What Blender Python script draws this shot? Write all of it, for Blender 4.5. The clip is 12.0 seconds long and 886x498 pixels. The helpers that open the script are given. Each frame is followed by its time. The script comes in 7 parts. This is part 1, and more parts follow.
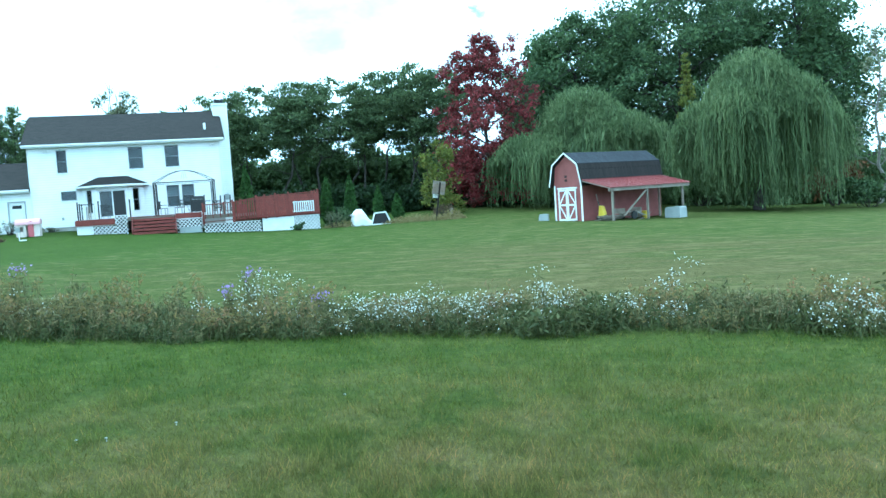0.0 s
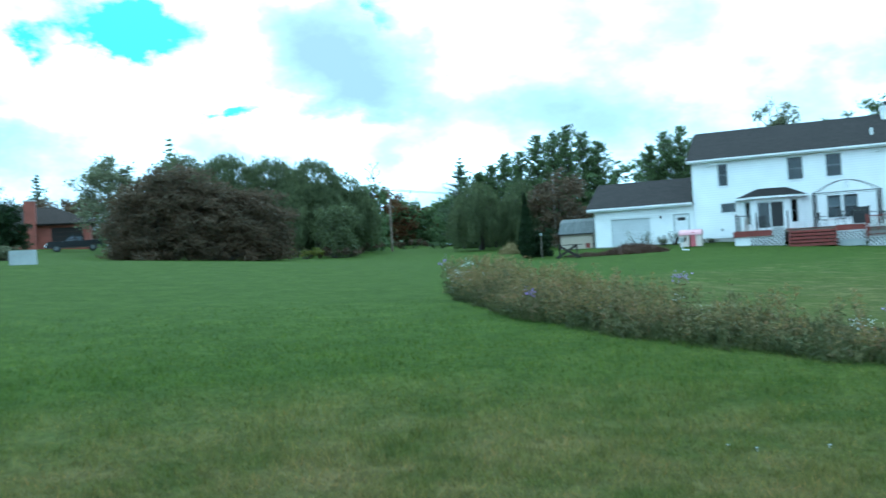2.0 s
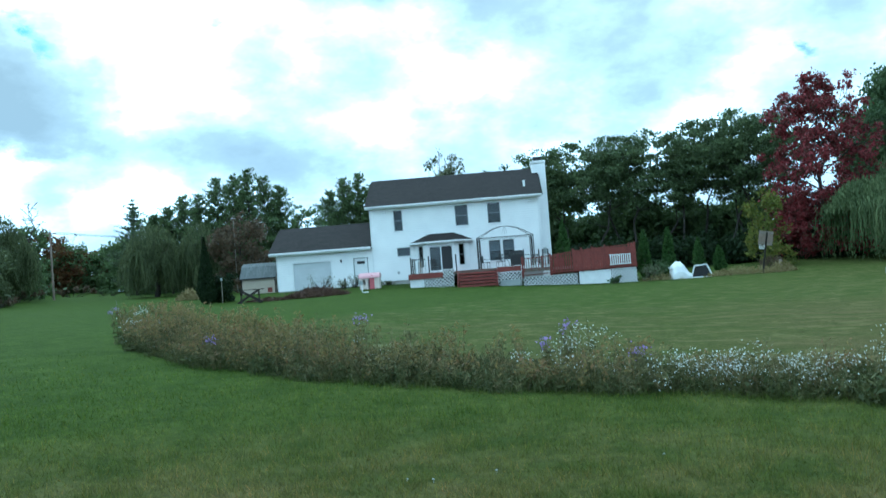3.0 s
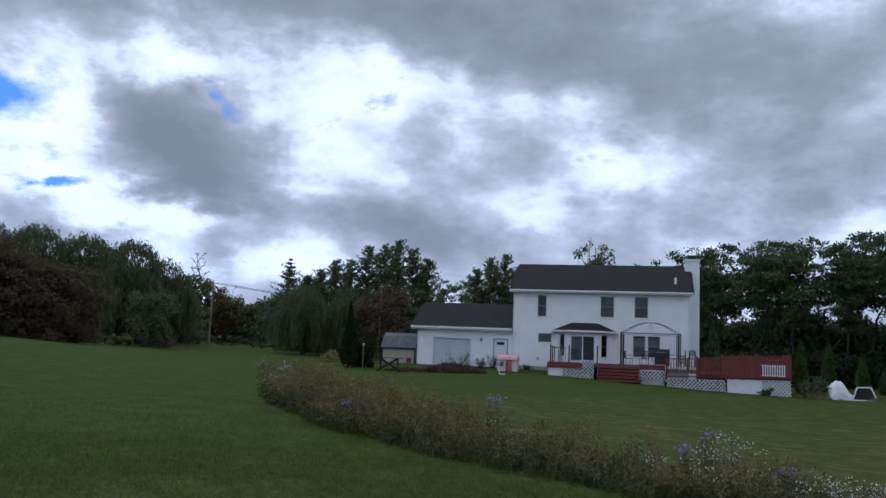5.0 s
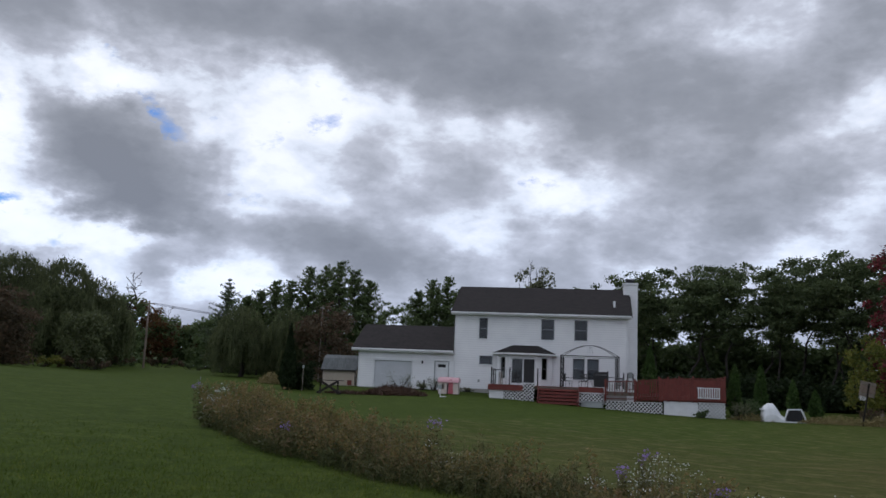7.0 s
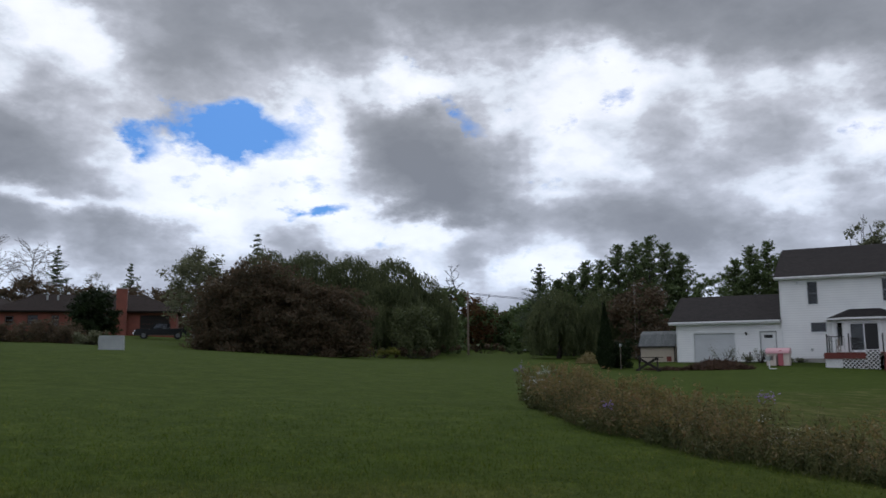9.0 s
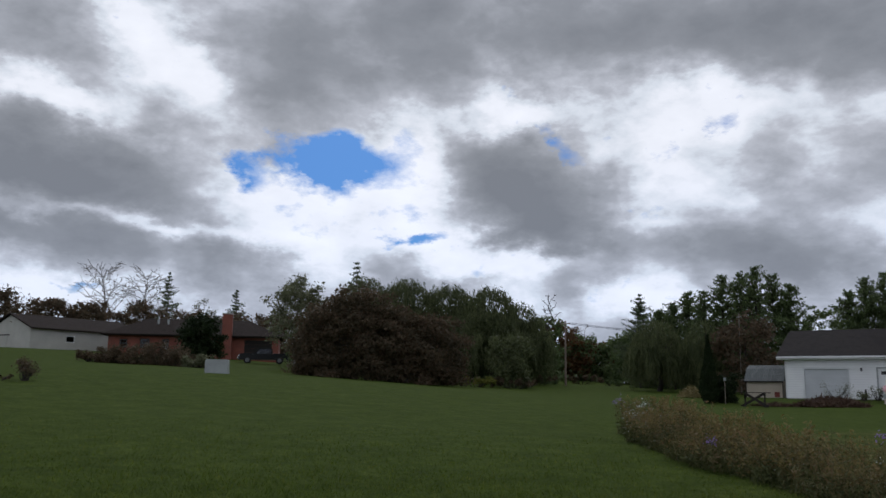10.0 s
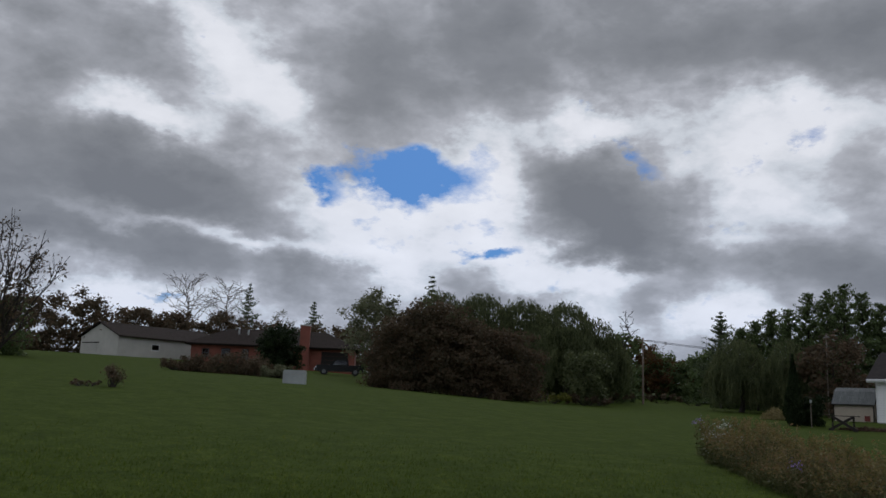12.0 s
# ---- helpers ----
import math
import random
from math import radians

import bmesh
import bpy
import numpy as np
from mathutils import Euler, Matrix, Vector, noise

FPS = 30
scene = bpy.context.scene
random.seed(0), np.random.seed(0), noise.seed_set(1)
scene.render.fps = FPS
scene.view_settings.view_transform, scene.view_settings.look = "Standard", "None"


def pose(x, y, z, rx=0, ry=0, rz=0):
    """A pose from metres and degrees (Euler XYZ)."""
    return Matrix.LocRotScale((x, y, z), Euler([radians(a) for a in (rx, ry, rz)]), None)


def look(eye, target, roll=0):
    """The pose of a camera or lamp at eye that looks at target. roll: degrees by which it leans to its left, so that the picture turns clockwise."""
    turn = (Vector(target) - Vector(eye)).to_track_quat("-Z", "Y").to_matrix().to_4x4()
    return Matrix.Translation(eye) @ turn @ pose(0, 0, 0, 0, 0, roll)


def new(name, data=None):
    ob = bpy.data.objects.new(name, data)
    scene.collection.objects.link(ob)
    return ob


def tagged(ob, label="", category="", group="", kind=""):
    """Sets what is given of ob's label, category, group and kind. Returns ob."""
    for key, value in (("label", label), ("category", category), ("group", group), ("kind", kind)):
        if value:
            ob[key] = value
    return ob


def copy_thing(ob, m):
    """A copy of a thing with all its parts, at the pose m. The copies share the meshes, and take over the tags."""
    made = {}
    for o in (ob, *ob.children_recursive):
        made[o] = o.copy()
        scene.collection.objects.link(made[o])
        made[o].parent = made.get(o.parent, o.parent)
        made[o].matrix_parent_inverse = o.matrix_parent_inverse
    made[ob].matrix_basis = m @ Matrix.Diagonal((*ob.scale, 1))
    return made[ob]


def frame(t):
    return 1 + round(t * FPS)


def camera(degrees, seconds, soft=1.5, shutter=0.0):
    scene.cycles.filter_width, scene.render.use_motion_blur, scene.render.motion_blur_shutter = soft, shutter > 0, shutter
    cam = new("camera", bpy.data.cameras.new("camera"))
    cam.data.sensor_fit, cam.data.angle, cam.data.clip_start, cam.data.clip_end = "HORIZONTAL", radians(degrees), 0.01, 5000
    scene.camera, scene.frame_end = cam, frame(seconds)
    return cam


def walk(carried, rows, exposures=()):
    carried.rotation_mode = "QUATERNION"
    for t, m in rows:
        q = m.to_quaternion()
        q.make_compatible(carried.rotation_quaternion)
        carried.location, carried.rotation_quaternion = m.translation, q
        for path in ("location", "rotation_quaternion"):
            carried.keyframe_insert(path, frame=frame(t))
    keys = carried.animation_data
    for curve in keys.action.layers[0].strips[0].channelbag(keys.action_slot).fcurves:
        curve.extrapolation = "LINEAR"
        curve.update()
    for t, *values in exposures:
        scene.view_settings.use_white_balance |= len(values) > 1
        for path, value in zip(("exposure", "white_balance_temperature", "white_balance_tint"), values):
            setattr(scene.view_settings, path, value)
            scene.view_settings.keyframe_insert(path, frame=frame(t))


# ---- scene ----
EXPOSURES = [(0.0, 2.3, 4450, -22), (0.5, 2.25, 4450, -22), (1.0, 2.2, 4450, -22), (1.5, 2.0, 4450, -22), (2.0, 1.75, 4450, -20), (2.5, 1.53, 4560, -16),
             (3.0, 1.4, 4600, -17), (3.5, 1.1, 4750, -2), (5.3, 0.14, 5450, 13), (6.5, 0.14, 5800, 14), (8.3, 0.15, 5950, 13), (12.0, -0.25, 6150, 12)]
cam = camera(55.0, 12.0, soft=1.5, shutter=0.2)
EYE = 1.65
# seconds, yaw, pitch, roll of a camera that turns on the spot
TURNS = [
    (0.0, 2.86, -3.45, 3.86),
    (0.4, 4.00, -3.06, 3.75),
    (0.5, 8.40, -2.40, 4.23),
    (0.6, 18.42, -1.53, 4.26),
    (0.7, 26.98, -0.57, 4.68),
    (0.8, 31.89, -0.10, 4.68),
    (0.9, 35.95, 0.19, 4.67),
    (1.0, 39.21, 0.31, 4.53),
    (1.2, 41.66, 0.70, 4.54),
    (1.5, 44.39, 1.34, 4.03),
    (1.7, 51.40, 1.31, 3.38),
    (2.0, 45.16, 0.13, 3.43),
    (2.2, 41.33, -0.19, 3.87),
    (2.5, 35.10, -0.85, 4.47),
    (2.8, 24.46, -0.70, 4.70),
    (3.0, 23.97, 1.65, 4.34),
    (3.2, 25.52, 2.70, 1.34),
    (3.5, 24.93, 7.21, -5.29),
    (3.7, 29.11, 9.48, -5.62),
    (5.3, 33.25, 6.96, -2.19),
    (5.5, 32.76, 6.98, -2.09),
    (6.0, 28.98, 7.45, -2.87),
    (6.5, 26.43, 8.58, -2.90),
    (6.7, 27.23, 8.91, -2.58),
    (8.3, 42.75, 6.10, -2.52),
    (8.5, 45.27, 6.24, -1.65),
    (9.0, 50.25, 7.28, 0.51),
    (9.5, 54.40, 8.31, -0.04),
    (10.0, 56.66, 9.20, -0.74),
    (10.5, 60.37, 9.31, -0.24),
    (11.0, 60.51, 9.91, -0.26),
    (11.5, 59.45, 10.19, -1.60),
    (12.0, 61.58, 10.04, -2.07),
]
walk(cam, [(t, pose(0, 0, EYE, 90 + p, r, y)) for t, y, p, r in TURNS], EXPOSURES)

# ---------------------------------------------------------------- node helpers
def nd(nt, kind, **kw):
    n = nt.nodes.new(kind)
    for k, v in kw.items():
        if k in n.inputs:
            n.inputs[k].default_value = v
    return n


def mth(nt, op, a, b=None, clamp=False):
    n = nt.nodes.new("ShaderNodeMath")
    n.operation, n.use_clamp = op, clamp
    for i, s in enumerate((a, b)):
        if s is None:
            continue
        if isinstance(s, (int, float)):
            n.inputs[i].default_value = s
        else:
            nt.links.new(s, n.inputs[i])
    return n.outputs[0]


def ramp(nt, fac, stops, interp="LINEAR"):
    n = nt.nodes.new("ShaderNodeValToRGB")
    n.color_ramp.interpolation = interp
    e = n.color_ramp.elements
    while len(e) < len(stops):
        e.new(0.5)
    for el, (p, c) in zip(e, stops):
        el.position, el.color = p, (*c, 1)
    nt.links.new(fac, n.inputs[0])
    return n.outputs[0]


def noise_tex(nt, vec, scale, detail=3, rough=0.55):
    n = nt.nodes.new("ShaderNodeTexNoise")
    n.inputs["Scale"].default_value, n.inputs["Detail"].default_value, n.inputs["Roughness"].default_value = scale, detail, rough
    if vec is not None:
        nt.links.new(vec, n.inputs["Vector"])
    return n.outputs["Fac"]


def mixc(nt, fac, a, b, mode="MIX"):
    n = nt.nodes.new("ShaderNodeMix")
    n.data_type, n.blend_type = "RGBA", mode
    for sock, s in ((n.inputs[0], fac), (n.inputs[6], a), (n.inputs[7], b)):
        if isinstance(s, (int, float)):
            sock.default_value = s
        elif isinstance(s, tuple):
            sock.default_value = (*s, 1)
        else:
            nt.links.new(s, sock)
    return n.outputs[2]


# ---------------------------------------------------------------- sky and sun
SUN_AZ, SUN_EL = 62.0, 38.0     # degrees to the left of straight ahead, above the horizon
# cloud shapes: azimuth to the left, elevation, half length, half height, tilt, amount (+ grey cloud, - bright cloud)
CLOUDS_WEST = [
    (50.8, 12.7, 6.0, 3.3, 22.0, 0.52), (79.3, 13.0, 10.4, 2.6, 2.0, 0.46), (88.2, 14.8, 4.8, 2.0, 12.0, 0.26), (87.4, 20.9, 6.6, 2.8, 2.0, 0.32), (78.5, 8.6, 11.8, 1.5, 9.0, 0.36),
    (87.8, 10.1, 3.8, 1.0, 2.0, 0.2), (48.7, 24.4, 23.4, 3.0, 6.0, 0.34), (64.5, 20.9, 9.2, 3.5, 5.0, 0.3), (60.9, 8.1, 2.9, 1.2, 20.0, 0.24),
    (48.5, 5.3, 3.2, 1.0, -1.0, 0.14), (50.7, 11.4, 4.1, 1.5, 30.0, 0.12),
]
BRIGHT_WEST = [
    (76.6, 21.3, 5.4, 1.9, 42.0, -0.50), (82.0, 17.2, 4.2, 1.1, 14.0, -0.46), (67.3, 12.5, 5.4, 1.8, 2.0, -0.46), (59.4, 14.3, 2.2, 2.9, -1.0, -0.44), (66.5, 9.4, 5.3, 1.4, 22.0, -0.40),
    (79.0, 10.5, 8.0, 0.6, 5.0, -0.44), (44.0, 10.6, 3.2, 1.3, -11.0, -0.16), (53.0, 17.9, 4.6, 1.1, -4.0, -0.40), (53.0, 8.8, 6.4, 1.0, 6.0, -0.46), (41.5, 17.5, 5.5, 1.6, -1.0, -0.16), (83.4, 5.3, 5.7, 1.0, -2.0, -0.36),
    (46.7, 5.9, 5.3, 0.9, -1.0, -0.16), (74.3, 14.6, 1.7, 2.2, 35.0, -0.1), (55.1, 8.0, 3.8, 0.8, 11.0, -0.2),
]
CLOUDS_NORTH = [
    (15.8, 18.6, 17.4, 4.3, 10.0, 0.36), (39.6, 22.4, 11.5, 1.6, -1.0, 0.2), (36.4, 8.6, 10.5, 1.6, 4.0, 0.34), (32.7, 12.8, 4.2, 1.7, 6.0, 0.15), (7.7, 11.8, 6.5, 1.8, -11.0, 0.22),
    (14.2, 10.2, 5.5, 1.3, -1.0, 0.18), (48.4, 5.9, 1.5, 0.6, 5.0, 0.2), (3.5, 22.8, 8.7, 2.0, 2.0, 0.16),
]
BRIGHT_NORTH = [
    (41.2, 13.4, 4.8, 2.6, 9.0, -0.26), (24.7, 16.1, 3.9, 2.3, 22.0, -0.26), (21.0, 12.8, 2.5, 1.4, 8.0, -0.3), (27.1, 9.4, 1.8, 1.6, 27.0, -0.26), (34.6, 18.3, 9.3, 1.3, 8.0, -0.16),
    (52.5, 19.1, 2.2, 1.4, 36.0, -0.28), (2.6, 17.5, 4.9, 1.7, -12.0, -0.32), (3.3, 11.2, 3.1, 1.5, -25.0, -0.26), (45.0, 5.8, 3.8, 0.8, 1.0, -0.22), (50.7, 8.3, 3.9, 0.6, -3.0, -0.2),
]
# breaks of blue sky
BREAKS = [
    (65.0, 15.3, 3.7, 1.5, 6.0, -0.62), (70.2, 13.8, 1.1, 1.1, -4.0, -0.3), (48.1, 16.0, 1.8, 0.7, 29.0, -0.45), (38.2, 16.9, 1.1, 0.5, -6.0, -0.20), (58.7, 9.7, 1.9, 0.4, -9.0, -0.36),
    (55.7, 6.3, 1.2, 0.4, -1.0, -0.3), (80.2, 5.9, 1.7, 0.2, -4.0, -0.25), (-0.4, 11.8, 1.2, 0.5, 11.0, -0.4), (51.7, 20.2, 0.7, 0.4, -1.0, -0.22),
]
world = bpy.data.worlds.new("sky")
scene.world = world
world.use_nodes = True
wt = world.node_tree
wt.nodes.clear()
geo = wt.nodes.new("ShaderNodeTexCoord").outputs["Generated"]
sep = wt.nodes.new("ShaderNodeSeparateXYZ")
wt.links.new(geo, sep.inputs[0])
dx, dy, dz = sep.outputs
az = mth(wt, "MULTIPLY", mth(wt, "ARCTAN2", mth(wt, "MULTIPLY", dx, -1.0), dy), 180 / math.pi)
el = mth(wt, "MULTIPLY", mth(wt, "ARCSINE", dz), 180 / math.pi)
comb = wt.nodes.new("ShaderNodeCombineXYZ")
for i, s in enumerate((dx, dy, mth(wt, "MULTIPLY", dz, 1.8))):
    wt.links.new(s, comb.inputs[i])
cloudv = comb.outputs[0]
# the layer overhead, seen flatter and flatter towards the horizon
flat_ = mth(wt, "ADD", mth(wt, "MAXIMUM", dz, 0.0), 0.30)
plane = wt.nodes.new("ShaderNodeCombineXYZ")
wt.links.new(mth(wt, "DIVIDE", dx, flat_), plane.inputs[0])
wt.links.new(mth(wt, "DIVIDE", dy, flat_), plane.inputs[1])
planev = plane.outputs[0]
low = wt.nodes.new("ShaderNodeVectorMath")
low.operation = "ADD"
low.inputs[1].default_value = (0.0, 0.0, 0.030)
wt.links.new(cloudv, low.inputs[0])


def puffs(vec):
    """Rounded heaps with smaller heaps on them."""
    v = wt.nodes.new("ShaderNodeTexVoronoi")
    v.feature, v.normalize = "SMOOTH_F1", True
    v.inputs["Scale"].default_value, v.inputs["Detail"].default_value, v.inputs["Roughness"].default_value, v.inputs["Smoothness"].default_value = 11.0, 4.0, 0.55, 0.6
    bend = wt.nodes.new("ShaderNodeTexNoise")
    bend.inputs["Scale"].default_value, bend.inputs["Detail"].default_value = 14.0, 4.0
    wt.links.new(vec, bend.inputs["Vector"])
    mv = wt.nodes.new("ShaderNodeVectorMath")
    mv.operation = "MULTIPLY_ADD"
    mv.inputs[1].default_value = (0.07, 0.07, 0.07)
    wt.links.new(bend.outputs["Color"], mv.inputs[0])
    wt.links.new(vec, mv.inputs[2])
    wt.links.new(mv.outputs[0], v.inputs["Vector"])
    return mth(wt, "ADD", mth(wt, "MULTIPLY", noise_tex(wt, vec, 9.0, 7, 0.58), 0.5), mth(wt, "MULTIPLY", mth(wt, "SUBTRACT", 0.95, v.outputs["Distance"]), 0.5))


wob1 = mth(wt, "MULTIPLY", mth(wt, "SUBTRACT", noise_tex(wt, cloudv, 10.0, 7, 0.6), 0.5), 7.0)
wob2 = mth(wt, "MULTIPLY", mth(wt, "SUBTRACT", noise_tex(wt, cloudv, 11.3, 7, 0.6), 0.5), 4.5)
azw, elw = mth(wt, "ADD", az, wob1), mth(wt, "ADD", el, wob2)
puff = puffs(cloudv)
dens = mth(wt, "ADD", mth(wt, "MULTIPLY", mth(wt, "SUBTRACT", noise_tex(wt, planev, 2.4, 4, 0.5), 0.5), 0.34), 0.405)
dens = mth(wt, "ADD", dens, mth(wt, "MULTIPLY", mth(wt, "SUBTRACT", puff, 0.5), 1.25))


def ellipse(a, e, w, h, tilt, soft=1.05):
    """1 inside a tilted, crinkled ellipse on the sky, falling to 0 outside."""
    c, n = math.cos(radians(tilt)), math.sin(radians(tilt))
    da, de = mth(wt, "SUBTRACT", azw, a), mth(wt, "SUBTRACT", elw, e)
    qa = mth(wt, "ADD", mth(wt, "MULTIPLY", da, c / w), mth(wt, "MULTIPLY", de, n / w))
    qe = mth(wt, "SUBTRACT", mth(wt, "MULTIPLY", de, c / h), mth(wt, "MULTIPLY", da, n / h))
    r2 = mth(wt, "ADD", mth(wt, "MULTIPLY", qa, qa), mth(wt, "MULTIPLY", qe, qe))
    return mth(wt, "EXPONENT", mth(wt, "MULTIPLY", mth(wt, "POWER", r2, soft), -0.7))


for a, e, w, h, tilt, k in CLOUDS_WEST + BRIGHT_WEST + CLOUDS_NORTH + BRIGHT_NORTH:
    dens = mth(wt, "ADD", dens, mth(wt, "MULTIPLY", ellipse(a, e, w, h, tilt), k * (0.78 if k > 0.44 else 0.62)))
body = dens
dens = mth(wt, "MAXIMUM", dens, 0.33)
for a, e, w, h, tilt, k in BREAKS:
    dens = mth(wt, "ADD", dens, mth(wt, "MULTIPLY", ellipse(a, e, w, h, tilt, 1.2), k))
nish = wt.nodes.new("ShaderNodeTexSky")
nish.sky_type, nish.sun_disc = "NISHITA", False
nish.sun_elevation, nish.sun_rotation = radians(SUN_EL), radians(-SUN_AZ)
blue = mixc(wt, 1.0, nish.outputs[0], (0.014, 0.031, 0.060), "MULTIPLY")
# heaps are brighter above and greyer below
relief = mth(wt, "MULTIPLY", mth(wt, "SUBTRACT", puff, puffs(low.outputs[0])), -1.0)
shade = mth(wt, "ADD", body, relief)
cloudcol = ramp(wt, shade, [(0.20, (0.97, 0.97, 0.98)), (0.37, (0.88, 0.885, 0.90)), (0.46, (0.70, 0.73, 0.755)), (0.52, (0.52, 0.53, 0.555)), (0.60, (0.39, 0.40, 0.42)), (0.72, (0.285, 0.295, 0.31)), (0.92, (0.215, 0.225, 0.24))])
cover = ramp(wt, mth(wt, "ADD", dens, mth(wt, "MULTIPLY", mth(wt, "SUBTRACT", noise_tex(wt, cloudv, 20.0, 8, 0.64), 0.5), 0.85)), [(0.02, (0, 0, 0)), (0.29, (1, 1, 1))])
# the far, low clouds are bluer
far_ = mth(wt, "SUBTRACT", 1.0, mth(wt, "DIVIDE", mth(wt, "MAXIMUM", el, 0.0), 16.0, True))
cloudcol = mixc(wt, mth(wt, "MULTIPLY", far_, 0.9), cloudcol, mixc(wt, 1.0, cloudcol, (0.93, 0.99, 1.09), "MULTIPLY"))
skycol = mixc(wt, cover, blue, cloudcol)
bg = wt.nodes.new("ShaderNodeBackground")
bg.inputs["Strength"].default_value = 1.0
wt.links.new(skycol, bg.inputs["Color"])
wo = wt.nodes.new("ShaderNodeOutputWorld")
wt.links.new(bg.outputs[0], wo.inputs[0])

sun = new("sun", bpy.data.lights.new("sun", "SUN"))
sun.data.energy, sun.data.angle, sun.data.color = 0.6, radians(25), (1.0, 0.95, 0.88)
sd = Vector((-math.sin(radians(SUN_AZ)) * math.cos(radians(SUN_EL)), math.cos(radians(SUN_AZ)) * math.cos(radians(SUN_EL)), math.sin(radians(SUN_EL))))
sun.matrix_world = look(sd * 200, (0, 0, 0))

# ---------------------------------------------------------------- materials
def material(name):
    m = bpy.data.materials.new(name)
    m.use_nodes = True
    nt = m.node_tree
    b = nt.nodes["Principled BSDF"]
    return m, nt, b


def surface(name, col, col2=None, scale=6.0, rough=0.7, bump=0.15, metal=0.0, fine=60.0, spec=0.4, rand=0.0):
    """A worn surface: a large stain and a fine grain between two colours, with relief."""
    m, nt, b = material(name)
    tc = nt.nodes.new("ShaderNodeTexCoord").outputs["Object"]
    big = noise_tex(nt, tc, scale, 4, 0.6)
    small = noise_tex(nt, tc, fine, 3, 0.6)
    col2 = col2 or tuple(c * 0.75 for c in col)
    f = mth(nt, "ADD", mth(nt, "MULTIPLY", big, 0.7), mth(nt, "MULTIPLY", small, 0.3))
    c = ramp(nt, f, [(0.35, col2), (0.65, col)])
    if rand:
        oi = nt.nodes.new("ShaderNodeObjectInfo").outputs["Random"]
        c = mixc(nt, mth(nt, "MULTIPLY", oi, rand), c, tuple(x * 0.45 for x in col))
    nt.links.new(c, b.inputs["Base Color"])
    b.inputs["Metallic"].default_value, b.inputs["Specular IOR Level"].default_value = metal, spec
    nt.links.new(mth(nt, "ADD", mth(nt, "MULTIPLY", small, 0.2), rough - 0.1, True), b.inputs["Roughness"])
    bn = nd(nt, "ShaderNodeBump", Strength=bump, Distance=0.01)
    nt.links.new(small, bn.inputs["Height"])
    nt.links.new(bn.outputs[0], b.inputs["Normal"])
    return m


def siding(name, col, col2, course):
    """Lapped horizontal boards, one course high, with faint weathering and painted lap shade."""
    m, nt, b = material(name)
    tc = nt.nodes.new("ShaderNodeTexCoord").outputs["Object"]
    s = nt.nodes.new("ShaderNodeSeparateXYZ")
    nt.links.new(tc, s.inputs[0])
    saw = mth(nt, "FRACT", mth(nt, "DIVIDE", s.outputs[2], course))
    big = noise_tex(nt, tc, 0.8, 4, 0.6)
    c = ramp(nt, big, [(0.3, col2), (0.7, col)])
    # shade line at each lap, put into the board colour
    lap_shade = mth(nt, "LESS_THAN", saw, 0.16)
    c = mixc(nt, mth(nt, "MULTIPLY", lap_shade, 0.30), c, tuple(x * 0.55 for x in col))
    nt.links.new(c, b.inputs["Base Color"])
    b.inputs["Roughness"].default_value = 0.55
    bn = nd(nt, "ShaderNodeBump", Strength=0.3, Distance=0.02)
    nt.links.new(mth(nt, "SUBTRACT", 1.0, saw), bn.inputs["Height"])
    nt.links.new(bn.outputs[0], b.inputs["Normal"])
    return m


def shingle(name, col, col2):
    m, nt, b = material(name)
    tc = nt.nodes.new("ShaderNodeTexCoord").outputs["Object"]
    br = nt.nodes.new("ShaderNodeTexBrick")
    br.inputs["Scale"].default_value = 1.0
    br.inputs["Brick Width"].default_value, br.inputs["Row Height"].default_value, br.inputs["Mortar Size"].default_value = 0.32, 0.14, 0.006
    br.inputs["Color1"].default_value, br.inputs["Color2"].default_value, br.inputs["Mortar"].default_value = (*col, 1), (*col2, 1), (*[x * 0.5 for x in col2], 1)
    nt.links.new(tc, br.inputs["Vector"])
    big = noise_tex(nt, tc, 0.35, 5, 0.65)
    c = mixc(nt, mth(nt, "MULTIPLY", big, 0.6), br.outputs["Color"], tuple(x * 0.7 for x in col2))
    nt.links.new(c, b.inputs["Base Color"])
    b.inputs["Roughness"].default_value, b.inputs["Specular IOR Level"].default_value = 0.9, 0.12
    bn = nd(nt, "ShaderNodeBump", Strength=0.4, Distance=0.01)
    nt.links.new(br.outputs["Fac"], bn.inputs["Height"])
    nt.links.new(bn.outputs[0], b.inputs["Normal"])
    return m


def foliage(name, stops, through_light=0.25, scale=0.35, rough=0.55):
    """Leaves: each leaf takes its own tone; a slow drift over the crown."""
    m, nt, b = material(name)
    g = nt.nodes.new("ShaderNodeNewGeometry")
    tc = nt.nodes.new("ShaderNodeTexCoord").outputs["Object"]
    f = mth(nt, "ADD", mth(nt, "MULTIPLY", g.outputs["Random Per Island"], 0.40), mth(nt, "MULTIPLY", noise_tex(nt, tc, scale, 4), 0.60))
    c = ramp(nt, f, stops)
    nt.links.new(c, b.inputs["Base Color"])
    b.inputs["Roughness"].default_value = rough
    b.inputs["Specular IOR Level"].default_value = 0.12
    tr = nt.nodes.new("ShaderNodeBsdfTranslucent")
    nt.links.new(c, tr.inputs["Color"])
    mx = nt.nodes.new("ShaderNodeMixShader")
    mx.inputs[0].default_value = through_light
    nt.links.new(b.outputs[0], mx.inputs[1])
    nt.links.new(tr.outputs[0], mx.inputs[2])
    nt.links.new(mx.outputs[0], nt.nodes["Material Output"].inputs["Surface"])
    return m


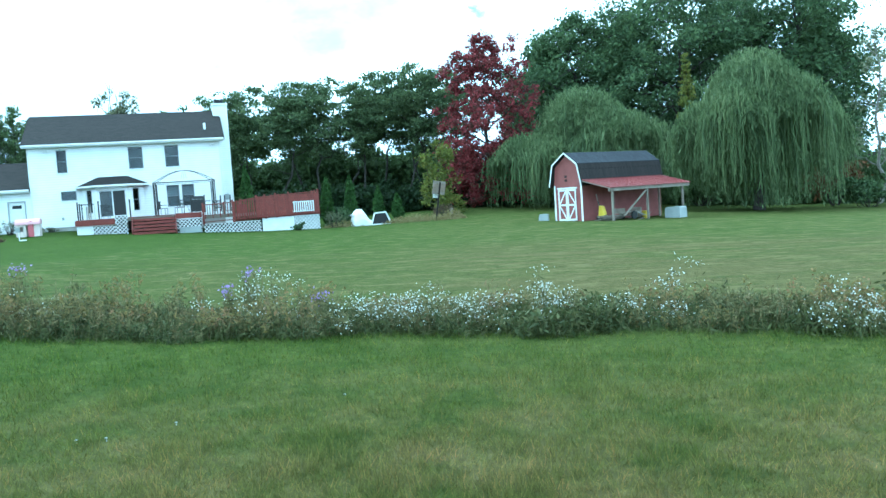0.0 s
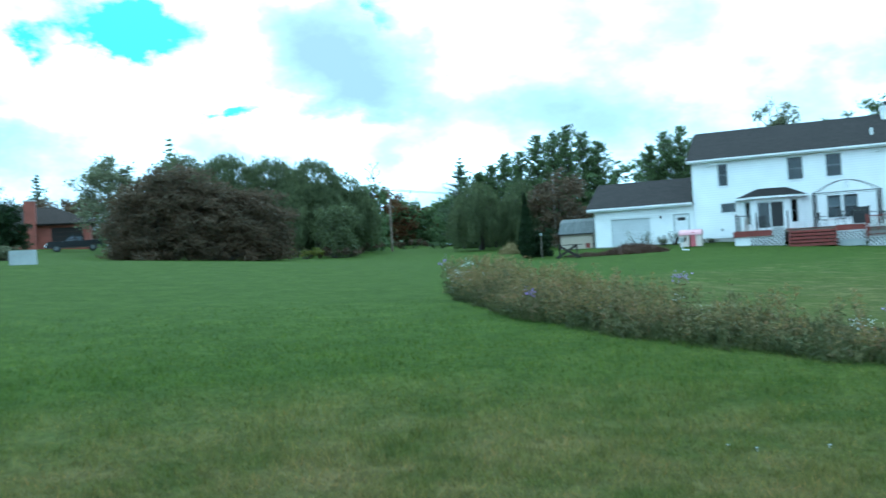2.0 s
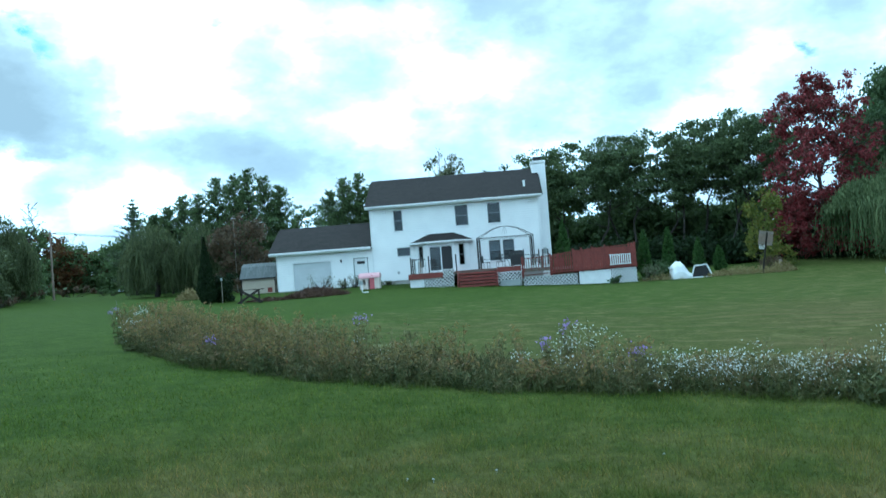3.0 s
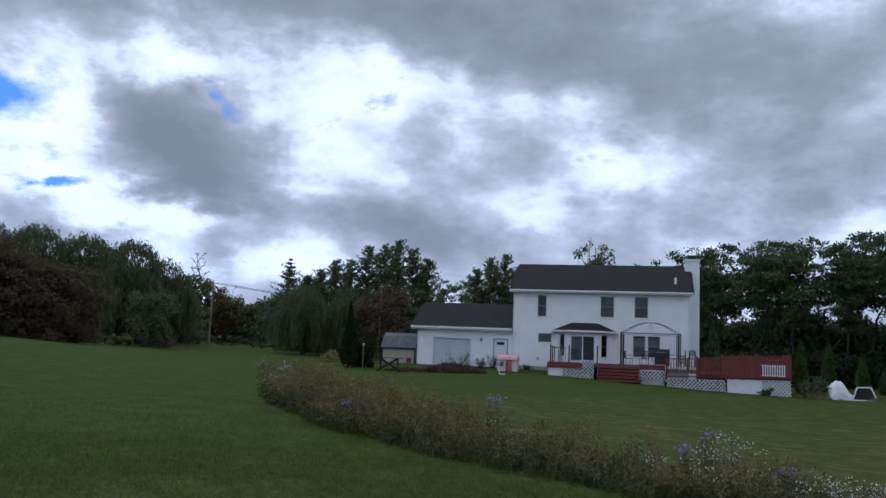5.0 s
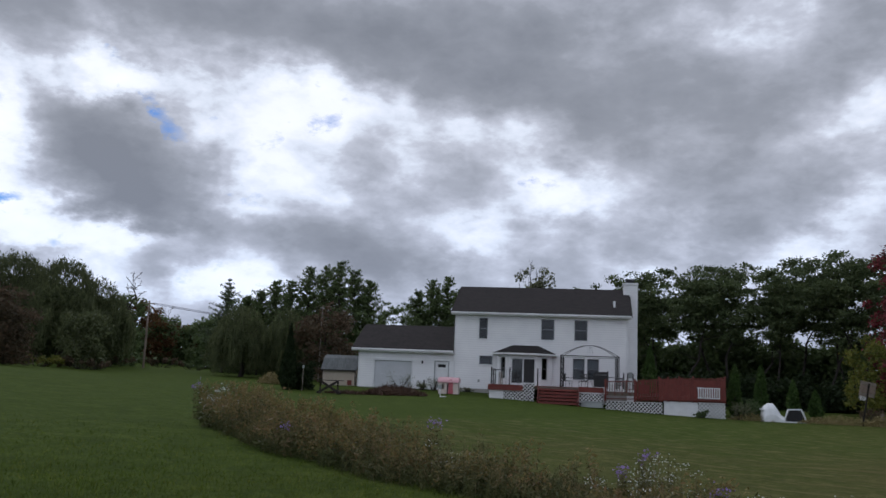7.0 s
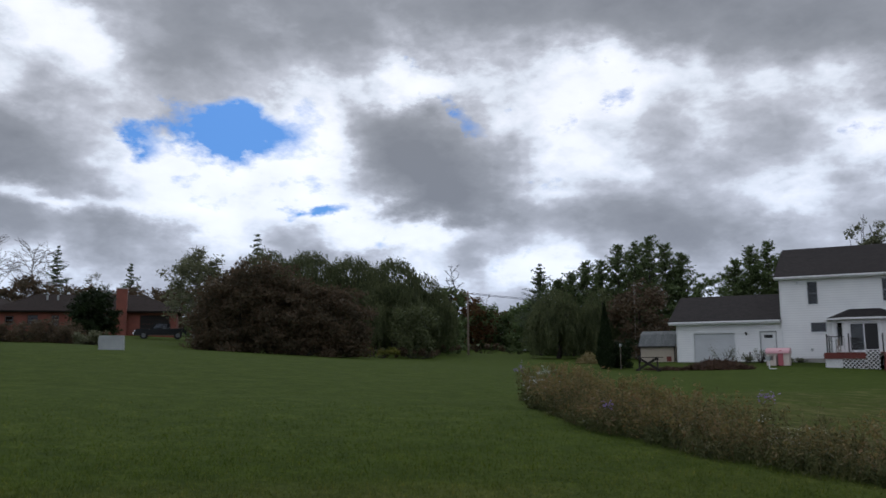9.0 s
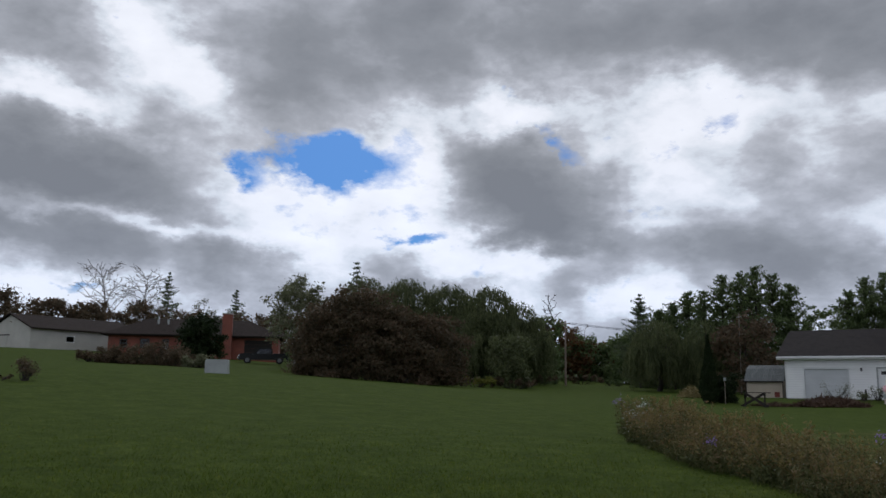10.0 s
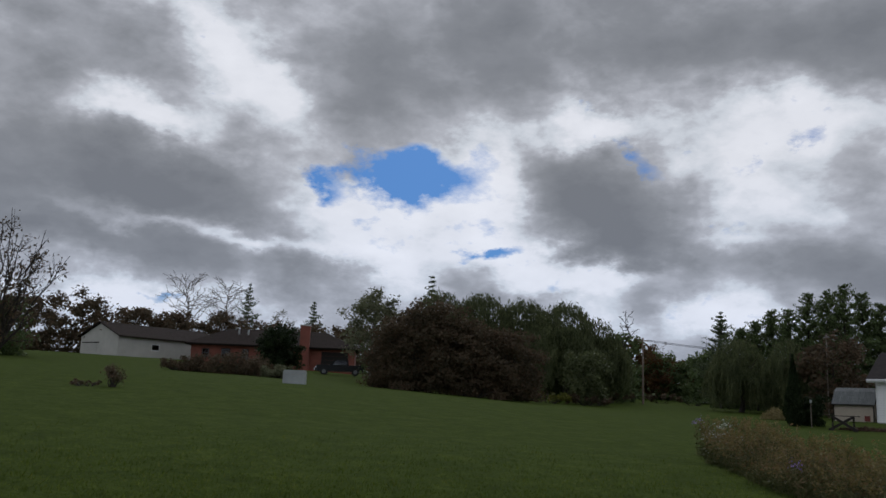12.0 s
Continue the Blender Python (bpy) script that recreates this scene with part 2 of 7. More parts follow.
def glass(name, tint=(0.26, 0.29, 0.31)):
    m, nt, b = material(name)
    b.inputs["Base Color"].default_value = (*tint, 1)
    b.inputs["Transmission Weight"].default_value = 1.0
    b.inputs["Roughness"].default_value = 0.03
    b.inputs["IOR"].default_value = 1.45
    return m


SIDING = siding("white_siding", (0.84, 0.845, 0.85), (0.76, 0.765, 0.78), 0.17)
TRIM = surface("white_trim", (0.78, 0.79, 0.80), (0.66, 0.67, 0.68), 2.0, 0.5, 0.05)
ROOF = shingle("charcoal_shingles", (0.043, 0.037, 0.036), (0.029, 0.026, 0.026))
GREYROOF = shingle("grey_shingles", (0.20, 0.21, 0.21), (0.14, 0.15, 0.15))
BROWNROOF = shingle("brown_shingles", (0.034, 0.024, 0.021), (0.022, 0.016, 0.014))
CONCRETE = surface("concrete", (0.42, 0.41, 0.39), (0.28, 0.27, 0.25), 1.5, 0.9, 0.3)
REDWOOD = surface("red_stained_wood", (0.20, 0.044, 0.033), (0.125, 0.030, 0.024), 3.0, 0.65, 0.2, rand=0.35)
BARNRED = surface("barn_red_boards", (0.25, 0.085, 0.078), (0.18, 0.06, 0.056), 2.0, 0.75, 0.2)
TINRED = surface("red_metal_sheet", (0.25, 0.060, 0.060), (0.19, 0.05, 0.05), 1.0, 0.45, 0.05)
GREYWOOD = surface("weathered_wood", (0.27, 0.23, 0.19), (0.15, 0.125, 0.10), 4.0, 0.85, 0.3)
DARKWOOD = surface("dark_wood", (0.022, 0.016, 0.014), (0.014, 0.011, 0.010), 4.0, 0.8, 0.3)
WHITEPLASTIC = surface("white_plastic", (0.80, 0.81, 0.83), (0.62, 0.64, 0.66), 2.0, 0.4, 0.05)
BLACK = surface("black_metal", (0.018, 0.018, 0.02), (0.012, 0.012, 0.013), 4.0, 0.45, 0.05)
GREYMETAL = surface("grey_metal", (0.36, 0.38, 0.38), (0.27, 0.29, 0.29), 1.5, 0.5, 0.05)
LATTICE = surface("white_lattice", (0.75, 0.75, 0.76), (0.60, 0.60, 0.60), 2.0, 0.6, 0.1)
TAN = surface("tan_siding", (0.46, 0.40, 0.32), (0.37, 0.32, 0.26), 1.2, 0.7, 0.1)
PINK = surface("pink_plastic", (0.62, 0.38, 0.40), (0.55, 0.28, 0.32), 2.0, 0.4, 0.05)
CREAM = surface("cream_plastic", (0.66, 0.58, 0.52), (0.55, 0.46, 0.42), 2.0, 0.45, 0.05)
REDPLASTIC = surface("red_plastic", (0.42, 0.11, 0.13), (0.34, 0.08, 0.10), 2.0, 0.45, 0.05)
YELLOW = surface("yellow_plastic", (0.62, 0.47, 0.04), (0.48, 0.36, 0.03), 2.0, 0.45, 0.05)
BRICK = surface("brick_red", (0.25, 0.082, 0.058), (0.17, 0.06, 0.044), 1.2, 0.85, 0.3)
OFFWHITE = surface("offwhite_panels", (0.47, 0.46, 0.42), (0.38, 0.37, 0.34), 0.6, 0.6, 0.1)
BARK = surface("bark", (0.050, 0.041, 0.035), (0.028, 0.023, 0.020), 3.0, 0.9, 0.6, fine=18)
PALEBARK = surface("pale_bark", (0.22, 0.20, 0.18), (0.13, 0.115, 0.10), 3.0, 0.9, 0.5, fine=18)
POLEWOOD = surface("pole_wood", (0.26, 0.20, 0.16), (0.19, 0.145, 0.115), 2.0, 0.9, 0.3)
BARNROOF = shingle("slate_blue_shingles", (0.060, 0.062, 0.072), (0.042, 0.043, 0.052))
SASH = surface("dark_sash", (0.16, 0.17, 0.18), (0.11, 0.115, 0.12), 2.0, 0.5, 0.05)
DOORPANEL = surface("grey_door_panel", (0.56, 0.58, 0.60), (0.48, 0.50, 0.52), 1.0, 0.5, 0.05)
GLASS = glass("window_glass")
DARKROOM = surface("dim_room", (0.045, 0.042, 0.04), (0.03, 0.028, 0.027), 1.0, 0.9, 0.05)
CARPAINT = surface("dark_car_paint", (0.008, 0.009, 0.011), (0.006, 0.007, 0.008), 1.0, 0.38, 0.01, spec=0.3)
CHROME = surface("chrome", (0.6, 0.6, 0.62), (0.5, 0.5, 0.52), 1.0, 0.25, 0.01, metal=1.0)
RUBBER = surface("rubber", (0.02, 0.02, 0.02), (0.014, 0.014, 0.014), 4.0, 0.85, 0.2)

LEAF_GREEN = foliage("green_leaves", [(0.25, (0.050, 0.074, 0.034)), (0.55, (0.086, 0.122, 0.052)), (0.8, (0.132, 0.172, 0.070))], 0.36)
LEAF_DARK = foliage("dark_leaves", [(0.25, (0.065, 0.091, 0.039)), (0.55, (0.104, 0.143, 0.057)), (0.8, (0.157, 0.199, 0.077))], 0.36)
LEAF_LOCUST = foliage("locust_leaves", [(0.25, (0.058, 0.080, 0.038)), (0.55, (0.098, 0.128, 0.056)), (0.8, (0.152, 0.180, 0.076))], 0.36)
LEAF_RED = foliage("red_leaves", [(0.22, (0.050, 0.040, 0.026)), (0.42, (0.115, 0.034, 0.034)), (0.62, (0.235, 0.044, 0.052)), (0.74, (0.270, 0.075, 0.080)), (0.86, (0.080, 0.075, 0.035))], 0.36, 0.6)
LEAF_WILLOW = foliage("willow_leaves", [(0.25, (0.072, 0.098, 0.044)), (0.5, (0.130, 0.166, 0.072)), (0.8, (0.215, 0.250, 0.112))], 0.36, 0.5)
# darker copy of the willow greens, the left willows' shade set in the colour
LEAF_WILLOWSHADED = foliage("shaded_willow_leaves", [(0.25, (0.058, 0.072, 0.034)), (0.55, (0.098, 0.115, 0.052)), (0.8, (0.150, 0.165, 0.072))], 0.36, 0.5)
LEAF_BROWN = foliage("bronze_leaves", [(0.25, (0.064, 0.056, 0.036)), (0.5, (0.100, 0.077, 0.048)), (0.7, (0.136, 0.090, 0.058)), (0.9, (0.100, 0.096, 0.048))], 0.36, 0.5)
LEAF_YELLOW = foliage("yellowing_leaves", [(0.25, (0.081, 0.104, 0.023)), (0.55, (0.155, 0.165, 0.035)), (0.8, (0.228, 0.195, 0.048))], 0.36)
LEAF_SPRUCE = foliage("spruce_needles", [(0.25, (0.061, 0.079, 0.045)), (0.55, (0.094, 0.122, 0.065)), (0.8, (0.144, 0.174, 0.087))], 0.36)
LEAF_CEDAR = foliage("cedar_sprays", [(0.25, (0.034, 0.065, 0.017)), (0.55, (0.057, 0.101, 0.026)), (0.8, (0.093, 0.140, 0.035))], 0.36)
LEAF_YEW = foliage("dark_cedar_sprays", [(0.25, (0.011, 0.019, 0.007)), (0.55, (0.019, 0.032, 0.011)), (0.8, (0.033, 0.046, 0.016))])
LEAF_GREY = foliage("grey_green_leaves", [(0.25, (0.101, 0.115, 0.065)), (0.55, (0.160, 0.168, 0.099)), (0.8, (0.218, 0.213, 0.124))], 0.36)
LEAF_RUST = foliage("rust_leaves", [(0.25, (0.065, 0.035, 0.018)), (0.55, (0.122, 0.064, 0.027)), (0.8, (0.091, 0.084, 0.034))], 0.36)

WEEDS = foliage("meadow_stalks", [(0.22, (0.050, 0.056, 0.023)), (0.42, (0.100, 0.102, 0.042)), (0.60, (0.165, 0.143, 0.064)), (0.78, (0.185, 0.120, 0.070))], 0.18, 1.1)
GOLD = foliage("goldenrod_heads", [(0.25, (0.135, 0.122, 0.042)), (0.5, (0.215, 0.172, 0.066)), (0.75, (0.220, 0.132, 0.070))], 0.3, 1.1)
STRIPGREEN = foliage("olive_strip_leaves", [(0.25, (0.038, 0.050, 0.018)), (0.5, (0.072, 0.082, 0.029)), (0.8, (0.122, 0.116, 0.046))], 0.15, 1.1)
WHITEPETAL = foliage("white_petals", [(0.2, (0.50, 0.52, 0.50)), (0.6, (0.68, 0.70, 0.68)), (0.9, (0.76, 0.77, 0.74))], 0.3, 0.5)
PURPLEPETAL = foliage("purple_petals", [(0.2, (0.22, 0.15, 0.36)), (0.6, (0.33, 0.23, 0.52)), (0.9, (0.40, 0.30, 0.58))], 0.3, 0.5)
BRUSH = foliage("dry_twigs", [(0.2, (0.05, 0.032, 0.024)), (0.5, (0.095, 0.058, 0.042)), (0.8, (0.14, 0.09, 0.06))], 0.05, 0.5)
STRAW = foliage("dry_straw", [(0.2, (0.16, 0.13, 0.055)), (0.5, (0.24, 0.20, 0.09)), (0.8, (0.30, 0.25, 0.12))], 0.2, 0.5)


def grass_colours(nt, tc):
    """Green lawn with thatch showing through in patches, most of it on the near side."""
    fine = noise_tex(nt, tc, 9.0, 6, 0.7)
    mid = noise_tex(nt, tc, 1.3, 6, 0.68)
    big = noise_tex(nt, tc, 0.09, 4, 0.55)
    green = ramp(nt, mth(nt, "ADD", mth(nt, "MULTIPLY", fine, 0.6), mth(nt, "MULTIPLY", mid, 0.4)), [(0.34, (0.028, 0.043, 0.010)), (0.50, (0.049, 0.072, 0.014)), (0.66, (0.083, 0.110, 0.023))])
    thatch = ramp(nt, fine, [(0.3, (0.098, 0.072, 0.038)), (0.55, (0.160, 0.114, 0.062)), (0.75, (0.225, 0.165, 0.095))])
    xyz = nt.nodes.new("ShaderNodeSeparateXYZ")
    nt.links.new(tc, xyz.inputs[0])
    ln = nt.nodes.new("ShaderNodeVectorMath")
    ln.operation = "LENGTH"
    nt.links.new(tc, ln.inputs[0])
    near_ = mth(nt, "DIVIDE", mth(nt, "SUBTRACT", 10.0, ln.outputs["Value"]), 5.0, True)
    east = mth(nt, "MULTIPLY", mth(nt, "DIVIDE", mth(nt, "ADD", xyz.outputs[0], 9.0), 9.0, True), 0.30)
    worn = mth(nt, "ADD", mth(nt, "MULTIPLY", mth(nt, "MAXIMUM", near_, east), 0.78), 0.0)
    patch = ramp(nt, mth(nt, "ADD", mth(nt, "MULTIPLY", mid, 0.7), mth(nt, "MULTIPLY", big, 0.3)), [(0.40, (0.22, 0.22, 0.22)), (0.62, (1, 1, 1))])
    return mixc(nt, mth(nt, "MULTIPLY", patch, worn), green, thatch), fine


def lawn_blades():
    m, nt, b = material("lawn_grass")
    tc = nt.nodes.new("ShaderNodeTexCoord").outputs["Object"]
    c, fine = grass_colours(nt, tc)
    g = nt.nodes.new("ShaderNodeNewGeometry").outputs["Random Per Island"]
    c = mixc(nt, 1.0, c, ramp(nt, g, [(0.0, (0.9, 0.95, 0.8)), (0.6, (1.6, 1.6, 1.25)), (0.88, (2.1, 2.05, 1.5)), (1.0, (3.3, 2.2, 2.2))]), "MULTIPLY")
    nt.links.new(c, b.inputs["Base Color"])
    b.inputs["Roughness"].default_value, b.inputs["Specular IOR Level"].default_value = 0.8, 0.05
    tr = nt.nodes.new("ShaderNodeBsdfTranslucent")
    nt.links.new(c, tr.inputs["Color"])
    mx = nt.nodes.new("ShaderNodeMixShader")
    mx.inputs[0].default_value = 0.35
    nt.links.new(b.outputs[0], mx.inputs[1])
    nt.links.new(tr.outputs[0], mx.inputs[2])
    nt.links.new(mx.outputs[0], nt.nodes["Material Output"].inputs["Surface"])
    return m


GRASS = lawn_blades()


def ground_material():
    m, nt, b = material("field_grass")
    tc = nt.nodes.new("ShaderNodeTexCoord").outputs["Object"]
    c, fine = grass_colours(nt, tc)
    tan_ = ramp(nt, fine, [(0.3, (0.058, 0.052, 0.019)), (0.55, (0.105, 0.088, 0.038)), (0.75, (0.160, 0.135, 0.062))])
    # raked swaths of hay on the mown field
    at = nt.nodes.new("ShaderNodeAttribute")
    at.attribute_name = "hay"
    mp = nt.nodes.new("ShaderNodeMapping")
    mp.inputs["Rotation"].default_value, mp.inputs["Scale"].default_value = (0, 0, radians(-6)), (0.22, 1.0, 1.0)
    nt.links.new(tc, mp.inputs[0])
    sw = noise_tex(nt, mp.outputs[0], 0.85, 5, 0.65)
    sw2 = noise_tex(nt, mp.outputs[0], 0.18, 3, 0.5)
    swath = ramp(nt, mth(nt, "ADD", mth(nt, "MULTIPLY", sw, 0.6), mth(nt, "MULTIPLY", sw2, 0.4)), [(0.38, (0.15, 0.15, 0.15)), (0.52, (1, 1, 1))])
    mp2 = nt.nodes.new("ShaderNodeMapping")
    mp2.inputs["Rotation"].default_value, mp2.inputs["Scale"].default_value = (0, 0, radians(-16)), (0.75, 1.3, 1.0)
    nt.links.new(tc, mp2.inputs[0])
    dash = ramp(nt, noise_tex(nt, mp2.outputs[0], 1.5, 6, 0.7), [(0.52, (0, 0, 0)), (0.62, (1, 1, 1))])
    at2 = nt.nodes.new("ShaderNodeAttribute")
    at2.attribute_name = "clippings"
    hay = mixc(nt, mth(nt, "MULTIPLY", swath, at.outputs["Fac"]), c, tan_)
    hay = mixc(nt, mth(nt, "MULTIPLY", dash, at2.outputs["Fac"]), hay, (0.21, 0.18, 0.085))
    nt.links.new(hay, b.inputs["Base Color"])
    b.inputs["Roughness"].default_value = 0.9
    b.inputs["Specular IOR Level"].default_value = 0.02
    bn = nd(nt, "ShaderNodeBump", Strength=0.8, Distance=0.06)
    nt.links.new(fine, bn.inputs["Height"])
    nt.links.new(bn.outputs[0], b.inputs["Normal"])
    return m


GROUND = ground_material()


# ---------------------------------------------------------------- mesh helpers
def mesh_of(name, verts, faces, mat):
    me = bpy.data.meshes.new(name)
    if isinstance(verts, np.ndarray):
        nv, nf, k = len(verts), len(faces), faces.shape[1]
        me.vertices.add(nv)
        me.vertices.foreach_set("co", np.ascontiguousarray(verts, dtype=np.float32).ravel())
        me.loops.add(nf * k)
        me.loops.foreach_set("vertex_index", np.ascontiguousarray(faces, dtype=np.int32).ravel())
        me.polygons.add(nf)
        me.polygons.foreach_set("loop_start", np.arange(0, nf * k, k, dtype=np.int32))
        me.update(calc_edges=True)
    else:
        me.from_pydata(verts, [], faces)
        me.update()
    me.materials.append(mat)
    return me


def thing(name, m, label, category, group="", kind=""):
    ob = new(name)
    ob.empty_display_size = 0.2
    ob.matrix_world = m
    return tagged(ob, label, category, group, kind)


def part(name, bm, mat, parent, label=""):
    """Links a bmesh as one mesh object under a thing or a part."""
    me = bpy.data.meshes.new(name)
    bm.to_mesh(me)
    bm.free()
    me.materials.append(mat)
    ob = new(name, me)
    ob.parent = parent
    return tagged(ob, label)


def part_np(name, verts, faces, mat, parent, label="", smooth=False):
    me = mesh_of(name, verts, faces, mat)
    if smooth:
        me.polygons.foreach_set("use_smooth", np.ones(len(me.polygons), dtype=bool))
    ob = new(name, me)
    ob.parent = parent
    return tagged(ob, label)


def add_box(bm, x0, x1, y0, y1, z0, z1, bev=0.0):
    m = Matrix.Translation(((x0 + x1) / 2, (y0 + y1) / 2, (z0 + z1) / 2)) @ Matrix.Diagonal((abs(x1 - x0), abs(y1 - y0), abs(z1 - z0), 1))
    r = bmesh.ops.create_cube(bm, size=1, matrix=m)
    if bev:
        es = list({e for v in r["verts"] for e in v.link_edges})
        bmesh.ops.bevel(bm, geom=es, offset=bev, segments=2, affect="EDGES", profile=0.5)
    return bm


def box(x0, x1, y0, y1, z0, z1, bev=0.0):
    return add_box(bmesh.new(), x0, x1, y0, y1, z0, z1, bev)


def add_bar(bm, a, b, w, d=None):
    """A squared bar from a to b."""
    a, b = Vector(a), Vector(b)
    v = b - a
    q = v.to_track_quat("Z", "X").to_matrix().to_4x4()
    m = Matrix.Translation((a + b) / 2) @ q @ Matrix.Diagonal((w, d or w, v.length, 1))
    bmesh.ops.create_cube(bm, size=1, matrix=m)
    return bm


def add_rod(bm, a, b, r, r2=None, seg=8):
    a, b = Vector(a), Vector(b)
    v = b - a
    q = v.to_track_quat("Z", "X").to_matrix().to_4x4()
    bmesh.ops.create_cone(bm, cap_ends=True, segments=seg, radius1=r, radius2=r if r2 is None else r2, depth=v.length, matrix=Matrix.Translation((a + b) / 2) @ q)
    return bm


def prism(pts, y0, y1, axis="y"):
    """A solid from a polygon in the xz plane, between two depths."""
    bm = bmesh.new()
    n = len(pts)
    vs = [bm.verts.new((x, y, z)) for y in (y0, y1) for x, z in pts]
    bm.faces.new(vs[:n])
    bm.faces.new(vs[n:][::-1])
    for i in range(n):
        j = (i + 1) % n
        bm.faces.new((vs[j], vs[i], vs[n + i], vs[n + j]))
    bmesh.ops.recalc_face_normals(bm, faces=bm.faces)
    return bm


def wall_mesh(x0, x1, z0, z1, y0, y1, holes):
    """A wall with thickness along x, with openings (xa, xb, za, zb) right through it."""
    xs = sorted({x0, x1, *[h[0] for h in holes], *[h[1] for h in holes]})
    zs = sorted({z0, z1, *[h[2] for h in holes], *[h[3] for h in holes]})
    solid = [[not any(h[0] < (xs[i] + xs[i + 1]) / 2 < h[1] and h[2] < (zs[k] + zs[k + 1]) / 2 < h[3] for h in holes) for k in range(len(zs) - 1)] for i in range(len(xs) - 1)]
    bm = bmesh.new()
    vm = {}

    def v(i, y, k):
        if (i, y, k) not in vm:
            vm[i, y, k] = bm.verts.new((xs[i], y, zs[k]))
        return vm[i, y, k]
    for i in range(len(xs) - 1):
        for k in range(len(zs) - 1):
            if not solid[i][k]:
                continue
            bm.faces.new((v(i, y0, k), v(i + 1, y0, k), v(i + 1, y0, k + 1), v(i, y0, k + 1)))
            bm.faces.new((v(i, y1, k), v(i, y1, k + 1), v(i + 1, y1, k + 1), v(i + 1, y1, k)))
            for di, dk, a, c in ((-1, 0, (i, k), (i, k + 1)), (1, 0, (i + 1, k + 1), (i + 1, k)), (0, -1, (i + 1, k), (i, k)), (0, 1, (i, k + 1), (i + 1, k + 1))):
                ii, kk = i + di, k + dk
                if not (0 <= ii < len(xs) - 1 and 0 <= kk < len(zs) - 1 and solid[ii][kk]):
                    bm.faces.new((v(a[0], y0, a[1]), v(c[0], y0, c[1]), v(c[0], y1, c[1]), v(a[0], y1, a[1])))
    bmesh.ops.recalc_face_normals(bm, faces=bm.faces)
    return bm


def polar(a, d, z=0.0):
    return Vector((-math.sin(radians(a)) * d, math.cos(radians(a)) * d, z))


# ---------------------------------------------------------------- ground
# azimuth to the left, distance, height against the eye
LEVELS = [(0, 0, -1.65), (0, 12, -1.66), (30, 12, -1.42), (-25, 12, -1.70), (-6.4, 50, -1.86), (-12, 54, -2.1), (-20, 62, -2.5), (0, 72, -0.95), (11, 60.7, -1.62),
          (26, 61, -0.87), (28.5, 66, -0.50), (35, 67, -0.55), (37, 60, -1.05), (46, 110, 0.45), (57, 72, 0.18), (65, 62, 0.6), (71.5, 43, 0.52),
          (70, 108, 2.9), (82, 118, 4.1), (95, 100, 3.4), (150, 40, -1.2), (-90, 40, -2.4), (45, 22, -1.10), (20, 90, -0.4), (-10, 100, -1.8)]
GP = np.array([polar(a, d)[:2] for a, d, h in LEVELS])
GV = np.array([h + EYE for a, d, h in LEVELS])


def rbf(p):
    return np.sqrt(((p[:, None, :] - GP[None]) ** 2).sum(-1) + 25.0)


n_ = len(GP)
A_ = np.zeros((n_ + 3, n_ + 3))
A_[:n_, :n_] = rbf(GP) + np.eye(n_) * -0.3
A_[:n_, n_], A_[:n_, n_ + 1:] = 1, GP
A_[n_:, :n_] = A_[:n_, n_:].T
W_ = np.linalg.solve(A_, np.concatenate([GV, np.zeros(3)]))


def heights(p):
    p = np.asarray(p, dtype=float)
    r = np.maximum(np.hypot(p[:, 0], p[:, 1]), 1e-6)
    q = p * np.minimum(1.0, 125.0 / r)[:, None]
    return rbf(q) @ W_[:n_] + W_[n_] + q @ W_[n_ + 1:]


def gz(x, y):
    return float(heights(np.array([[x, y]]))[0])


def on_ground(a, d, yaw=0.0, sink=0.0):
    p = polar(a, d)
    return Matrix.Translation((p.x, p.y, gz(p.x, p.y) - sink)) @ Matrix.Rotation(radians(yaw), 4, "Z")


# near edge of the unmown strip, as x, y
EDGE = [(-15.6, 15.6), (-12.0, 12.9), (-8.9, 11.2), (-5.7, 10.0), (-3.2, 9.95), (-0.6, 9.9), (1.4, 9.5), (3.9, 8.8), (8.0, 7.6), (14.0, 5.5)]
EX, EY = np.array([e[0] for e in EDGE]), np.array([e[1] for e in EDGE])
rr = np.concatenate([np.linspace(0.0, 40, 90), np.geomspace(41, 4500, 70)])
na = 240
aa = np.linspace(0, 2 * math.pi, na, endpoint=False)
gx = (rr[:, None] * np.cos(aa)).ravel()
gy = (rr[:, None] * np.sin(aa)).ravel()
gp = np.stack([gx, gy], 1)
bumps = np.array([noise.noise((x * 0.25, y * 0.25, 0)) * 0.05 + noise.noise((x * 1.3, y * 1.3, 4)) * 0.015 for x, y in gp])
gverts = np.stack([gx, gy, heights(gp) + bumps * (np.hypot(gx, gy) < 200)], 1)
ri, ai = np.meshgrid(np.arange(len(rr) - 1), np.arange(na), indexing="ij")
gfaces = np.stack([ri * na + ai, (ri + 1) * na + ai, (ri + 1) * na + (ai + 1) % na, ri * na + (ai + 1) % na], -1).reshape(-1, 4)
gme = mesh_of("ground", gverts, gfaces, GROUND)
gme.polygons.foreach_set("use_smooth", np.ones(len(gme.polygons), dtype=bool))
behind = gy - np.interp(gx, EX, EY, left=99, right=5.0) - 1.0
rad_ = np.hypot(gx, gy)
side = np.degrees(np.arctan2(-gx, gy))
mown = np.clip(behind / 2.0, 0, 1) * np.clip((41 - side) / 5, 0, 1) * np.clip((side + 60) / 10, 0, 1)
hv = mown * np.clip((33 - rad_) / 9, 0.05, 1) * np.clip((13 - side) / 16, 0.34, 0.80)
clip_ = gme.attributes.new("clippings", "FLOAT", "POINT")
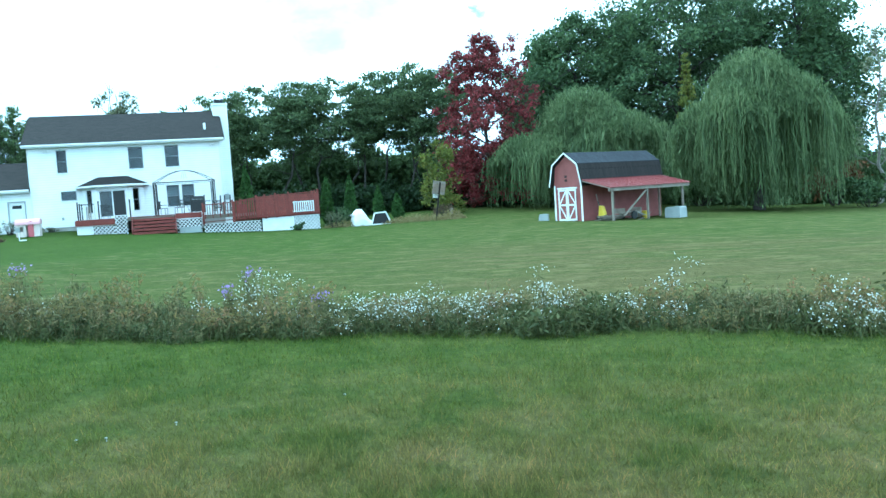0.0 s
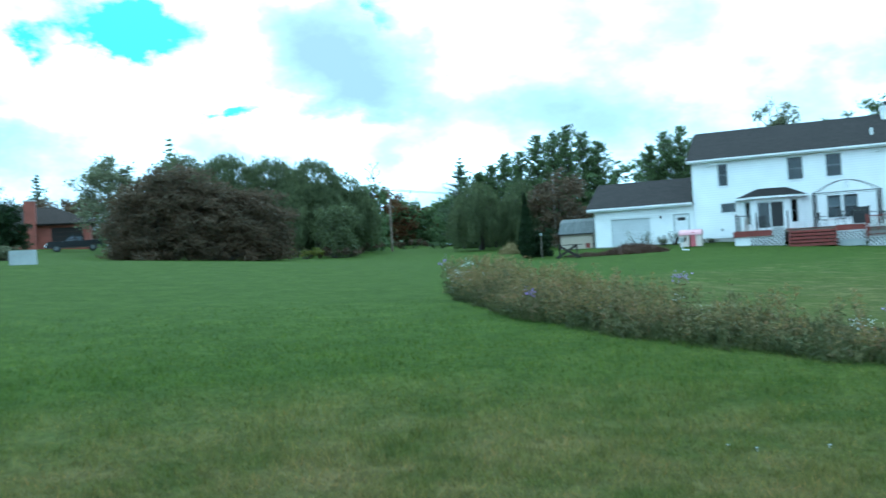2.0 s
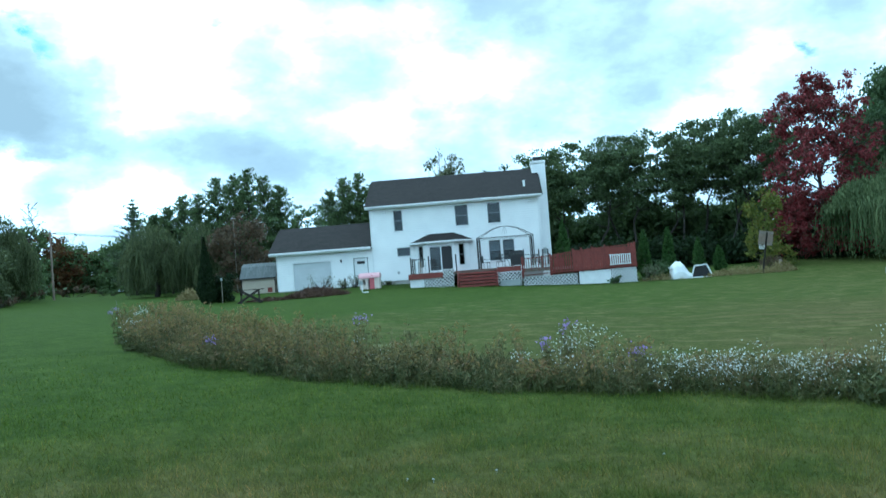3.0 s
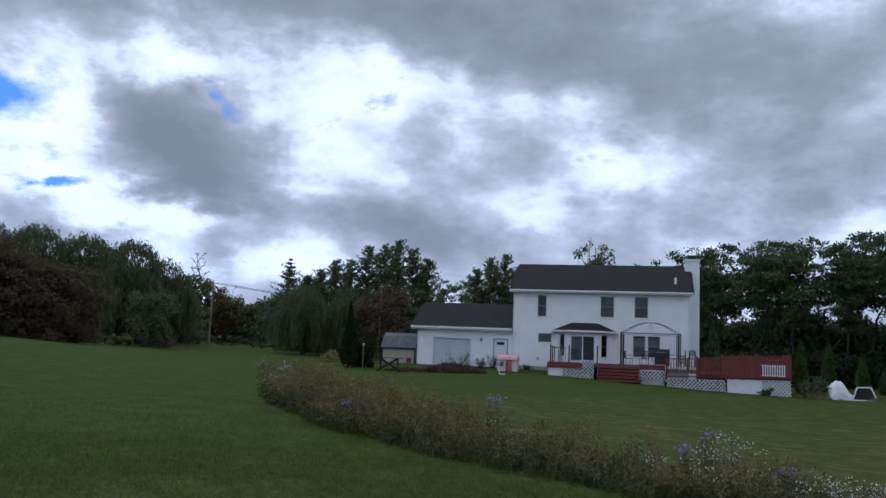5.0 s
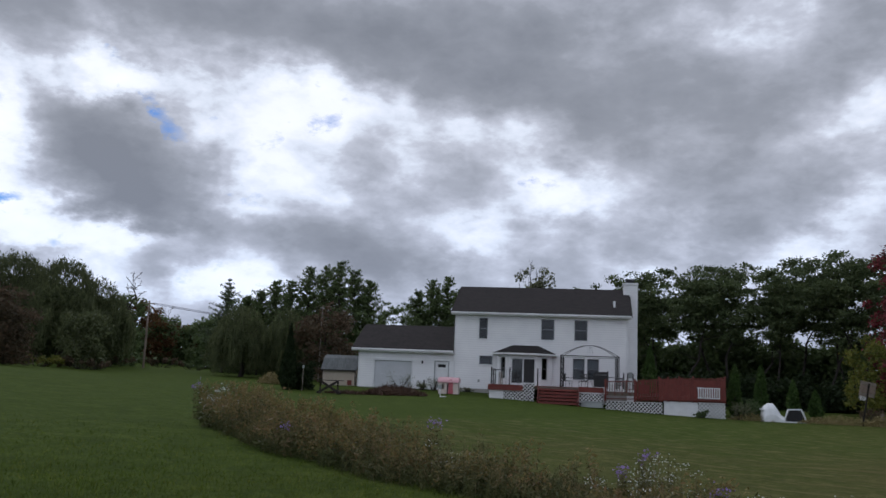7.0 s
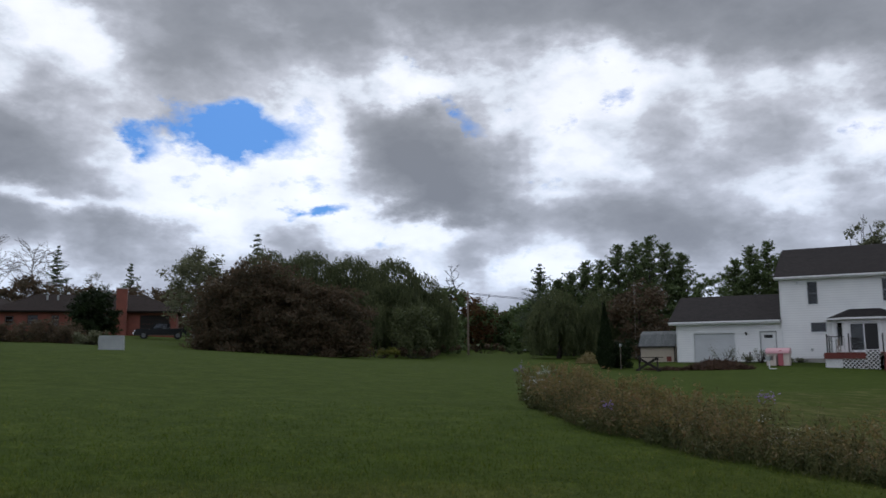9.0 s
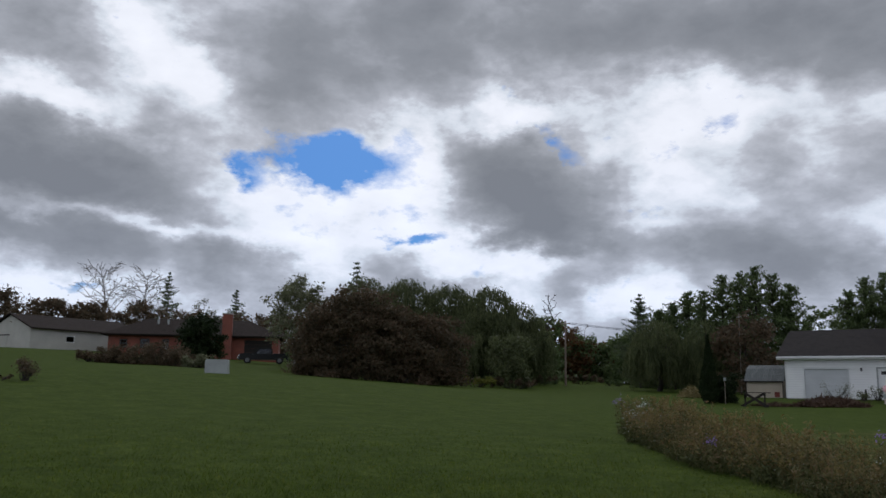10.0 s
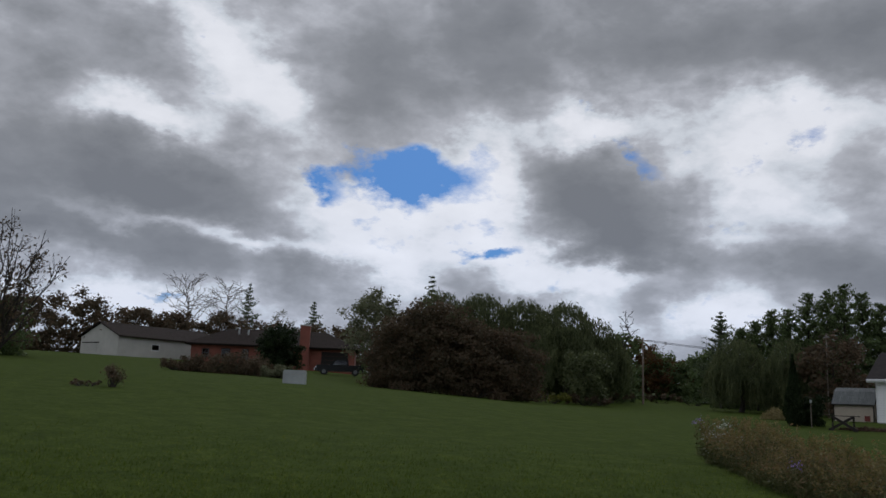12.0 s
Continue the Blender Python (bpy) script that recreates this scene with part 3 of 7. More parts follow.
clip_.data.foreach_set("value", (mown * np.clip((70 - rad_) / 10, 0, 1) * 0.34).astype(np.float32))
hay_ = gme.attributes.new("hay", "FLOAT", "POINT")
hay_.data.foreach_set("value", hv.astype(np.float32))
tagged(new("ground", gme), "mown green meadow with dry hay swaths", "ground", kind="structure")

# ---------------------------------------------------------------- white house with attached garage
HYAW = 20.0
HO = polar(20.0, 65.0, EYE - 0.51)
HM = Matrix.Translation(HO) @ Matrix.Rotation(radians(HYAW), 4, "Z")


def at_house(u, v, w=0.0, yaw=0.0):
    return HM @ Matrix.Translation((u, v, w)) @ Matrix.Rotation(radians(yaw), 4, "Z")


def ground_below(u, v):
    p = HM @ Vector((u, v, 0))
    return gz(p.x, p.y) - HO.z


def window(parent, x0, x1, z0, z1, y, m=None, sash=True, casing=TRIM):
    """A sash window set in its opening: casing, sill, sashes and panes."""
    w = new("window")
    w.parent = parent
    if m is not None:
        w.matrix_local = m
    f = 0.06
    bm = bmesh.new()
    add_box(bm, x0 - f, x0, y - 0.03, y + 0.02, z0 - f, z1 + f)
    add_box(bm, x1, x1 + f, y - 0.03, y + 0.02, z0 - f, z1 + f)
    add_box(bm, x0, x1, y - 0.03, y + 0.02, z1, z1 + f)
    part("casing", bm, casing, w, "white window casing" if casing is TRIM else "dark window casing")
    part("sill", box(x0 - f - 0.02, x1 + f + 0.02, y - 0.06, y + 0.02, z0 - f - 0.03, z0, 0.008), casing, w)
    bm = bmesh.new()
    s, yy = 0.045, y + 0.06
    zm = (z0 + z1) / 2
    add_box(bm, x0, x0 + s, yy - 0.02, yy + 0.02, z0, z1)
    add_box(bm, x1 - s, x1, yy - 0.02, yy + 0.02, z0, z1)
    add_box(bm, x0 + s, x1 - s, yy - 0.02, yy + 0.02, z0, z0 + s)
    add_box(bm, x0 + s, x1 - s, yy - 0.02, yy + 0.02, z1 - s, z1)
    if sash:
        add_box(bm, x0 + s, x1 - s, yy - 0.025, yy + 0.02, zm - 0.025, zm + 0.025)
    part("sash", bm, SASH, w, "dark grey window sash")
    spans = ((z0 + s, zm - 0.025), (zm + 0.025, z1 - s)) if sash else ((z0 + s, z1 - s),)
    for a, b in spans:
        g = part("pane", box(x0 + s, x1 - s, yy - 0.004, yy + 0.004, a, b), GLASS, w)
        g.visible_shadow = False
    return w


house = thing("house", HM, "two-storey white sided house with charcoal shingle roof", "house")
U0, U1, DEPTH, WTOP, RIDGE = -9.85, 3.15, 8.8, 5.85, 8.50
HOLES = [(-7.99, -7.34, 4.02, 5.60), (-3.25, -2.28, 4.08, 5.62), (-0.76, 0.19, 4.09, 5.62), (-7.90, -6.90, 2.07, 2.72), (-0.84, 0.02, 1.2, 2.75), (0.22, 1.07, 1.2, 2.75), (-6.2, -2.65, 0.65, 2.75)]
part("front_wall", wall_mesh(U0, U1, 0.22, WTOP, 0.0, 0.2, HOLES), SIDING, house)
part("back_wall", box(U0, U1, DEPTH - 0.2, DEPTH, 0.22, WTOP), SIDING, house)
for x in (U0, U1 - 0.2):
    bm = bmesh.new()
    ys = [(0.2, 0.22), (DEPTH - 0.2, 0.22), (DEPTH - 0.2, WTOP), (DEPTH / 2, RIDGE - 0.22), (0.2, WTOP)]
    vs = [bm.verts.new((xx, y, z)) for xx in (x, x + 0.2) for y, z in ys]
    bm.faces.new(vs[:5])
    bm.faces.new(vs[5:][::-1])
    for i in range(5):
        bm.faces.new((vs[(i + 1) % 5], vs[i], vs[5 + i], vs[5 + (i + 1) % 5]))
    bmesh.ops.recalc_face_normals(bm, faces=bm.faces)
    part("gable_wall", bm, SIDING, house)
part("foundation", box(U0 + 0.03, U1 - 0.03, 0.03, DEPTH - 0.03, -0.9, 0.22), CONCRETE, house, "grey concrete foundation")
part("upper_floor", box(U0 + 0.2, U1 - 0.2, 0.2, DEPTH - 0.2, 3.05, 3.3), DARKROOM, house)
part("room_wall", box(U0 + 0.2, U1 - 0.2, 3.6, 3.7, 0.25, 5.8), DARKROOM, house)
for hx in HOLES[:6]:
    window(house, hx[0], hx[1], hx[2], hx[3], 0.0, sash=hx[3] - hx[2] > 1)
for x0, x1 in ((U0 - 0.012, U0 + 0.1), (U1 - 0.1, U1 + 0.012)):
    part("corner_board", box(x0, x1, -0.02, 0.08, 0.22, WTOP), TRIM, house)


def gable_roof(parent, x0, x1, ridge_y, ridge_z, eave_y0, eave_z0, eave_y1, eave_z1, mat, t=0.14):
    """Two pitched slabs meeting at a ridge, with fascia and gutter."""
    bm = bmesh.new()
    for ey, ez in ((eave_y0, eave_z0), (eave_y1, eave_z1)):
        vs = [bm.verts.new(p) for p in ((x0, ey, ez), (x1, ey, ez), (x1, ridge_y, ridge_z), (x0, ridge_y, ridge_z),
                                        (x0, ey, ez - t), (x1, ey, ez - t), (x1, ridge_y, ridge_z - t), (x0, ridge_y, ridge_z - t))]
        for f in ((0, 1, 2, 3), (4, 7, 6, 5), (0, 4, 5, 1), (1, 5, 6, 2), (3, 7, 4, 0)):
            bm.faces.new([vs[i] for i in f])
    bmesh.ops.recalc_face_normals(bm, faces=bm.faces)
    part("roof", bm, mat, parent, "shingled gable roof")


gable_roof(house, U0 - 0.28, U1 + 0.28, DEPTH / 2, RIDGE, -0.42, 6.02, DEPTH + 0.42, 6.02, ROOF)
bm = bmesh.new()
add_box(bm, U0 - 0.28, U1 + 0.28, -0.46, -0.40, 5.80, 6.00)
add_box(bm, U0 - 0.25, U1 + 0.25, -0.40, 0.0, 5.80, 5.84)
part("fascia", bm, TRIM, house, "white eave fascia and soffit")
part("gutter", box(U0 - 0.28, U1 + 0.28, -0.57, -0.462, 5.88, 6.0, 0.02), TRIM, house)
for sgn, x in ((-1, U0 - 0.30), (1, U1 + 0.282)):
    bm = bmesh.new()
    for ey in (-0.42, DEPTH + 0.42):
        add_bar(bm, (x + 0.01, ey, 5.90), (x + 0.01, DEPTH / 2, RIDGE - 0.11), 0.02, 0.13)
    part("rake_board", bm, ROOF, house)
for x0, x1 in ((-0.80, -0.02), (0.26, 1.03)):
    part("blind", box(x0, x1, 0.13, 0.14, 2.0, 2.72), DOORPANEL, house, "pale half-drawn window blind")
# chimney chase beside the gable
ch = part("chimney", box(U1 + 0.003, U1 + 0.92, 3.4, 5.2, -0.8, 8.78), SIDING, house, "white sided chimney chase")
part("chimney_cap", box(U1 - 0.24, U1 + 0.97, 3.34, 5.26, 8.78, 8.95, 0.02), TRIM, ch)
part("flue", box(U1 + 0.05, U1 + 0.62, 3.9, 4.7, 8.953, 9.22, 0.02), BLACK, ch, "dark metal flue")
part("flue_cap", box(U1 - 0.02, U1 + 0.69, 3.83, 4.77, 9.26, 9.32, 0.01), BLACK, ch)
part("flue_post", box(U1 + 0.28, U1 + 0.40, 4.2, 4.4, 9.22, 9.26), BLACK, ch)
part("chimney_neck", box(U1 - 0.18, U1 + 0.003, 3.4, 5.2, 8.0, 8.78), SIDING, ch)
bm = bmesh.new()
add_box(bm, U1 + 0.05, U1 + 0.65, 3.9, 4.7, 8.95, 9.05)
add_box(bm, U1 - 0.02, U1 + 0.72, 3.83, 4.77, 9.22, 9.30)
for dx_ in (0.08, 0.60):
    for dy_ in (3.93, 4.65):
        add_box(bm, U1 + dx_, U1 + dx_ + 0.05, dy_, dy_ + 0.05, 9.05, 9.22)
part("flue_cap", bm, BLACK, ch, "black metal flue cap")
part("vent_pipe", add_rod(bmesh.new(), (2.2, 1.1, 6.6), (2.2, 1.1, 7.25), 0.09, seg=12), TRIM, house, "white roof vent pipe")
part("meter_box", box(3.4, 3.7, 3.30, 3.397, 1.5, 1.95, 0.02), GREYMETAL, house, "grey electric meter box")
for u in (2.55, -8.6):
    bm = bmesh.new()
    add_box(bm, u - 0.12, u + 0.12, -0.06, -0.002, 5.55, 5.62)
    add_rod(bm, (u - 0.08, -0.1, 5.58), (u - 0.12, -0.22, 5.48), 0.05)
    add_rod(bm, (u + 0.08, -0.1, 5.58), (u + 0.12, -0.22, 5.48), 0.05)
    part("floodlight", bm, TRIM, house, "white twin floodlight")
part("outlet_cover", box(-7.98, -7.82, -0.03, -0.002, 0.72, 0.92, 0.01), GREYMETAL, house)
part("basement_vent", box(-8.95, -8.5, -0.02, 0.028, -0.12, 0.16), BLACK, house)

# bay with patio door
bay = new("bay")
bay.parent = house
PLAN = [(-6.48, 0.0), (-6.48, -0.35), (-5.52, -1.35), (-3.42, -1.35), (-2.40, -0.35), (-2.40, 0.0)]


def bay_panel(p, q, holes, z0=0.3, z1=2.86, th=0.12):
    d = Vector((q[0] - p[0], q[1] - p[1], 0))
    m = Matrix.Translation((p[0], p[1], 0)) @ Matrix.Rotation(math.atan2(d.y, d.x), 4, "Z")
    o = part("bay_wall", wall_mesh(0, d.length, z0, z1, 0.0, th, holes), SIDING, bay)
    o.matrix_local = m
    return m, d.length


m, L = bay_panel(PLAN[1], PLAN[2], [(0.42, 0.98, 1.08, 2.66)])
window(bay, 0.42, 0.98, 1.08, 2.66, 0.0, m)
m, L = bay_panel(PLAN[3], PLAN[4], [(0.42, 0.98, 1.08, 2.66)])
window(bay, 0.42, 0.98, 1.08, 2.66, 0.0, m)
bay_panel(PLAN[0], PLAN[1], [])
bay_panel(PLAN[4], PLAN[5], [])
m, L = bay_panel(PLAN[2], PLAN[3], [(0.18, 1.95, 0.66, 2.62)])
pd = new("patio_door")
pd.parent, pd.matrix_local = bay, m
bm = bmesh.new()
add_box(bm, 0.10, 0.18, -0.03, 0.02, 0.66, 2.70)
add_box(bm, 1.95, 2.03, -0.03, 0.02, 0.66, 2.70)
add_box(bm, 0.18, 1.95, -0.03, 0.02, 2.62, 2.70)
add_box(bm, 0.18, 1.95, -0.05, 0.06, 0.62, 0.68)
part("door_frame", bm, TRIM, pd)
for x0, x1, y in ((0.18, 1.08, 0.08), (1.04, 1.95, 0.04)):
    bm = bmesh.new()
    for q in ((x0, x0 + 0.06, 0.68, 2.62), (x1 - 0.06, x1, 0.68, 2.62), (x0 + 0.06, x1 - 0.06, 0.68, 0.78), (x0 + 0.06, x1 - 0.06, 2.54, 2.62)):
        add_box(bm, q[0], q[1], y - 0.02, y + 0.02, q[2], q[3])
    s = part("sliding_panel", bm, TRIM, pd)
    if x0 < 1.0:
        g = part("pane", box(x0 + 0.06, x1 - 0.06, y - 0.004, y + 0.004, 0.78, 2.54), GLASS, s)
        g.visible_shadow = False
    else:
        part("screen", box(x0 + 0.06, x1 - 0.06, y - 0.002, y + 0.002, 0.78, 2.54), BLACK, s, "dark insect screen")
part("curtain", box(0.2, 1.0, 0.15, 0.17, 0.70, 2.58), GREYWOOD, pd, "grey-brown curtain behind the glass")
bm = bmesh.new()
e = [(-6.85, 0.0), (-6.85, -0.5), (-5.65, -1.72), (-3.30, -1.72), (-2.02, -0.5), (-2.02, 0.0)]
lo = [bm.verts.new((x, y, 2.96)) for x, y in e]
lo2 = [bm.verts.new((x, y, 2.84)) for x, y in e]
ra, rb = bm.verts.new((-5.37, -0.002, 3.60)), bm.verts.new((-3.44, -0.002, 3.60))
for f in ((lo[0], lo[1], ra), (lo[1], lo[2], ra), (lo[2], lo[3], rb, ra), (lo[3], lo[4], rb), (lo[4], lo[5], rb), (lo[0], ra, rb, lo[5])):
    bm.faces.new(f)
bm.faces.new(lo2)
for i in range(5):
    bm.faces.new((lo[i], lo[i + 1], lo2[i + 1], lo2[i]))
bm.faces.new((lo[5], lo[0], lo2[0], lo2[5]))
bmesh.ops.recalc_face_normals(bm, faces=bm.faces)
part("bay_roof", bm, ROOF, bay, "hipped shingle bay roof")
bm = bmesh.new()
for i in range(5):
    a, b = e[i], e[i + 1]
    c = Vector((-4.4, 0.2, 0))
    pa, pb = Vector((*a, 2.89)), Vector((*b, 2.89))
    add_bar(bm, pa - (c - pa).normalized() * 0.02, pb - (c - pb).normalized() * 0.02, 0.13, 0.03)
part("bay_fascia", bm, TRIM, bay)
part("bay_base", prism([(-6.44, 0.0), (-2.44, 0.0), (-2.44, 0.3), (-6.44, 0.3)], -1.0, -0.01), CONCRETE, bay)

# ---------------------------------------------------------------- garage wing
garage = thing("garage", HM, "single-storey white garage wing with closed door", "garage")
G0, G1, GV0, GD, GT, GR = -17.4, -9.853, 0.12, 7.2, 2.84, 5.10
GH = [(-16.10, -13.15, 0.04, 2.12), (-11.30, -10.30, 0.14, 2.14)]
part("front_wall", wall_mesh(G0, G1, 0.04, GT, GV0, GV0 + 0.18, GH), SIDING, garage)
part("back_wall", box(G0, G1, GD - 0.2, GD, 0.0, GT), SIDING, garage)
bm = bmesh.new()
ys = [(GV0 + 0.18, 0.04), (GD - 0.2, 0.04), (GD - 0.2, GT), (GD / 2, GR - 0.2), (GV0 + 0.18, GT)]
vs = [bm.verts.new((xx, y, z)) for xx in (G0, G0 + 0.18) for y, z in ys]
bm.faces.new(vs[:5])
bm.faces.new(vs[5:][::-1])
for i in range(5):
    bm.faces.new((vs[(i + 1) % 5], vs[i], vs[5 + i], vs[5 + (i + 1) % 5]))
bmesh.ops.recalc_face_normals(bm, faces=bm.faces)
part("gable_wall", bm, SIDING, garage)
part("foundation", wall_mesh(G0 + 0.02, G1, -0.9, 0.04, GV0 + 0.02, GD - 0.02, []), CONCRETE, garage, "grey concrete foundation")
gable_roof(garage, G0 - 0.45, G1 - 0.002, GD / 2 + 0.06, GR, -0.35, 3.02, GD + 0.4, 3.02, ROOF)
bm = bmesh.new()
add_box(bm, G0 - 0.45, G1 - 0.03, -0.39, -0.33, 2.78, 3.00)
add_box(bm, G0 - 0.42, G1 - 0.03, -0.33, GV0, 2.78, 2.82)
part("fascia", bm, TRIM, garage, "white eave fascia")
part("gutter", box(G0 - 0.45, G1 - 0.03, -0.49, -0.392, 2.87, 2.99, 0.02), TRIM, garage)
bm = bmesh.new()
add_bar(bm, (G0 - 0.46, -0.35, 2.92), (G0 - 0.46, GD / 2 + 0.06, GR - 0.1), 0.02, 0.2)
add_bar(bm, (G0 - 0.46, GD + 0.4, 2.92), (G0 - 0.46, GD / 2 + 0.06, GR - 0.1), 0.02, 0.2)
part("rake_board", bm, ROOF, garage)
part("corner_board", box(G0 - 0.012, G0 + 0.1, GV0 - 0.02, GV0 + 0.08, 0.04, GT), TRIM, garage)
gd = new("garage_door")
gd.parent = garage
for k in range(4):
    z = 0.05 + k * 0.515
    p = part("door_panel", box(-16.09, -13.16, GV0 + 0.10, GV0 + 0.14, z, z + 0.508, 0.006), DOORPANEL, gd, "pale grey door panel")
bm = bmesh.new()
add_box(bm, -16.2, -16.102, GV0 - 0.025, GV0 + 0.02, 0.04, 2.22)
add_box(bm, -13.148, -13.05, GV0 - 0.025, GV0 + 0.02, 0.04, 2.22)
add_box(bm, -16.102, -13.148, GV0 - 0.025, GV0 + 0.02, 2.122, 2.22)
part("door_frame", bm, TRIM, gd)
sd_ = new("side_door")
sd_.parent = garage
part("door_leaf", wall_mesh(-11.29, -10.31, 0.15, 2.13, GV0 + 0.06, GV0 + 0.11, [(-11.1, -10.5, 1.72, 1.95)]), TRIM, sd_, "white entry door")
part("pane", box(-11.1, -10.5, GV0 + 0.08, GV0 + 0.088, 1.72, 1.95), BLACK, sd_, "small dark door light")
bm = bmesh.new()
add_box(bm, -11.38, -11.302, GV0 - 0.025, GV0 + 0.02, 0.14, 2.22)
add_box(bm, -10.298, -10.22, GV0 - 0.025, GV0 + 0.02, 0.14, 2.22)
add_box(bm, -11.302, -10.298, GV0 - 0.025, GV0 + 0.02, 2.142, 2.22)
part("door_frame", bm, GREYMETAL, sd_)
bm = bmesh.new()
bmesh.ops.create_uvsphere(bm, u_segments=10, v_segments=6, radius=0.035, matrix=Matrix.Translation((-10.42, GV0 + 0.03, 1.05)))
part("door_knob", bm, CHROME, sd_)
bm = bmesh.new()
add_box(bm, -12.38, -12.26, GV0 - 0.05, GV0 - 0.002, 1.95, 2.18, 0.01)
add_rod(bm, (-12.32, GV0 - 0.10, 2.02), (-12.32, GV0 - 0.10, 2.15), 0.05, 0.06)
part("wall_lamp", bm, BLACK, garage, "black wall lantern")

# ---------------------------------------------------------------- trees
def tubes(lines, seg=6):
    """Tapered limbs: each line is (points, radii)."""
    V, F, base = [], [], 0
    ang = np.linspace(0, 2 * math.pi, seg, endpoint=False)
    for pts, rad in lines:
        pts = np.asarray(pts, dtype=float)
        d = np.gradient(pts, axis=0)
        d /= np.linalg.norm(d, axis=1)[:, None] + 1e-9
        ref = np.where(np.abs(d[:, 2:3]) > 0.9, np.array([[1.0, 0, 0]]), np.array([[0, 0, 1.0]]))
        a = np.cross(d, ref)
        a /= np.linalg.norm(a, axis=1)[:, None] + 1e-9
        b = np.cross(d, a)
        r = np.asarray(rad)[:, None, None]
        ring = pts[:, None] + r * (a[:, None] * np.cos(ang)[None, :, None] + b[:, None] * np.sin(ang)[None, :, None])
        V.append(ring.reshape(-1, 3))
        n = len(pts)
        i, j = np.meshgrid(np.arange(n - 1), np.arange(seg), indexing="ij")
        F.append((np.stack([i * seg + j, i * seg + (j + 1) % seg, (i + 1) * seg + (j + 1) % seg, (i + 1) * seg + j], -1) + base).reshape(-1, 4))
        base += n * seg
    return np.concatenate(V), np.concatenate(F)


def leaf_quads(rng, c, size, aspect=0.55, droop=None, jitter=0.35):
    """One bent, pointed leaf or spray per centre."""
    n = len(c)
    a = rng.normal(size=(n, 3))
    if droop is not None:
        a = a * 0.35 + droop
    a /= np.linalg.norm(a, axis=1)[:, None]
    b = np.cross(a, rng.normal(size=(n, 3)))
    b /= np.linalg.norm(b, axis=1)[:, None] + 1e-9
    s = size * (1 + jitter * rng.normal(size=(n, 1))).clip(0.4, 1.9)
    a, b = a * s, b * s * aspect
    V = np.stack([c - a, c - a * 0.1 + b, c + a, c + a * 0.15 - b], 1).reshape(-1, 3)
    F = np.arange(n * 4).reshape(-1, 4)
    return V, F


def clump_points(rng, centres, radii, per, flat=0.7, shell=0.45):
    """Points in soft, uneven blobs round the centres."""
    n = len(centres)
    cnt = np.maximum(3, (per * (radii / radii.mean()) ** 2 * rng.uniform(0.6, 1.4, n)).astype(int))
    idx = np.repeat(np.arange(n), cnt)
    d = rng.normal(size=(len(idx), 3))
    d /= np.linalg.norm(d, axis=1)[:, None]
    r = rng.uniform(0, 1, (len(idx), 1)) ** shell
    r *= 1 + 0.25 * rng.normal(size=(len(idx), 1))
    p = d * r * radii[idx][:, None]
    p[:, 2] *= flat
    return centres[idx] + p


def limb(rng, p0, p1, n=5, wob=0.06, sag=0.0):
    t = np.linspace(0, 1, n)[:, None]
    p0, p1 = np.asarray(p0, float), np.asarray(p1, float)
    L = np.linalg.norm(p1 - p0)
    q = p0 + (p1 - p0) * t
    q[1:-1] += rng.normal(size=(n - 2, 3)) * wob * L
    q[:, 2] += sag * L * np.sin(t[:, 0] * math.pi)
    return q


def branchy(rng, h, width, first, trunk_r, limbs, subs, lean=0.0, top_bias=0.5, spread=0.5, trunk_top=0.85, rmin=0.0):
    """Trunk, limbs and twigs of a broad tree; gives lines and the twig ends."""
    lines, ends = [], []
    top = np.array([lean * h * 0.3 * rng.normal(), lean * h * 0.3 * rng.normal(), h * trunk_top])
    tr = limb(rng, (0, 0, -0.3), top, 9, 0.018)
    lines.append((tr, np.linspace(trunk_r, trunk_r * 0.15, 9)))
    for i in range(limbs):
        f = first + (0.95 - first) * ((i + rng.uniform(0, 0.9)) / limbs) ** (1 - 0.4 * top_bias)
        k = min(int(f * 8), 7)
        p0 = tr[k] + (tr[k + 1] - tr[k]) * (f * 8 - k)
        az_ = i * 2.4 + rng.uniform(-0.4, 0.4)
        prof = math.sin(math.pi * min(1.0, 0.15 + 0.85 * (f - first) / (1 - first + 1e-6)) ** 0.8) ** 0.6 if f < 0.999 else 0.3
        ln = width / 2 * (0.45 + 0.55 * prof) * rng.uniform(0.75, 1.05)
        rise = ln * rng.uniform(0.25, 0.8) * (1 - spread * 0.5)
        p1 = p0 + np.array([math.cos(az_) * ln, math.sin(az_) * ln, rise])
        p1[2] = min(p1[2], h * 0.97)
        lb = limb(rng, p0, p1, 6, 0.05, 0.04)
        r0 = trunk_r * 0.42 * (1 - 0.55 * f)
        lines.append((lb, np.linspace(r0, r0 * 0.22, 6)))
        ends.append(p1)
        for j in range(subs):
            g = rng.uniform(0.35, 0.95)
            q0 = lb[min(int(g * 5), 4)]
            dirv = rng.normal(size=3) * np.array([1, 1, 0.6]) + (p1 - p0) / ln * 0.6
            dirv /= np.linalg.norm(dirv)
            q1 = q0 + dirv * ln * rng.uniform(0.28, 0.6)
            lines.append((limb(rng, q0, q1, 4, 0.06), np.linspace(r0 * 0.4, r0 * 0.1, 4)))
            ends.append(q1)
    ends.append(top + np.array([0, 0, h * (1 - trunk_top) * 0.7]))
    return [(p, np.maximum(r, rmin)) for p, r in lines], np.array(ends)


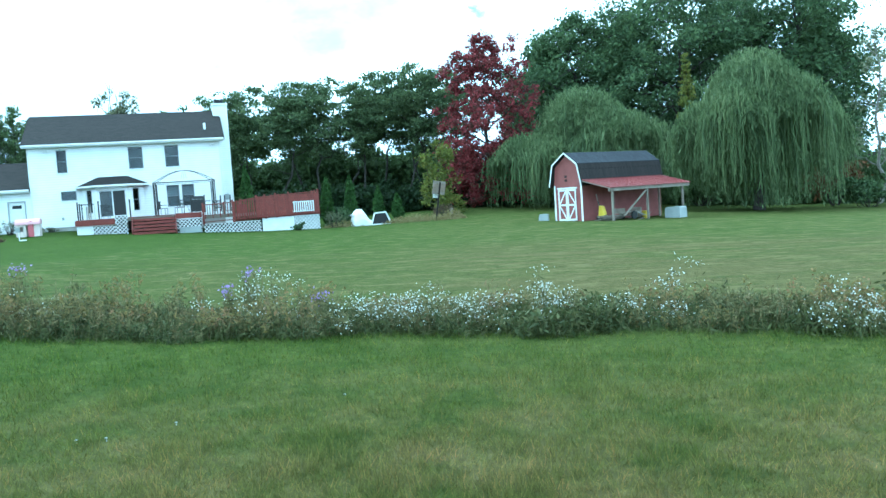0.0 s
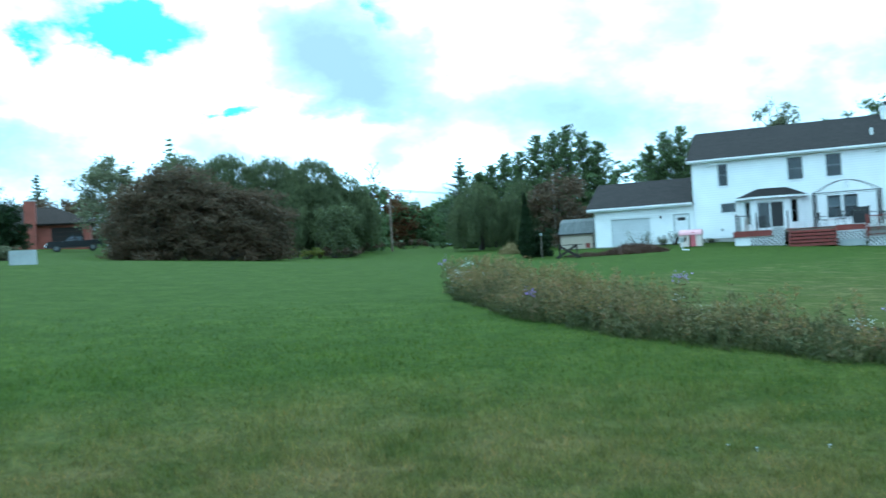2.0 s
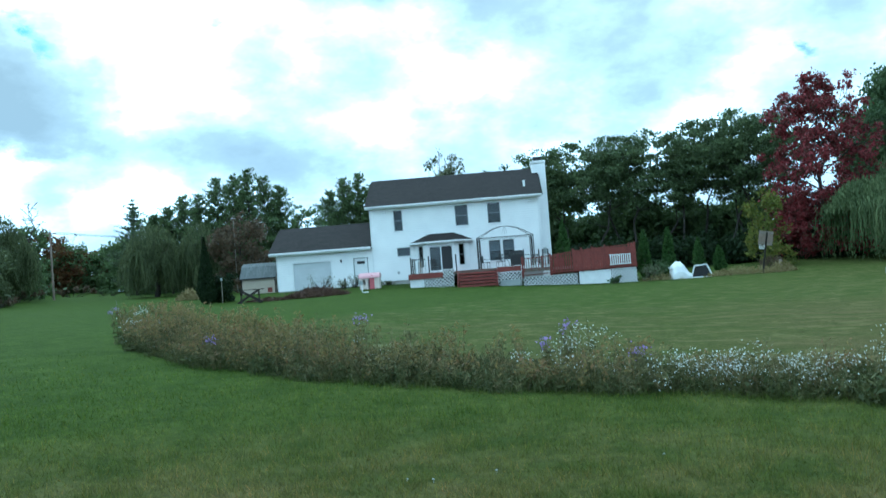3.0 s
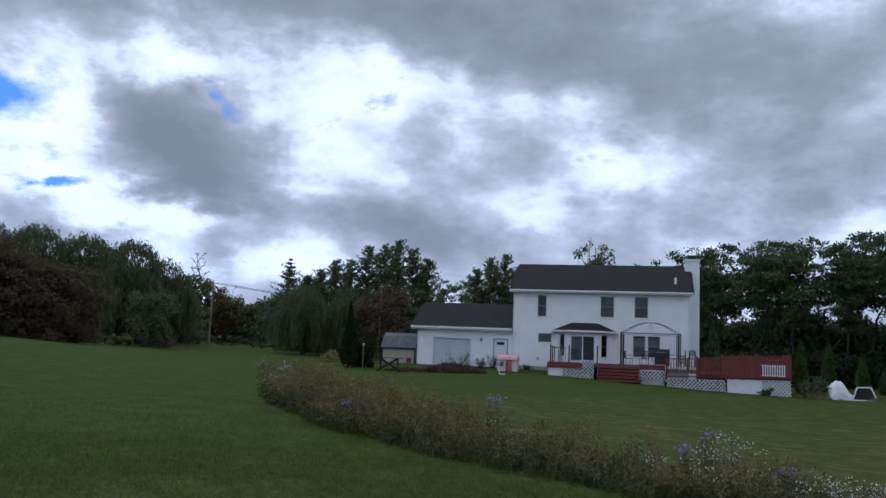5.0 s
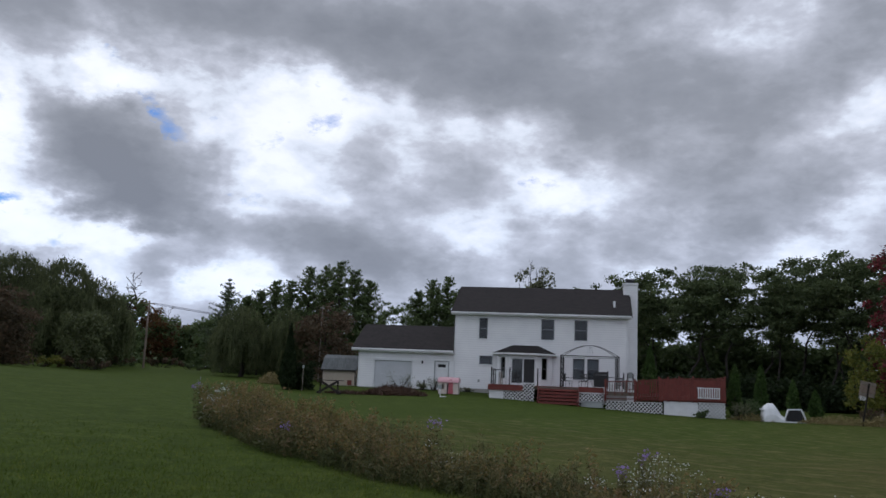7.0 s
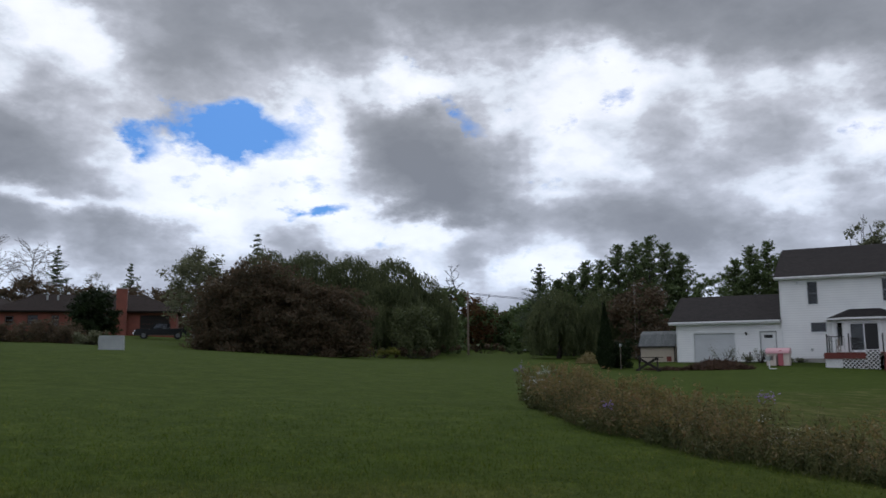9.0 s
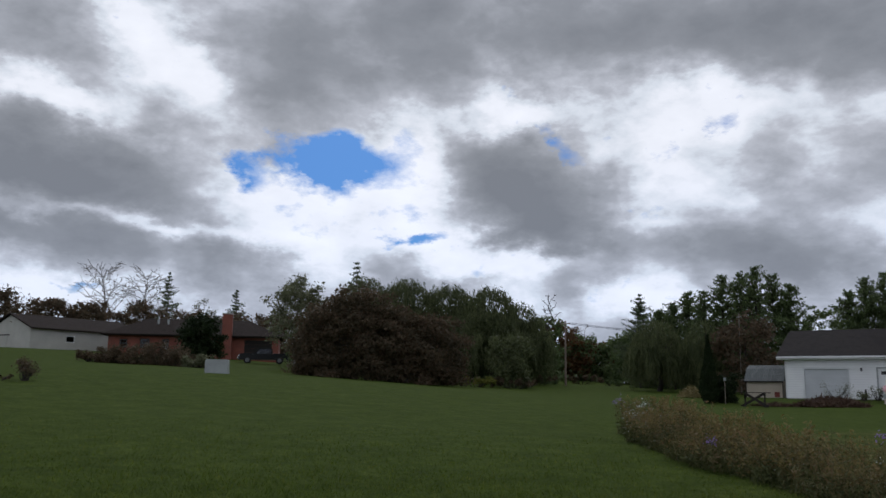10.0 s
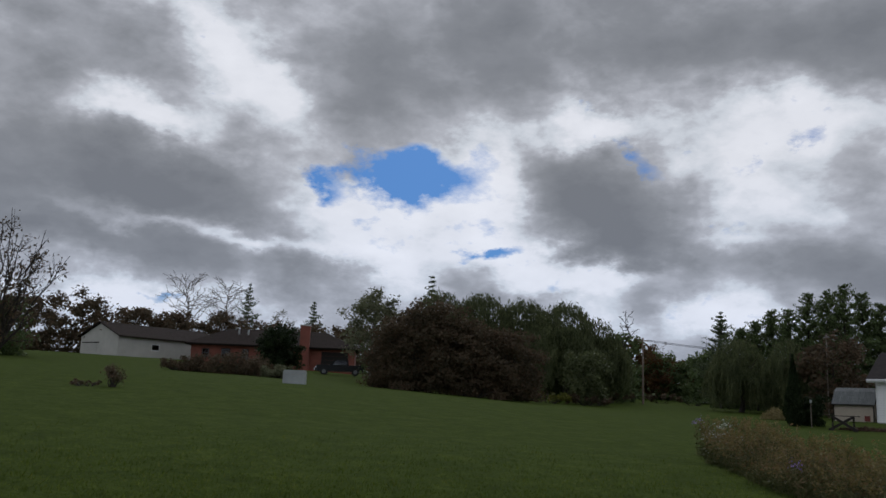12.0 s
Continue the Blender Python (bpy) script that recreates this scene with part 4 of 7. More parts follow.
def tree(name, m, label, h, width, seed, leafmat=LEAF_GREEN, bark=BARK, first=0.25, trunk_r=None, limbs=14, subs=3, per=60, clump=0.9, leaf=0.16,
         flat=0.7, top_bias=0.5, spread=0.5, category="tree", group="", lean=0.1, skirt=0.0, shell=0.45, fill=0, shape=0.8, low=0.2, rmin=0.0, seg=6):
    rng = np.random.RandomState(seed)
    ob = thing(name, m, label, category, group)
    lines, ends = branchy(rng, h, width, first, trunk_r or h * 0.022, limbs, subs, lean, top_bias, spread, rmin=rmin)
    part_np("trunk", *tubes(lines, seg), bark, ob, smooth=True)
    if per:
        rad = clump * rng.uniform(0.6, 1.35, len(ends))
        if fill:
            f = rng.uniform(0, 1, fill)
            a = rng.uniform(0, 2 * math.pi, fill)
            pr = np.sin(np.pi * np.clip(f, 0.02, 0.98) ** shape) ** 0.6 * width / 2 * (1 + 0.22 * np.sin(a * 3 + seed) * np.sin(f * 9 + seed))
            q = pr * rng.uniform(0.1, 1.0, fill) ** 0.5
            ends = np.concatenate([ends, np.stack([np.cos(a) * q, np.sin(a) * q, (low + (0.97 - low) * f) * h], 1)])
            rad = np.concatenate([rad, clump * rng.uniform(0.5, 1.2, fill)])
        if skirt:
            k = int(len(ends) * skirt)
            ex = np.stack([rng.uniform(-0.45, 0.45, k) * width, rng.uniform(-0.45, 0.45, k) * width, rng.uniform(0.03, max(first, 0.2) + 0.15, k) * h], 1)
            ends, rad = np.concatenate([ends, ex]), np.concatenate([rad, clump * rng.uniform(0.6, 1.2, k)])
        pts = clump_points(rng, ends, rad, per, flat, shell)
        pts[:, 2] = np.maximum(pts[:, 2], 0.05)
        part_np("crown", *leaf_quads(rng, pts, leaf), leafmat, ob)
    return ob


def ribbons(rng, P, w):
    """Ragged hanging ribbons, one for each row of points."""
    n, k, _ = P.shape
    d = rng.normal(size=(n, 1, 3)) * np.array([1, 1, 0.15])
    d /= np.linalg.norm(d, axis=2)[:, :, None]
    ww = w * rng.uniform(0.35, 1.0, (n, k, 1)) * np.linspace(1.0, 0.35, k)[None, :, None]
    V = np.stack([P - d * ww, P + d * ww], 2).reshape(-1, 3)
    a, b = np.meshgrid(np.arange(n) * k * 2, np.arange(k - 1) * 2, indexing="ij")
    q = (a + b).ravel()
    return V, np.stack([q, q + 1, q + 3, q + 2], 1)


def willow(name, m, label, h, width, seed, leafmat=LEAF_WILLOW, strands=700, leaf=0.17, floor=0.04, group=""):
    """Boughs that arch over and let curtains of leafy strands fall."""
    rng = np.random.RandomState(seed)
    ob = thing(name, m, label, "tree", group)
    lines = [(limb(rng, (0, 0, -0.3), (0.2, 0.1, h * 0.5), 5, 0.02), np.linspace(h * 0.04, h * 0.022, 5))]
    P, tops = [], []
    k = 7
    t = np.linspace(0, 1, k)
    # dome: centre, radius, foot, rise
    domes = [(0.0, 0.0, width * 0.27, h * 0.52, h * 0.46)]
    for i in range(11):
        a = i * 2.39996 + seed
        r = width * rng.uniform(0.17, 0.36)
        domes.append((math.cos(a) * r, math.sin(a) * r, width * rng.uniform(0.15, 0.23), h * rng.uniform(0.26, 0.56) * (1.12 - 0.9 * r / width), h * rng.uniform(0.24, 0.36)))
    for i in range(max(14, strands // 17)):
        cx, cy, rd, z0, rise = domes[i % 12]
        a0, q = rng.uniform(0, 2 * math.pi), rng.uniform(0.02, 1.0) ** 0.5
        out = np.array([math.cos(a0), math.sin(a0), 0.0])
        crest = np.array([cx + out[0] * q * rd, cy + out[1] * q * rd, min(h, z0 + rise * math.sqrt(max(0.0, 1 - 0.9 * q * q)) * rng.uniform(0.82, 0.97))])
        if i % 3 == 0:
            lines.append((limb(rng, (0.1, 0.05, h * rng.uniform(0.2, 0.45)), crest - np.array([0, 0, 0.3]), 6, 0.03, 0.06), np.linspace(h * 0.012, 0.02, 6)))
        reach = rd * rng.uniform(0.25, 0.6)
        cut = rng.uniform(0.25, 1.0) ** 0.45 * (0.5 + 0.6 * q)
        for _ in range(26):
            f = rng.uniform(-0.5, 1.0)
            top = crest + out * reach * f + np.array([-out[1], out[0], 0]) * rng.normal() * width * 0.03
            top[2] += -0.07 * h * max(f, 0) ** 2 - 0.04 * h * min(f, 0) ** 2 + rng.normal() * 0.08
            L = min((top[2] - floor * h) * min(1.0, cut * rng.uniform(0.6, 1.15)), top[2] - 0.05)
            sway = rng.normal(size=2) * 0.24
            drift = width * 0.035 * (0.3 + q) * np.sqrt(t)
            P.append(np.stack([top[0] + out[0] * drift + sway[0] * t, top[1] + out[1] * drift + sway[1] * t, top[2] + 0.1 * np.sin(t * 3.1) - L * t ** 1.15], 1))
            tops.append(P[-1][rng.randint(0, k, 7)])
    P = np.array(P) + rng.normal(size=(len(P), k, 3)) * 0.05
    part_np("trunk", *tubes(lines), BARK, ob, smooth=True)
    for cx, cy, rd, z0, rise in domes:
        n = int(26 * strands / 1000 * rd * rd * 12)
        a, q = rng.uniform(0, 2 * math.pi, n), rng.uniform(0.0, 1.0, n) ** 0.5
        b = rng.uniform(0.80, 1.0, n) * (1 + 0.06 * np.sin(a * 5 + cx))
        tops.append(np.stack([cx + np.cos(a) * q * rd * 1.12 * b, cy + np.sin(a) * q * rd * 1.12 * b, np.minimum(h, z0 + rise * np.sqrt(1 - 0.95 * q * q) * b)], 1))
    V1, F1_ = ribbons(rng, P, leaf * 0.27)
    c = np.concatenate(tops)
    c += rng.normal(size=c.shape) * 0.13
    V2_, F2_ = leaf_quads(rng, c, leaf * 0.75, 0.24, np.array([0, 0, -1.0]))
    part_np("crown", np.concatenate([V1, V2_]), np.concatenate([F1_, F2_ + len(V1)]), leafmat, ob, "long drooping leafy strands")
    return ob


def vase_tree(name, m, label, h, width, seed, leafmat, bark=BARK, stems_n=11, twigs=13, leaves=9, leaf=0.12, category="tree"):
    """Many upright stems from one foot, fine rising twigs, thin leaf."""
    rng = np.random.RandomState(seed)
    ob = thing(name, m, label, category)
    lines, ends = [], []
    for i in range(stems_n):
        a = i * 2.4 + rng.uniform(-0.3, 0.3)
        r = width / 2 * rng.uniform(0.15, 0.95)
        p1 = np.array([math.cos(a) * r, math.sin(a) * r, h * (1 - 0.42 * (2 * r / width) ** 1.6) * rng.uniform(0.84, 1.0)])
        lb = limb(rng, (math.cos(a) * 0.25, math.sin(a) * 0.25, -0.2), p1, 8, 0.018, -0.03)
        lines.append((lb, np.linspace(0.11, 0.022, 8)))
        for _ in range(twigs):
            g = rng.uniform(0.25, 0.98)
            q0 = lb[int(g * 7)]
            d = np.array([math.cos(a), math.sin(a), 0]) * 0.5 + rng.normal(size=3) * np.array([0.5, 0.5, 0.25]) + np.array([0, 0, 0.75])
            q1 = q0 + d / np.linalg.norm(d) * h * rng.uniform(0.07, 0.2) * (1.25 - g * 0.6)
            lines.append((limb(rng, q0, q1, 4, 0.05), np.linspace(0.032, 0.014, 4)))
            ends.append((q1, g))
            q2 = q1 + (rng.normal(size=3) * 0.4 + np.array([0, 0, 0.5])) * h * 0.05
            lines.append((limb(rng, (q0 + q1) / 2, q2, 3, 0.05), np.linspace(0.02, 0.012, 3)))
    part_np("trunk", *tubes(lines, 4), bark, ob, smooth=True)
    e = np.array([q for q, g in ends])
    cnt = np.array([max(1, int(leaves * (1.5 - g * 1.1) * rng.uniform(0.2, 1.8))) for q, g in ends])
    pts = np.repeat(e, cnt, 0) + rng.normal(size=(cnt.sum(), 3)) * 0.30
    low = np.stack([rng.normal(size=900) * width * 0.2, rng.normal(size=900) * width * 0.2, rng.uniform(0.05, 0.42, 900) * h], 1)
    part_np("crown", *leaf_quads(rng, np.concatenate([pts, low]), leaf), leafmat, ob)
    return ob


def spruce(name, m, label, h, width, seed, leafmat=LEAF_SPRUCE, tiers=22, leaf=0.11, rag=0.3, first=0.08, group="", power=0.8, rise=(-0.1, 0.6), step=0.024):
    rng = np.random.RandomState(seed)
    ob = thing(name, m, label, "tree", group)
    tr = limb(rng, (0, 0, -0.2), (0, 0, h * 0.97), 7, 0.006)
    lines, C_ = [(tr, np.linspace(h * 0.018, 0.02, 7))], []
    for i in range(tiers):
        f = first + (0.985 - first) * i / (tiers - 1)
        ln0 = width / 2 * (1 - f) ** power + 0.12
        for j in range(8):
            a = rng.uniform(0, 2 * math.pi)
            ln = ln0 * rng.uniform(1 - rag, 1 + rag * 0.6)
            p0 = np.array([0, 0, h * f])
            p1 = p0 + np.array([math.cos(a) * ln, math.sin(a) * ln, ln * rng.uniform(*rise)])
            lb = limb(rng, p0, p1, 4, 0.03, -0.05)
            lines.append((lb, np.linspace(0.035, 0.01, 4)))
            n = max(7, int(ln / step))
            t = rng.uniform(0.12, 1.05, n)[:, None]
            q = p0 + (p1 - p0) * t
            q += rng.normal(size=q.shape) * np.array([0.14, 0.14, 0.10]) * (0.5 + ln * 0.22)
            C_.append(q)
    part_np("trunk", *tubes(lines, 3), BARK, ob, smooth=True)
    part_np("crown", *leaf_quads(rng, np.concatenate(C_), leaf, 0.4, np.array([0, 0, 0.3])), leafmat, ob)
    return ob


def columnar(name, m, label, h, width, seed, leafmat=LEAF_CEDAR, n=2600, leaf=0.09, group="", power=1.8, waist=0.75):
    rng = np.random.RandomState(seed)
    ob = thing(name, m, label, "tree", group)
    part_np("trunk", *tubes([(limb(rng, (0, 0, -0.1), (0, 0, h * 0.9), 5, 0.004), np.linspace(0.06, 0.015, 5))]), BARK, ob)
    f = rng.uniform(0, 1, n)
    prof = np.clip(np.minimum((f + 0.03) / 0.2, 1.0), 0, 1) ** 0.5 * (1 - f ** power) ** waist
    a = rng.uniform(0, 2 * math.pi, n)
    r = width / 2 * prof * rng.uniform(0.55, 1.08, n) * (1 + 0.12 * np.sin(a * 3 + f * 9))
    c = np.stack([np.cos(a) * r, np.sin(a) * r, f * h * 0.97 + 0.05], 1)
    part_np("crown", *leaf_quads(rng, c, leaf, 0.45, np.array([0, 0, 0.8])), leafmat, ob)
    return ob


def shrub(name, m, label, h, width, seed, leafmat=LEAF_GREEN, n=900, leaf=0.1, deep=None, group="", category="shrub", low=0.35):
    rng = np.random.RandomState(seed)
    ob = thing(name, m, label, category, group)
    k = 14 if low > 0.2 else 26
    ends = np.stack([rng.uniform(-0.42, 0.42, k) * width, rng.uniform(-0.42, 0.42, k) * (deep or width), rng.uniform(low, 0.9, k) * h], 1)
    lines = [(limb(rng, (e[0] * 0.15, e[1] * 0.15, -0.1), e, 4, 0.05), np.linspace(0.03, 0.008, 4)) for e in ends]
    part_np("stems", *tubes(lines, 5), BARK, ob)
    pts = clump_points(rng, ends, np.full(k, 0.28 * min(h, width)) * rng.uniform(0.7, 1.3, k), n // k, 0.9)
    pts[:, 2] = np.clip(pts[:, 2], 0.02, h * 1.05)
    part_np("leaves", *leaf_quads(rng, pts, leaf), leafmat, ob)
    return ob


def bare_tree(name, m, label, h, width, seed, limbs=16, subs=6, bark=PALEBARK, per=0, leafmat=LEAF_GREY, group="", first=0.25):
    return tree(name, m, label, h, width, seed, leafmat, bark, first, h * 0.016, limbs, subs, per, 0.5, 0.10, 0.8, 0.6, -0.9, group=group, lean=0.1, rmin=0.032, seg=4)


# row of locusts behind the deck
for i, (a, d, h, w) in enumerate([(17.6, 86, 11.4, 6), (16.2, 82, 11.8, 5.5), (14.9, 84, 12.6, 6), (13.4, 80, 11.9, 5.5), (12.2, 85, 13.2, 6), (10.8, 81, 12.4, 5.5), (9.6, 84, 13.3, 6),
                                  (8.2, 80, 12.3, 5.5), (7.0, 84, 13.8, 6), (5.7, 81, 13.2, 5.5), (4.5, 85, 14.4, 6), (3.3, 82, 13.4, 5.5), (2.1, 86, 14.0, 6)]):
    tree("locust_tree", on_ground(a, d, i * 70), "tall locust with bare trunks and flat green crown", h, w, 100 + i, LEAF_LOCUST, BARK, 0.36, 0.14, 15, 4, 60, 0.80, 0.125, 0.40, 0.9, 0.25, group="row of locusts", fill=58, shape=0.85, low=0.52, lean=0.5)
# dense hedge below them
for i, (a, d, h, w) in enumerate([(17.2, 92, 6.8, 5), (15.6, 91, 5.6, 5), (13.6, 93, 5.0, 6), (12.0, 91, 6.8, 5), (10.4, 90, 7.2, 4.5), (8.8, 92, 5.4, 5), (7.4, 91, 6.4, 5), (5.8, 92, 5.4, 5), (4.2, 91, 6.8, 5), (2.6, 90, 5.6, 6)]):
    tree("hedge_tree", on_ground(a, d, i * 50), "low dark dense hedgerow tree", h, w, 130 + i, LEAF_DARK, BARK, 0.08, 0.10, 14, 3, 44, 1.1, 0.24, 0.8, 0.2, 0.6, group="hedgerow", skirt=0.7, fill=34, low=0.05)
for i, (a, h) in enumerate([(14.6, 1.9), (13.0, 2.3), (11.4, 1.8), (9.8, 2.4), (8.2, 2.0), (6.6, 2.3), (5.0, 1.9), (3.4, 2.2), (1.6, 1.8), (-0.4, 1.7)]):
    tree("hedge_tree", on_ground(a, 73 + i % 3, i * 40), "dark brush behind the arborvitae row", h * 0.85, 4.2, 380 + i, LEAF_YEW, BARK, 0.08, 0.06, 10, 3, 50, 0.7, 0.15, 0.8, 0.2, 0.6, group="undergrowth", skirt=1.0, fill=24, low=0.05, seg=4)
tree("maple_tree", on_ground(-0.4, 72, 10), "tall maple in deep red autumn leaf", 14.6, 8.4, 150, LEAF_RED, BARK, 0.08, 0.24, 34, 5, 62, 0.55, 0.125, 0.8, -0.2, 0.0, lean=0.05, fill=160, shape=0.55, low=0.02, skirt=0.6)
tree("young_tree", on_ground(3.0, 66, 10), "young yellow-green tree beside the maple", 5.8, 3.2, 151, LEAF_YELLOW, BARK, 0.1, 0.07, 14, 3, 40, 0.5, 0.12, 0.9, 0.1, 0.3, skirt=0.2)
for i, (a, d, h, w) in enumerate([(-6.5, 92, 20.0, 13), (-13.0, 90, 23.0, 16), (-19.6, 93, 23.0, 15), (-9.8, 97, 21.0, 12), (-4.0, 98, 16.5, 9), (-16.2, 99, 22.5, 14), (-21.4, 98, 20.0, 9)]):
    tree("oak_tree", on_ground(a, d, i * 40), "very tall broad dark green tree", h, w, 160 + i, LEAF_GREEN, BARK, 0.22, 0.42, 24, 5, 78, 1.35, 0.18, 0.7, 0.4, 0.5, group="tall trees behind the barn", skirt=0.25, fill=190, low=0.10)
willow("willow_tree", on_ground(-6.7, 68), "broad weeping willow with hanging green strands", 9.4, 12.6, 170, strands=2500, leaf=0.21, group="weeping willows")
willow("willow_tree", on_ground(-17.4, 63), "broad weeping willow with hanging green strands", 11.2, 11.6, 171, strands=2700, leaf=0.21, group="weeping willows")
for i, (a, d, h, w) in enumerate([(-2.6, 80, 3.4, 6), (-5.4, 78, 2.8, 6), (-9.4, 79, 3.4, 7), (-12.6, 76, 3.6, 6), (-15.6, 74, 2.8, 6), (-19.0, 76, 3.0, 7), (-22.2, 75, 4.2, 5), (-24.8, 76, 3.2, 5)]):
    tree("hedge_tree", on_ground(a, d, i * 40), "dark undergrowth at the foot of the tall trees", h, w, 360 + i, LEAF_DARK, BARK, 0.08, 0.10, 10, 3, 60, 1.0, 0.20, 0.8, 0.2, 0.6, group="undergrowth", skirt=1.0, fill=30, low=0.05, seg=4)
spruce("cypress_tree", on_ground(-13.4, 78), "slender yellow-green conifer between willows", 13.0, 2.6, 172, LEAF_YELLOW, 26, 0.17)
tree("poplar_tree", on_ground(-24.2, 72, 0), "thin half-bare poplar with upright limbs", 15.5, 3.6, 173, LEAF_GREY, PALEBARK, 0.2, 0.15, 22, 3, 16, 0.5, 0.13, 1.0, 0.2, 0.0)
for i, (a, h, w) in enumerate([(15.8, 4.6, 1.3), (10.6, 3.6, 1.1), (9.05, 3.6, 1.05), (7.2, 2.6, 0.95), (5.95, 1.95, 0.95)]):
    columnar("arborvitae", on_ground(a, 64), "narrow green arborvitae on the lawn", h, w, 180 + i, group="row of arborvitae")

# behind and beside the garage
vase_tree("thin_tree", on_ground(23.7, 102), "thin sparse upright tree above the roof", 16.2, 4.4, 200, LEAF_GREY, stems_n=9, twigs=16, leaves=70, leaf=0.17)
for i, (a, d, h, w) in enumerate([(20.5, 104, 12.6, 9), (17.5, 100, 12.2, 8)]):
    tree("far_tree", on_ground(a, d), "green tree behind the house", h, w, 210 + i, LEAF_DARK, BARK, 0.3, 0.2, 14, 4, 70, 1.1, 0.2, 0.5)
for i, (a, d, h, w) in enumerate([(31.2, 92, 9.8, 4.6), (30.2, 93, 11.2, 4.6), (29.2, 94, 11.8, 4.4), (28.4, 95, 10.6, 4.4)]):
    spruce("pine_tree", on_ground(a, d, i * 45), "dark evergreen rising behind the garage roof", h, w, 220 + i, LEAF_DARK, 26, 0.12, 0.5, 0.1, "evergreens beside the garage", 0.55, (0.2, 1.1))
for i, (a, d, h, w) in enumerate([(38.5, 88, 11.2, 4.2), (37.4, 90, 11.6, 4.4), (36.5, 88, 12.0, 4.6), (35.5, 90, 11.4, 4.6), (34.5, 89, 10.2, 4.6), (39.6, 88, 9.6, 4.0), (40.6, 91, 9.8, 4.2), (41.6, 92, 8.8, 4.0), (42.4, 92, 8.0, 4.4)]):
    spruce("pine_tree", on_ground(a, d, i * 45), "tall feathery dark green evergreen", h, w, 230 + i, LEAF_DARK, 26, 0.12, 0.5, 0.05, "evergreens beside the garage", 0.5, (0.2, 1.1))
tree("spreading_tree", on_ground(33.4, 86), "low spreading dark conifer limb", 8.2, 6, 236, LEAF_DARK, BARK, 0.3, 0.12, 14, 5, 46, 0.5, 0.12, 0.5)
spruce("spruce_tree", on_ground(43.7, 96), "pointed dark spruce beyond the willows", 10.2, 6.0, 240, tiers=22, rag=0.5, power=0.75, rise=(0.1, 0.5))
willow("willow_tree", on_ground(42.6, 80), "dark weeping willow at the lawn's edge", 6.6, 7.2, 241, LEAF_WILLOWSHADED, 1050, 0.17)
willow("willow_tree", on_ground(39.8, 78), "dark weeping willow at the lawn's edge", 6.4, 5.6, 242, LEAF_WILLOWSHADED, 900, 0.17)
tree("brown_tree", on_ground(37.2, 76), "bronze-leaved small tree beside the shed", 6.6, 5.2, 243, LEAF_BROWN, BARK, 0.1, 0.1, 14, 3, 70, 0.8, 0.15, 0.8, skirt=0.3)
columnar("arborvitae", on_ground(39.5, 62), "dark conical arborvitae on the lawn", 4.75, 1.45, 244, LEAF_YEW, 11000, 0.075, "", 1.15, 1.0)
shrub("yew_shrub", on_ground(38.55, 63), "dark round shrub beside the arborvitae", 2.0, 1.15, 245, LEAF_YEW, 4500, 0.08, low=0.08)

# far end of the meadow
for i, (a, d, h, w, mt) in enumerate([(45.2, 125, 5.6, 7, LEAF_DARK), (46.6, 128, 5.6, 6, LEAF_RUST), (47.8, 124, 6.2, 6, LEAF_DARK), (48.8, 122, 8.2, 6, LEAF_RUST), (50.2, 118, 8.6, 6, LEAF_DARK), (44.2, 118, 7.0, 6, LEAF_DARK)]):
    tree("far_tree", on_ground(a, d), "distant autumn tree at the meadow's end", h, w, 250 + i, mt, BARK, 0.12, 0.12, 10, 2, 60, 1.0, 0.22, 0.8, group="far treeline", skirt=0.7, fill=25, low=0.05, seg=4)
bare_tree("bare_tree", on_ground(47.3, 135), "leafless tree far beyond the field", 9.5, 4.5, 258, 14, 5)
bare_tree("dead_tree", on_ground(49.6, 104), "dead snag with a few bare limbs", 12.6, 2.8, 259, 10, 3, BARK, first=0.55)
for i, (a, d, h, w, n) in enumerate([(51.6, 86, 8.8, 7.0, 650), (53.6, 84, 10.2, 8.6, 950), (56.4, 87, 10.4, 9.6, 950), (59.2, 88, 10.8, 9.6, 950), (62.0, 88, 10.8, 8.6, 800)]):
    willow("willow_tree", on_ground(a, d), "dark green weeping willow in a dense rounded mass", h * 0.93, w * 1.25, 260 + i, LEAF_WILLOWSHADED, int(n * 1.5), 0.20, group="dark willows")
tree("young_tree", on_ground(52.4, 74), "green young tree before the willow", 4.6, 4.0, 263, LEAF_WILLOWSHADED, BARK, 0.1, 0.07, 14, 3, 45, 0.6, 0.13, 0.9, skirt=0.35)
for i, (a, d, h, w) in enumerate([(57.6, 66, 5.0, 5.2), (59.6, 65, 5.9, 5.6), (61.8, 64, 6.5, 5.6), (63.6, 64, 6.2, 5.0), (65.0, 65, 4.6, 3.6)]):
    tree("hawthorn_tree", on_ground(a, d, i * 60), "dense bronze-brown thicket tree down to the ground", h, w, 270 + i, LEAF_BROWN, BARK, 0.08, 0.12, 18, 4, 90, 0.75, 0.10, 0.6, 0.2, 0.6, group="thicket", skirt=0.5, fill=50, low=0.08)
tree("ash_tree", on_ground(66.4, 84), "grey-green open tree behind the thicket", 9.4, 6.0, 280, LEAF_GREY, PALEBARK, 0.2, 0.15, 18, 5, 56, 0.7, 0.125, 0.8, fill=30)
spruce("spruce_tree", on_ground(62.6, 96), "ragged spruce tip behind the thicket", 12.2, 4.5, 281, rag=0.6)

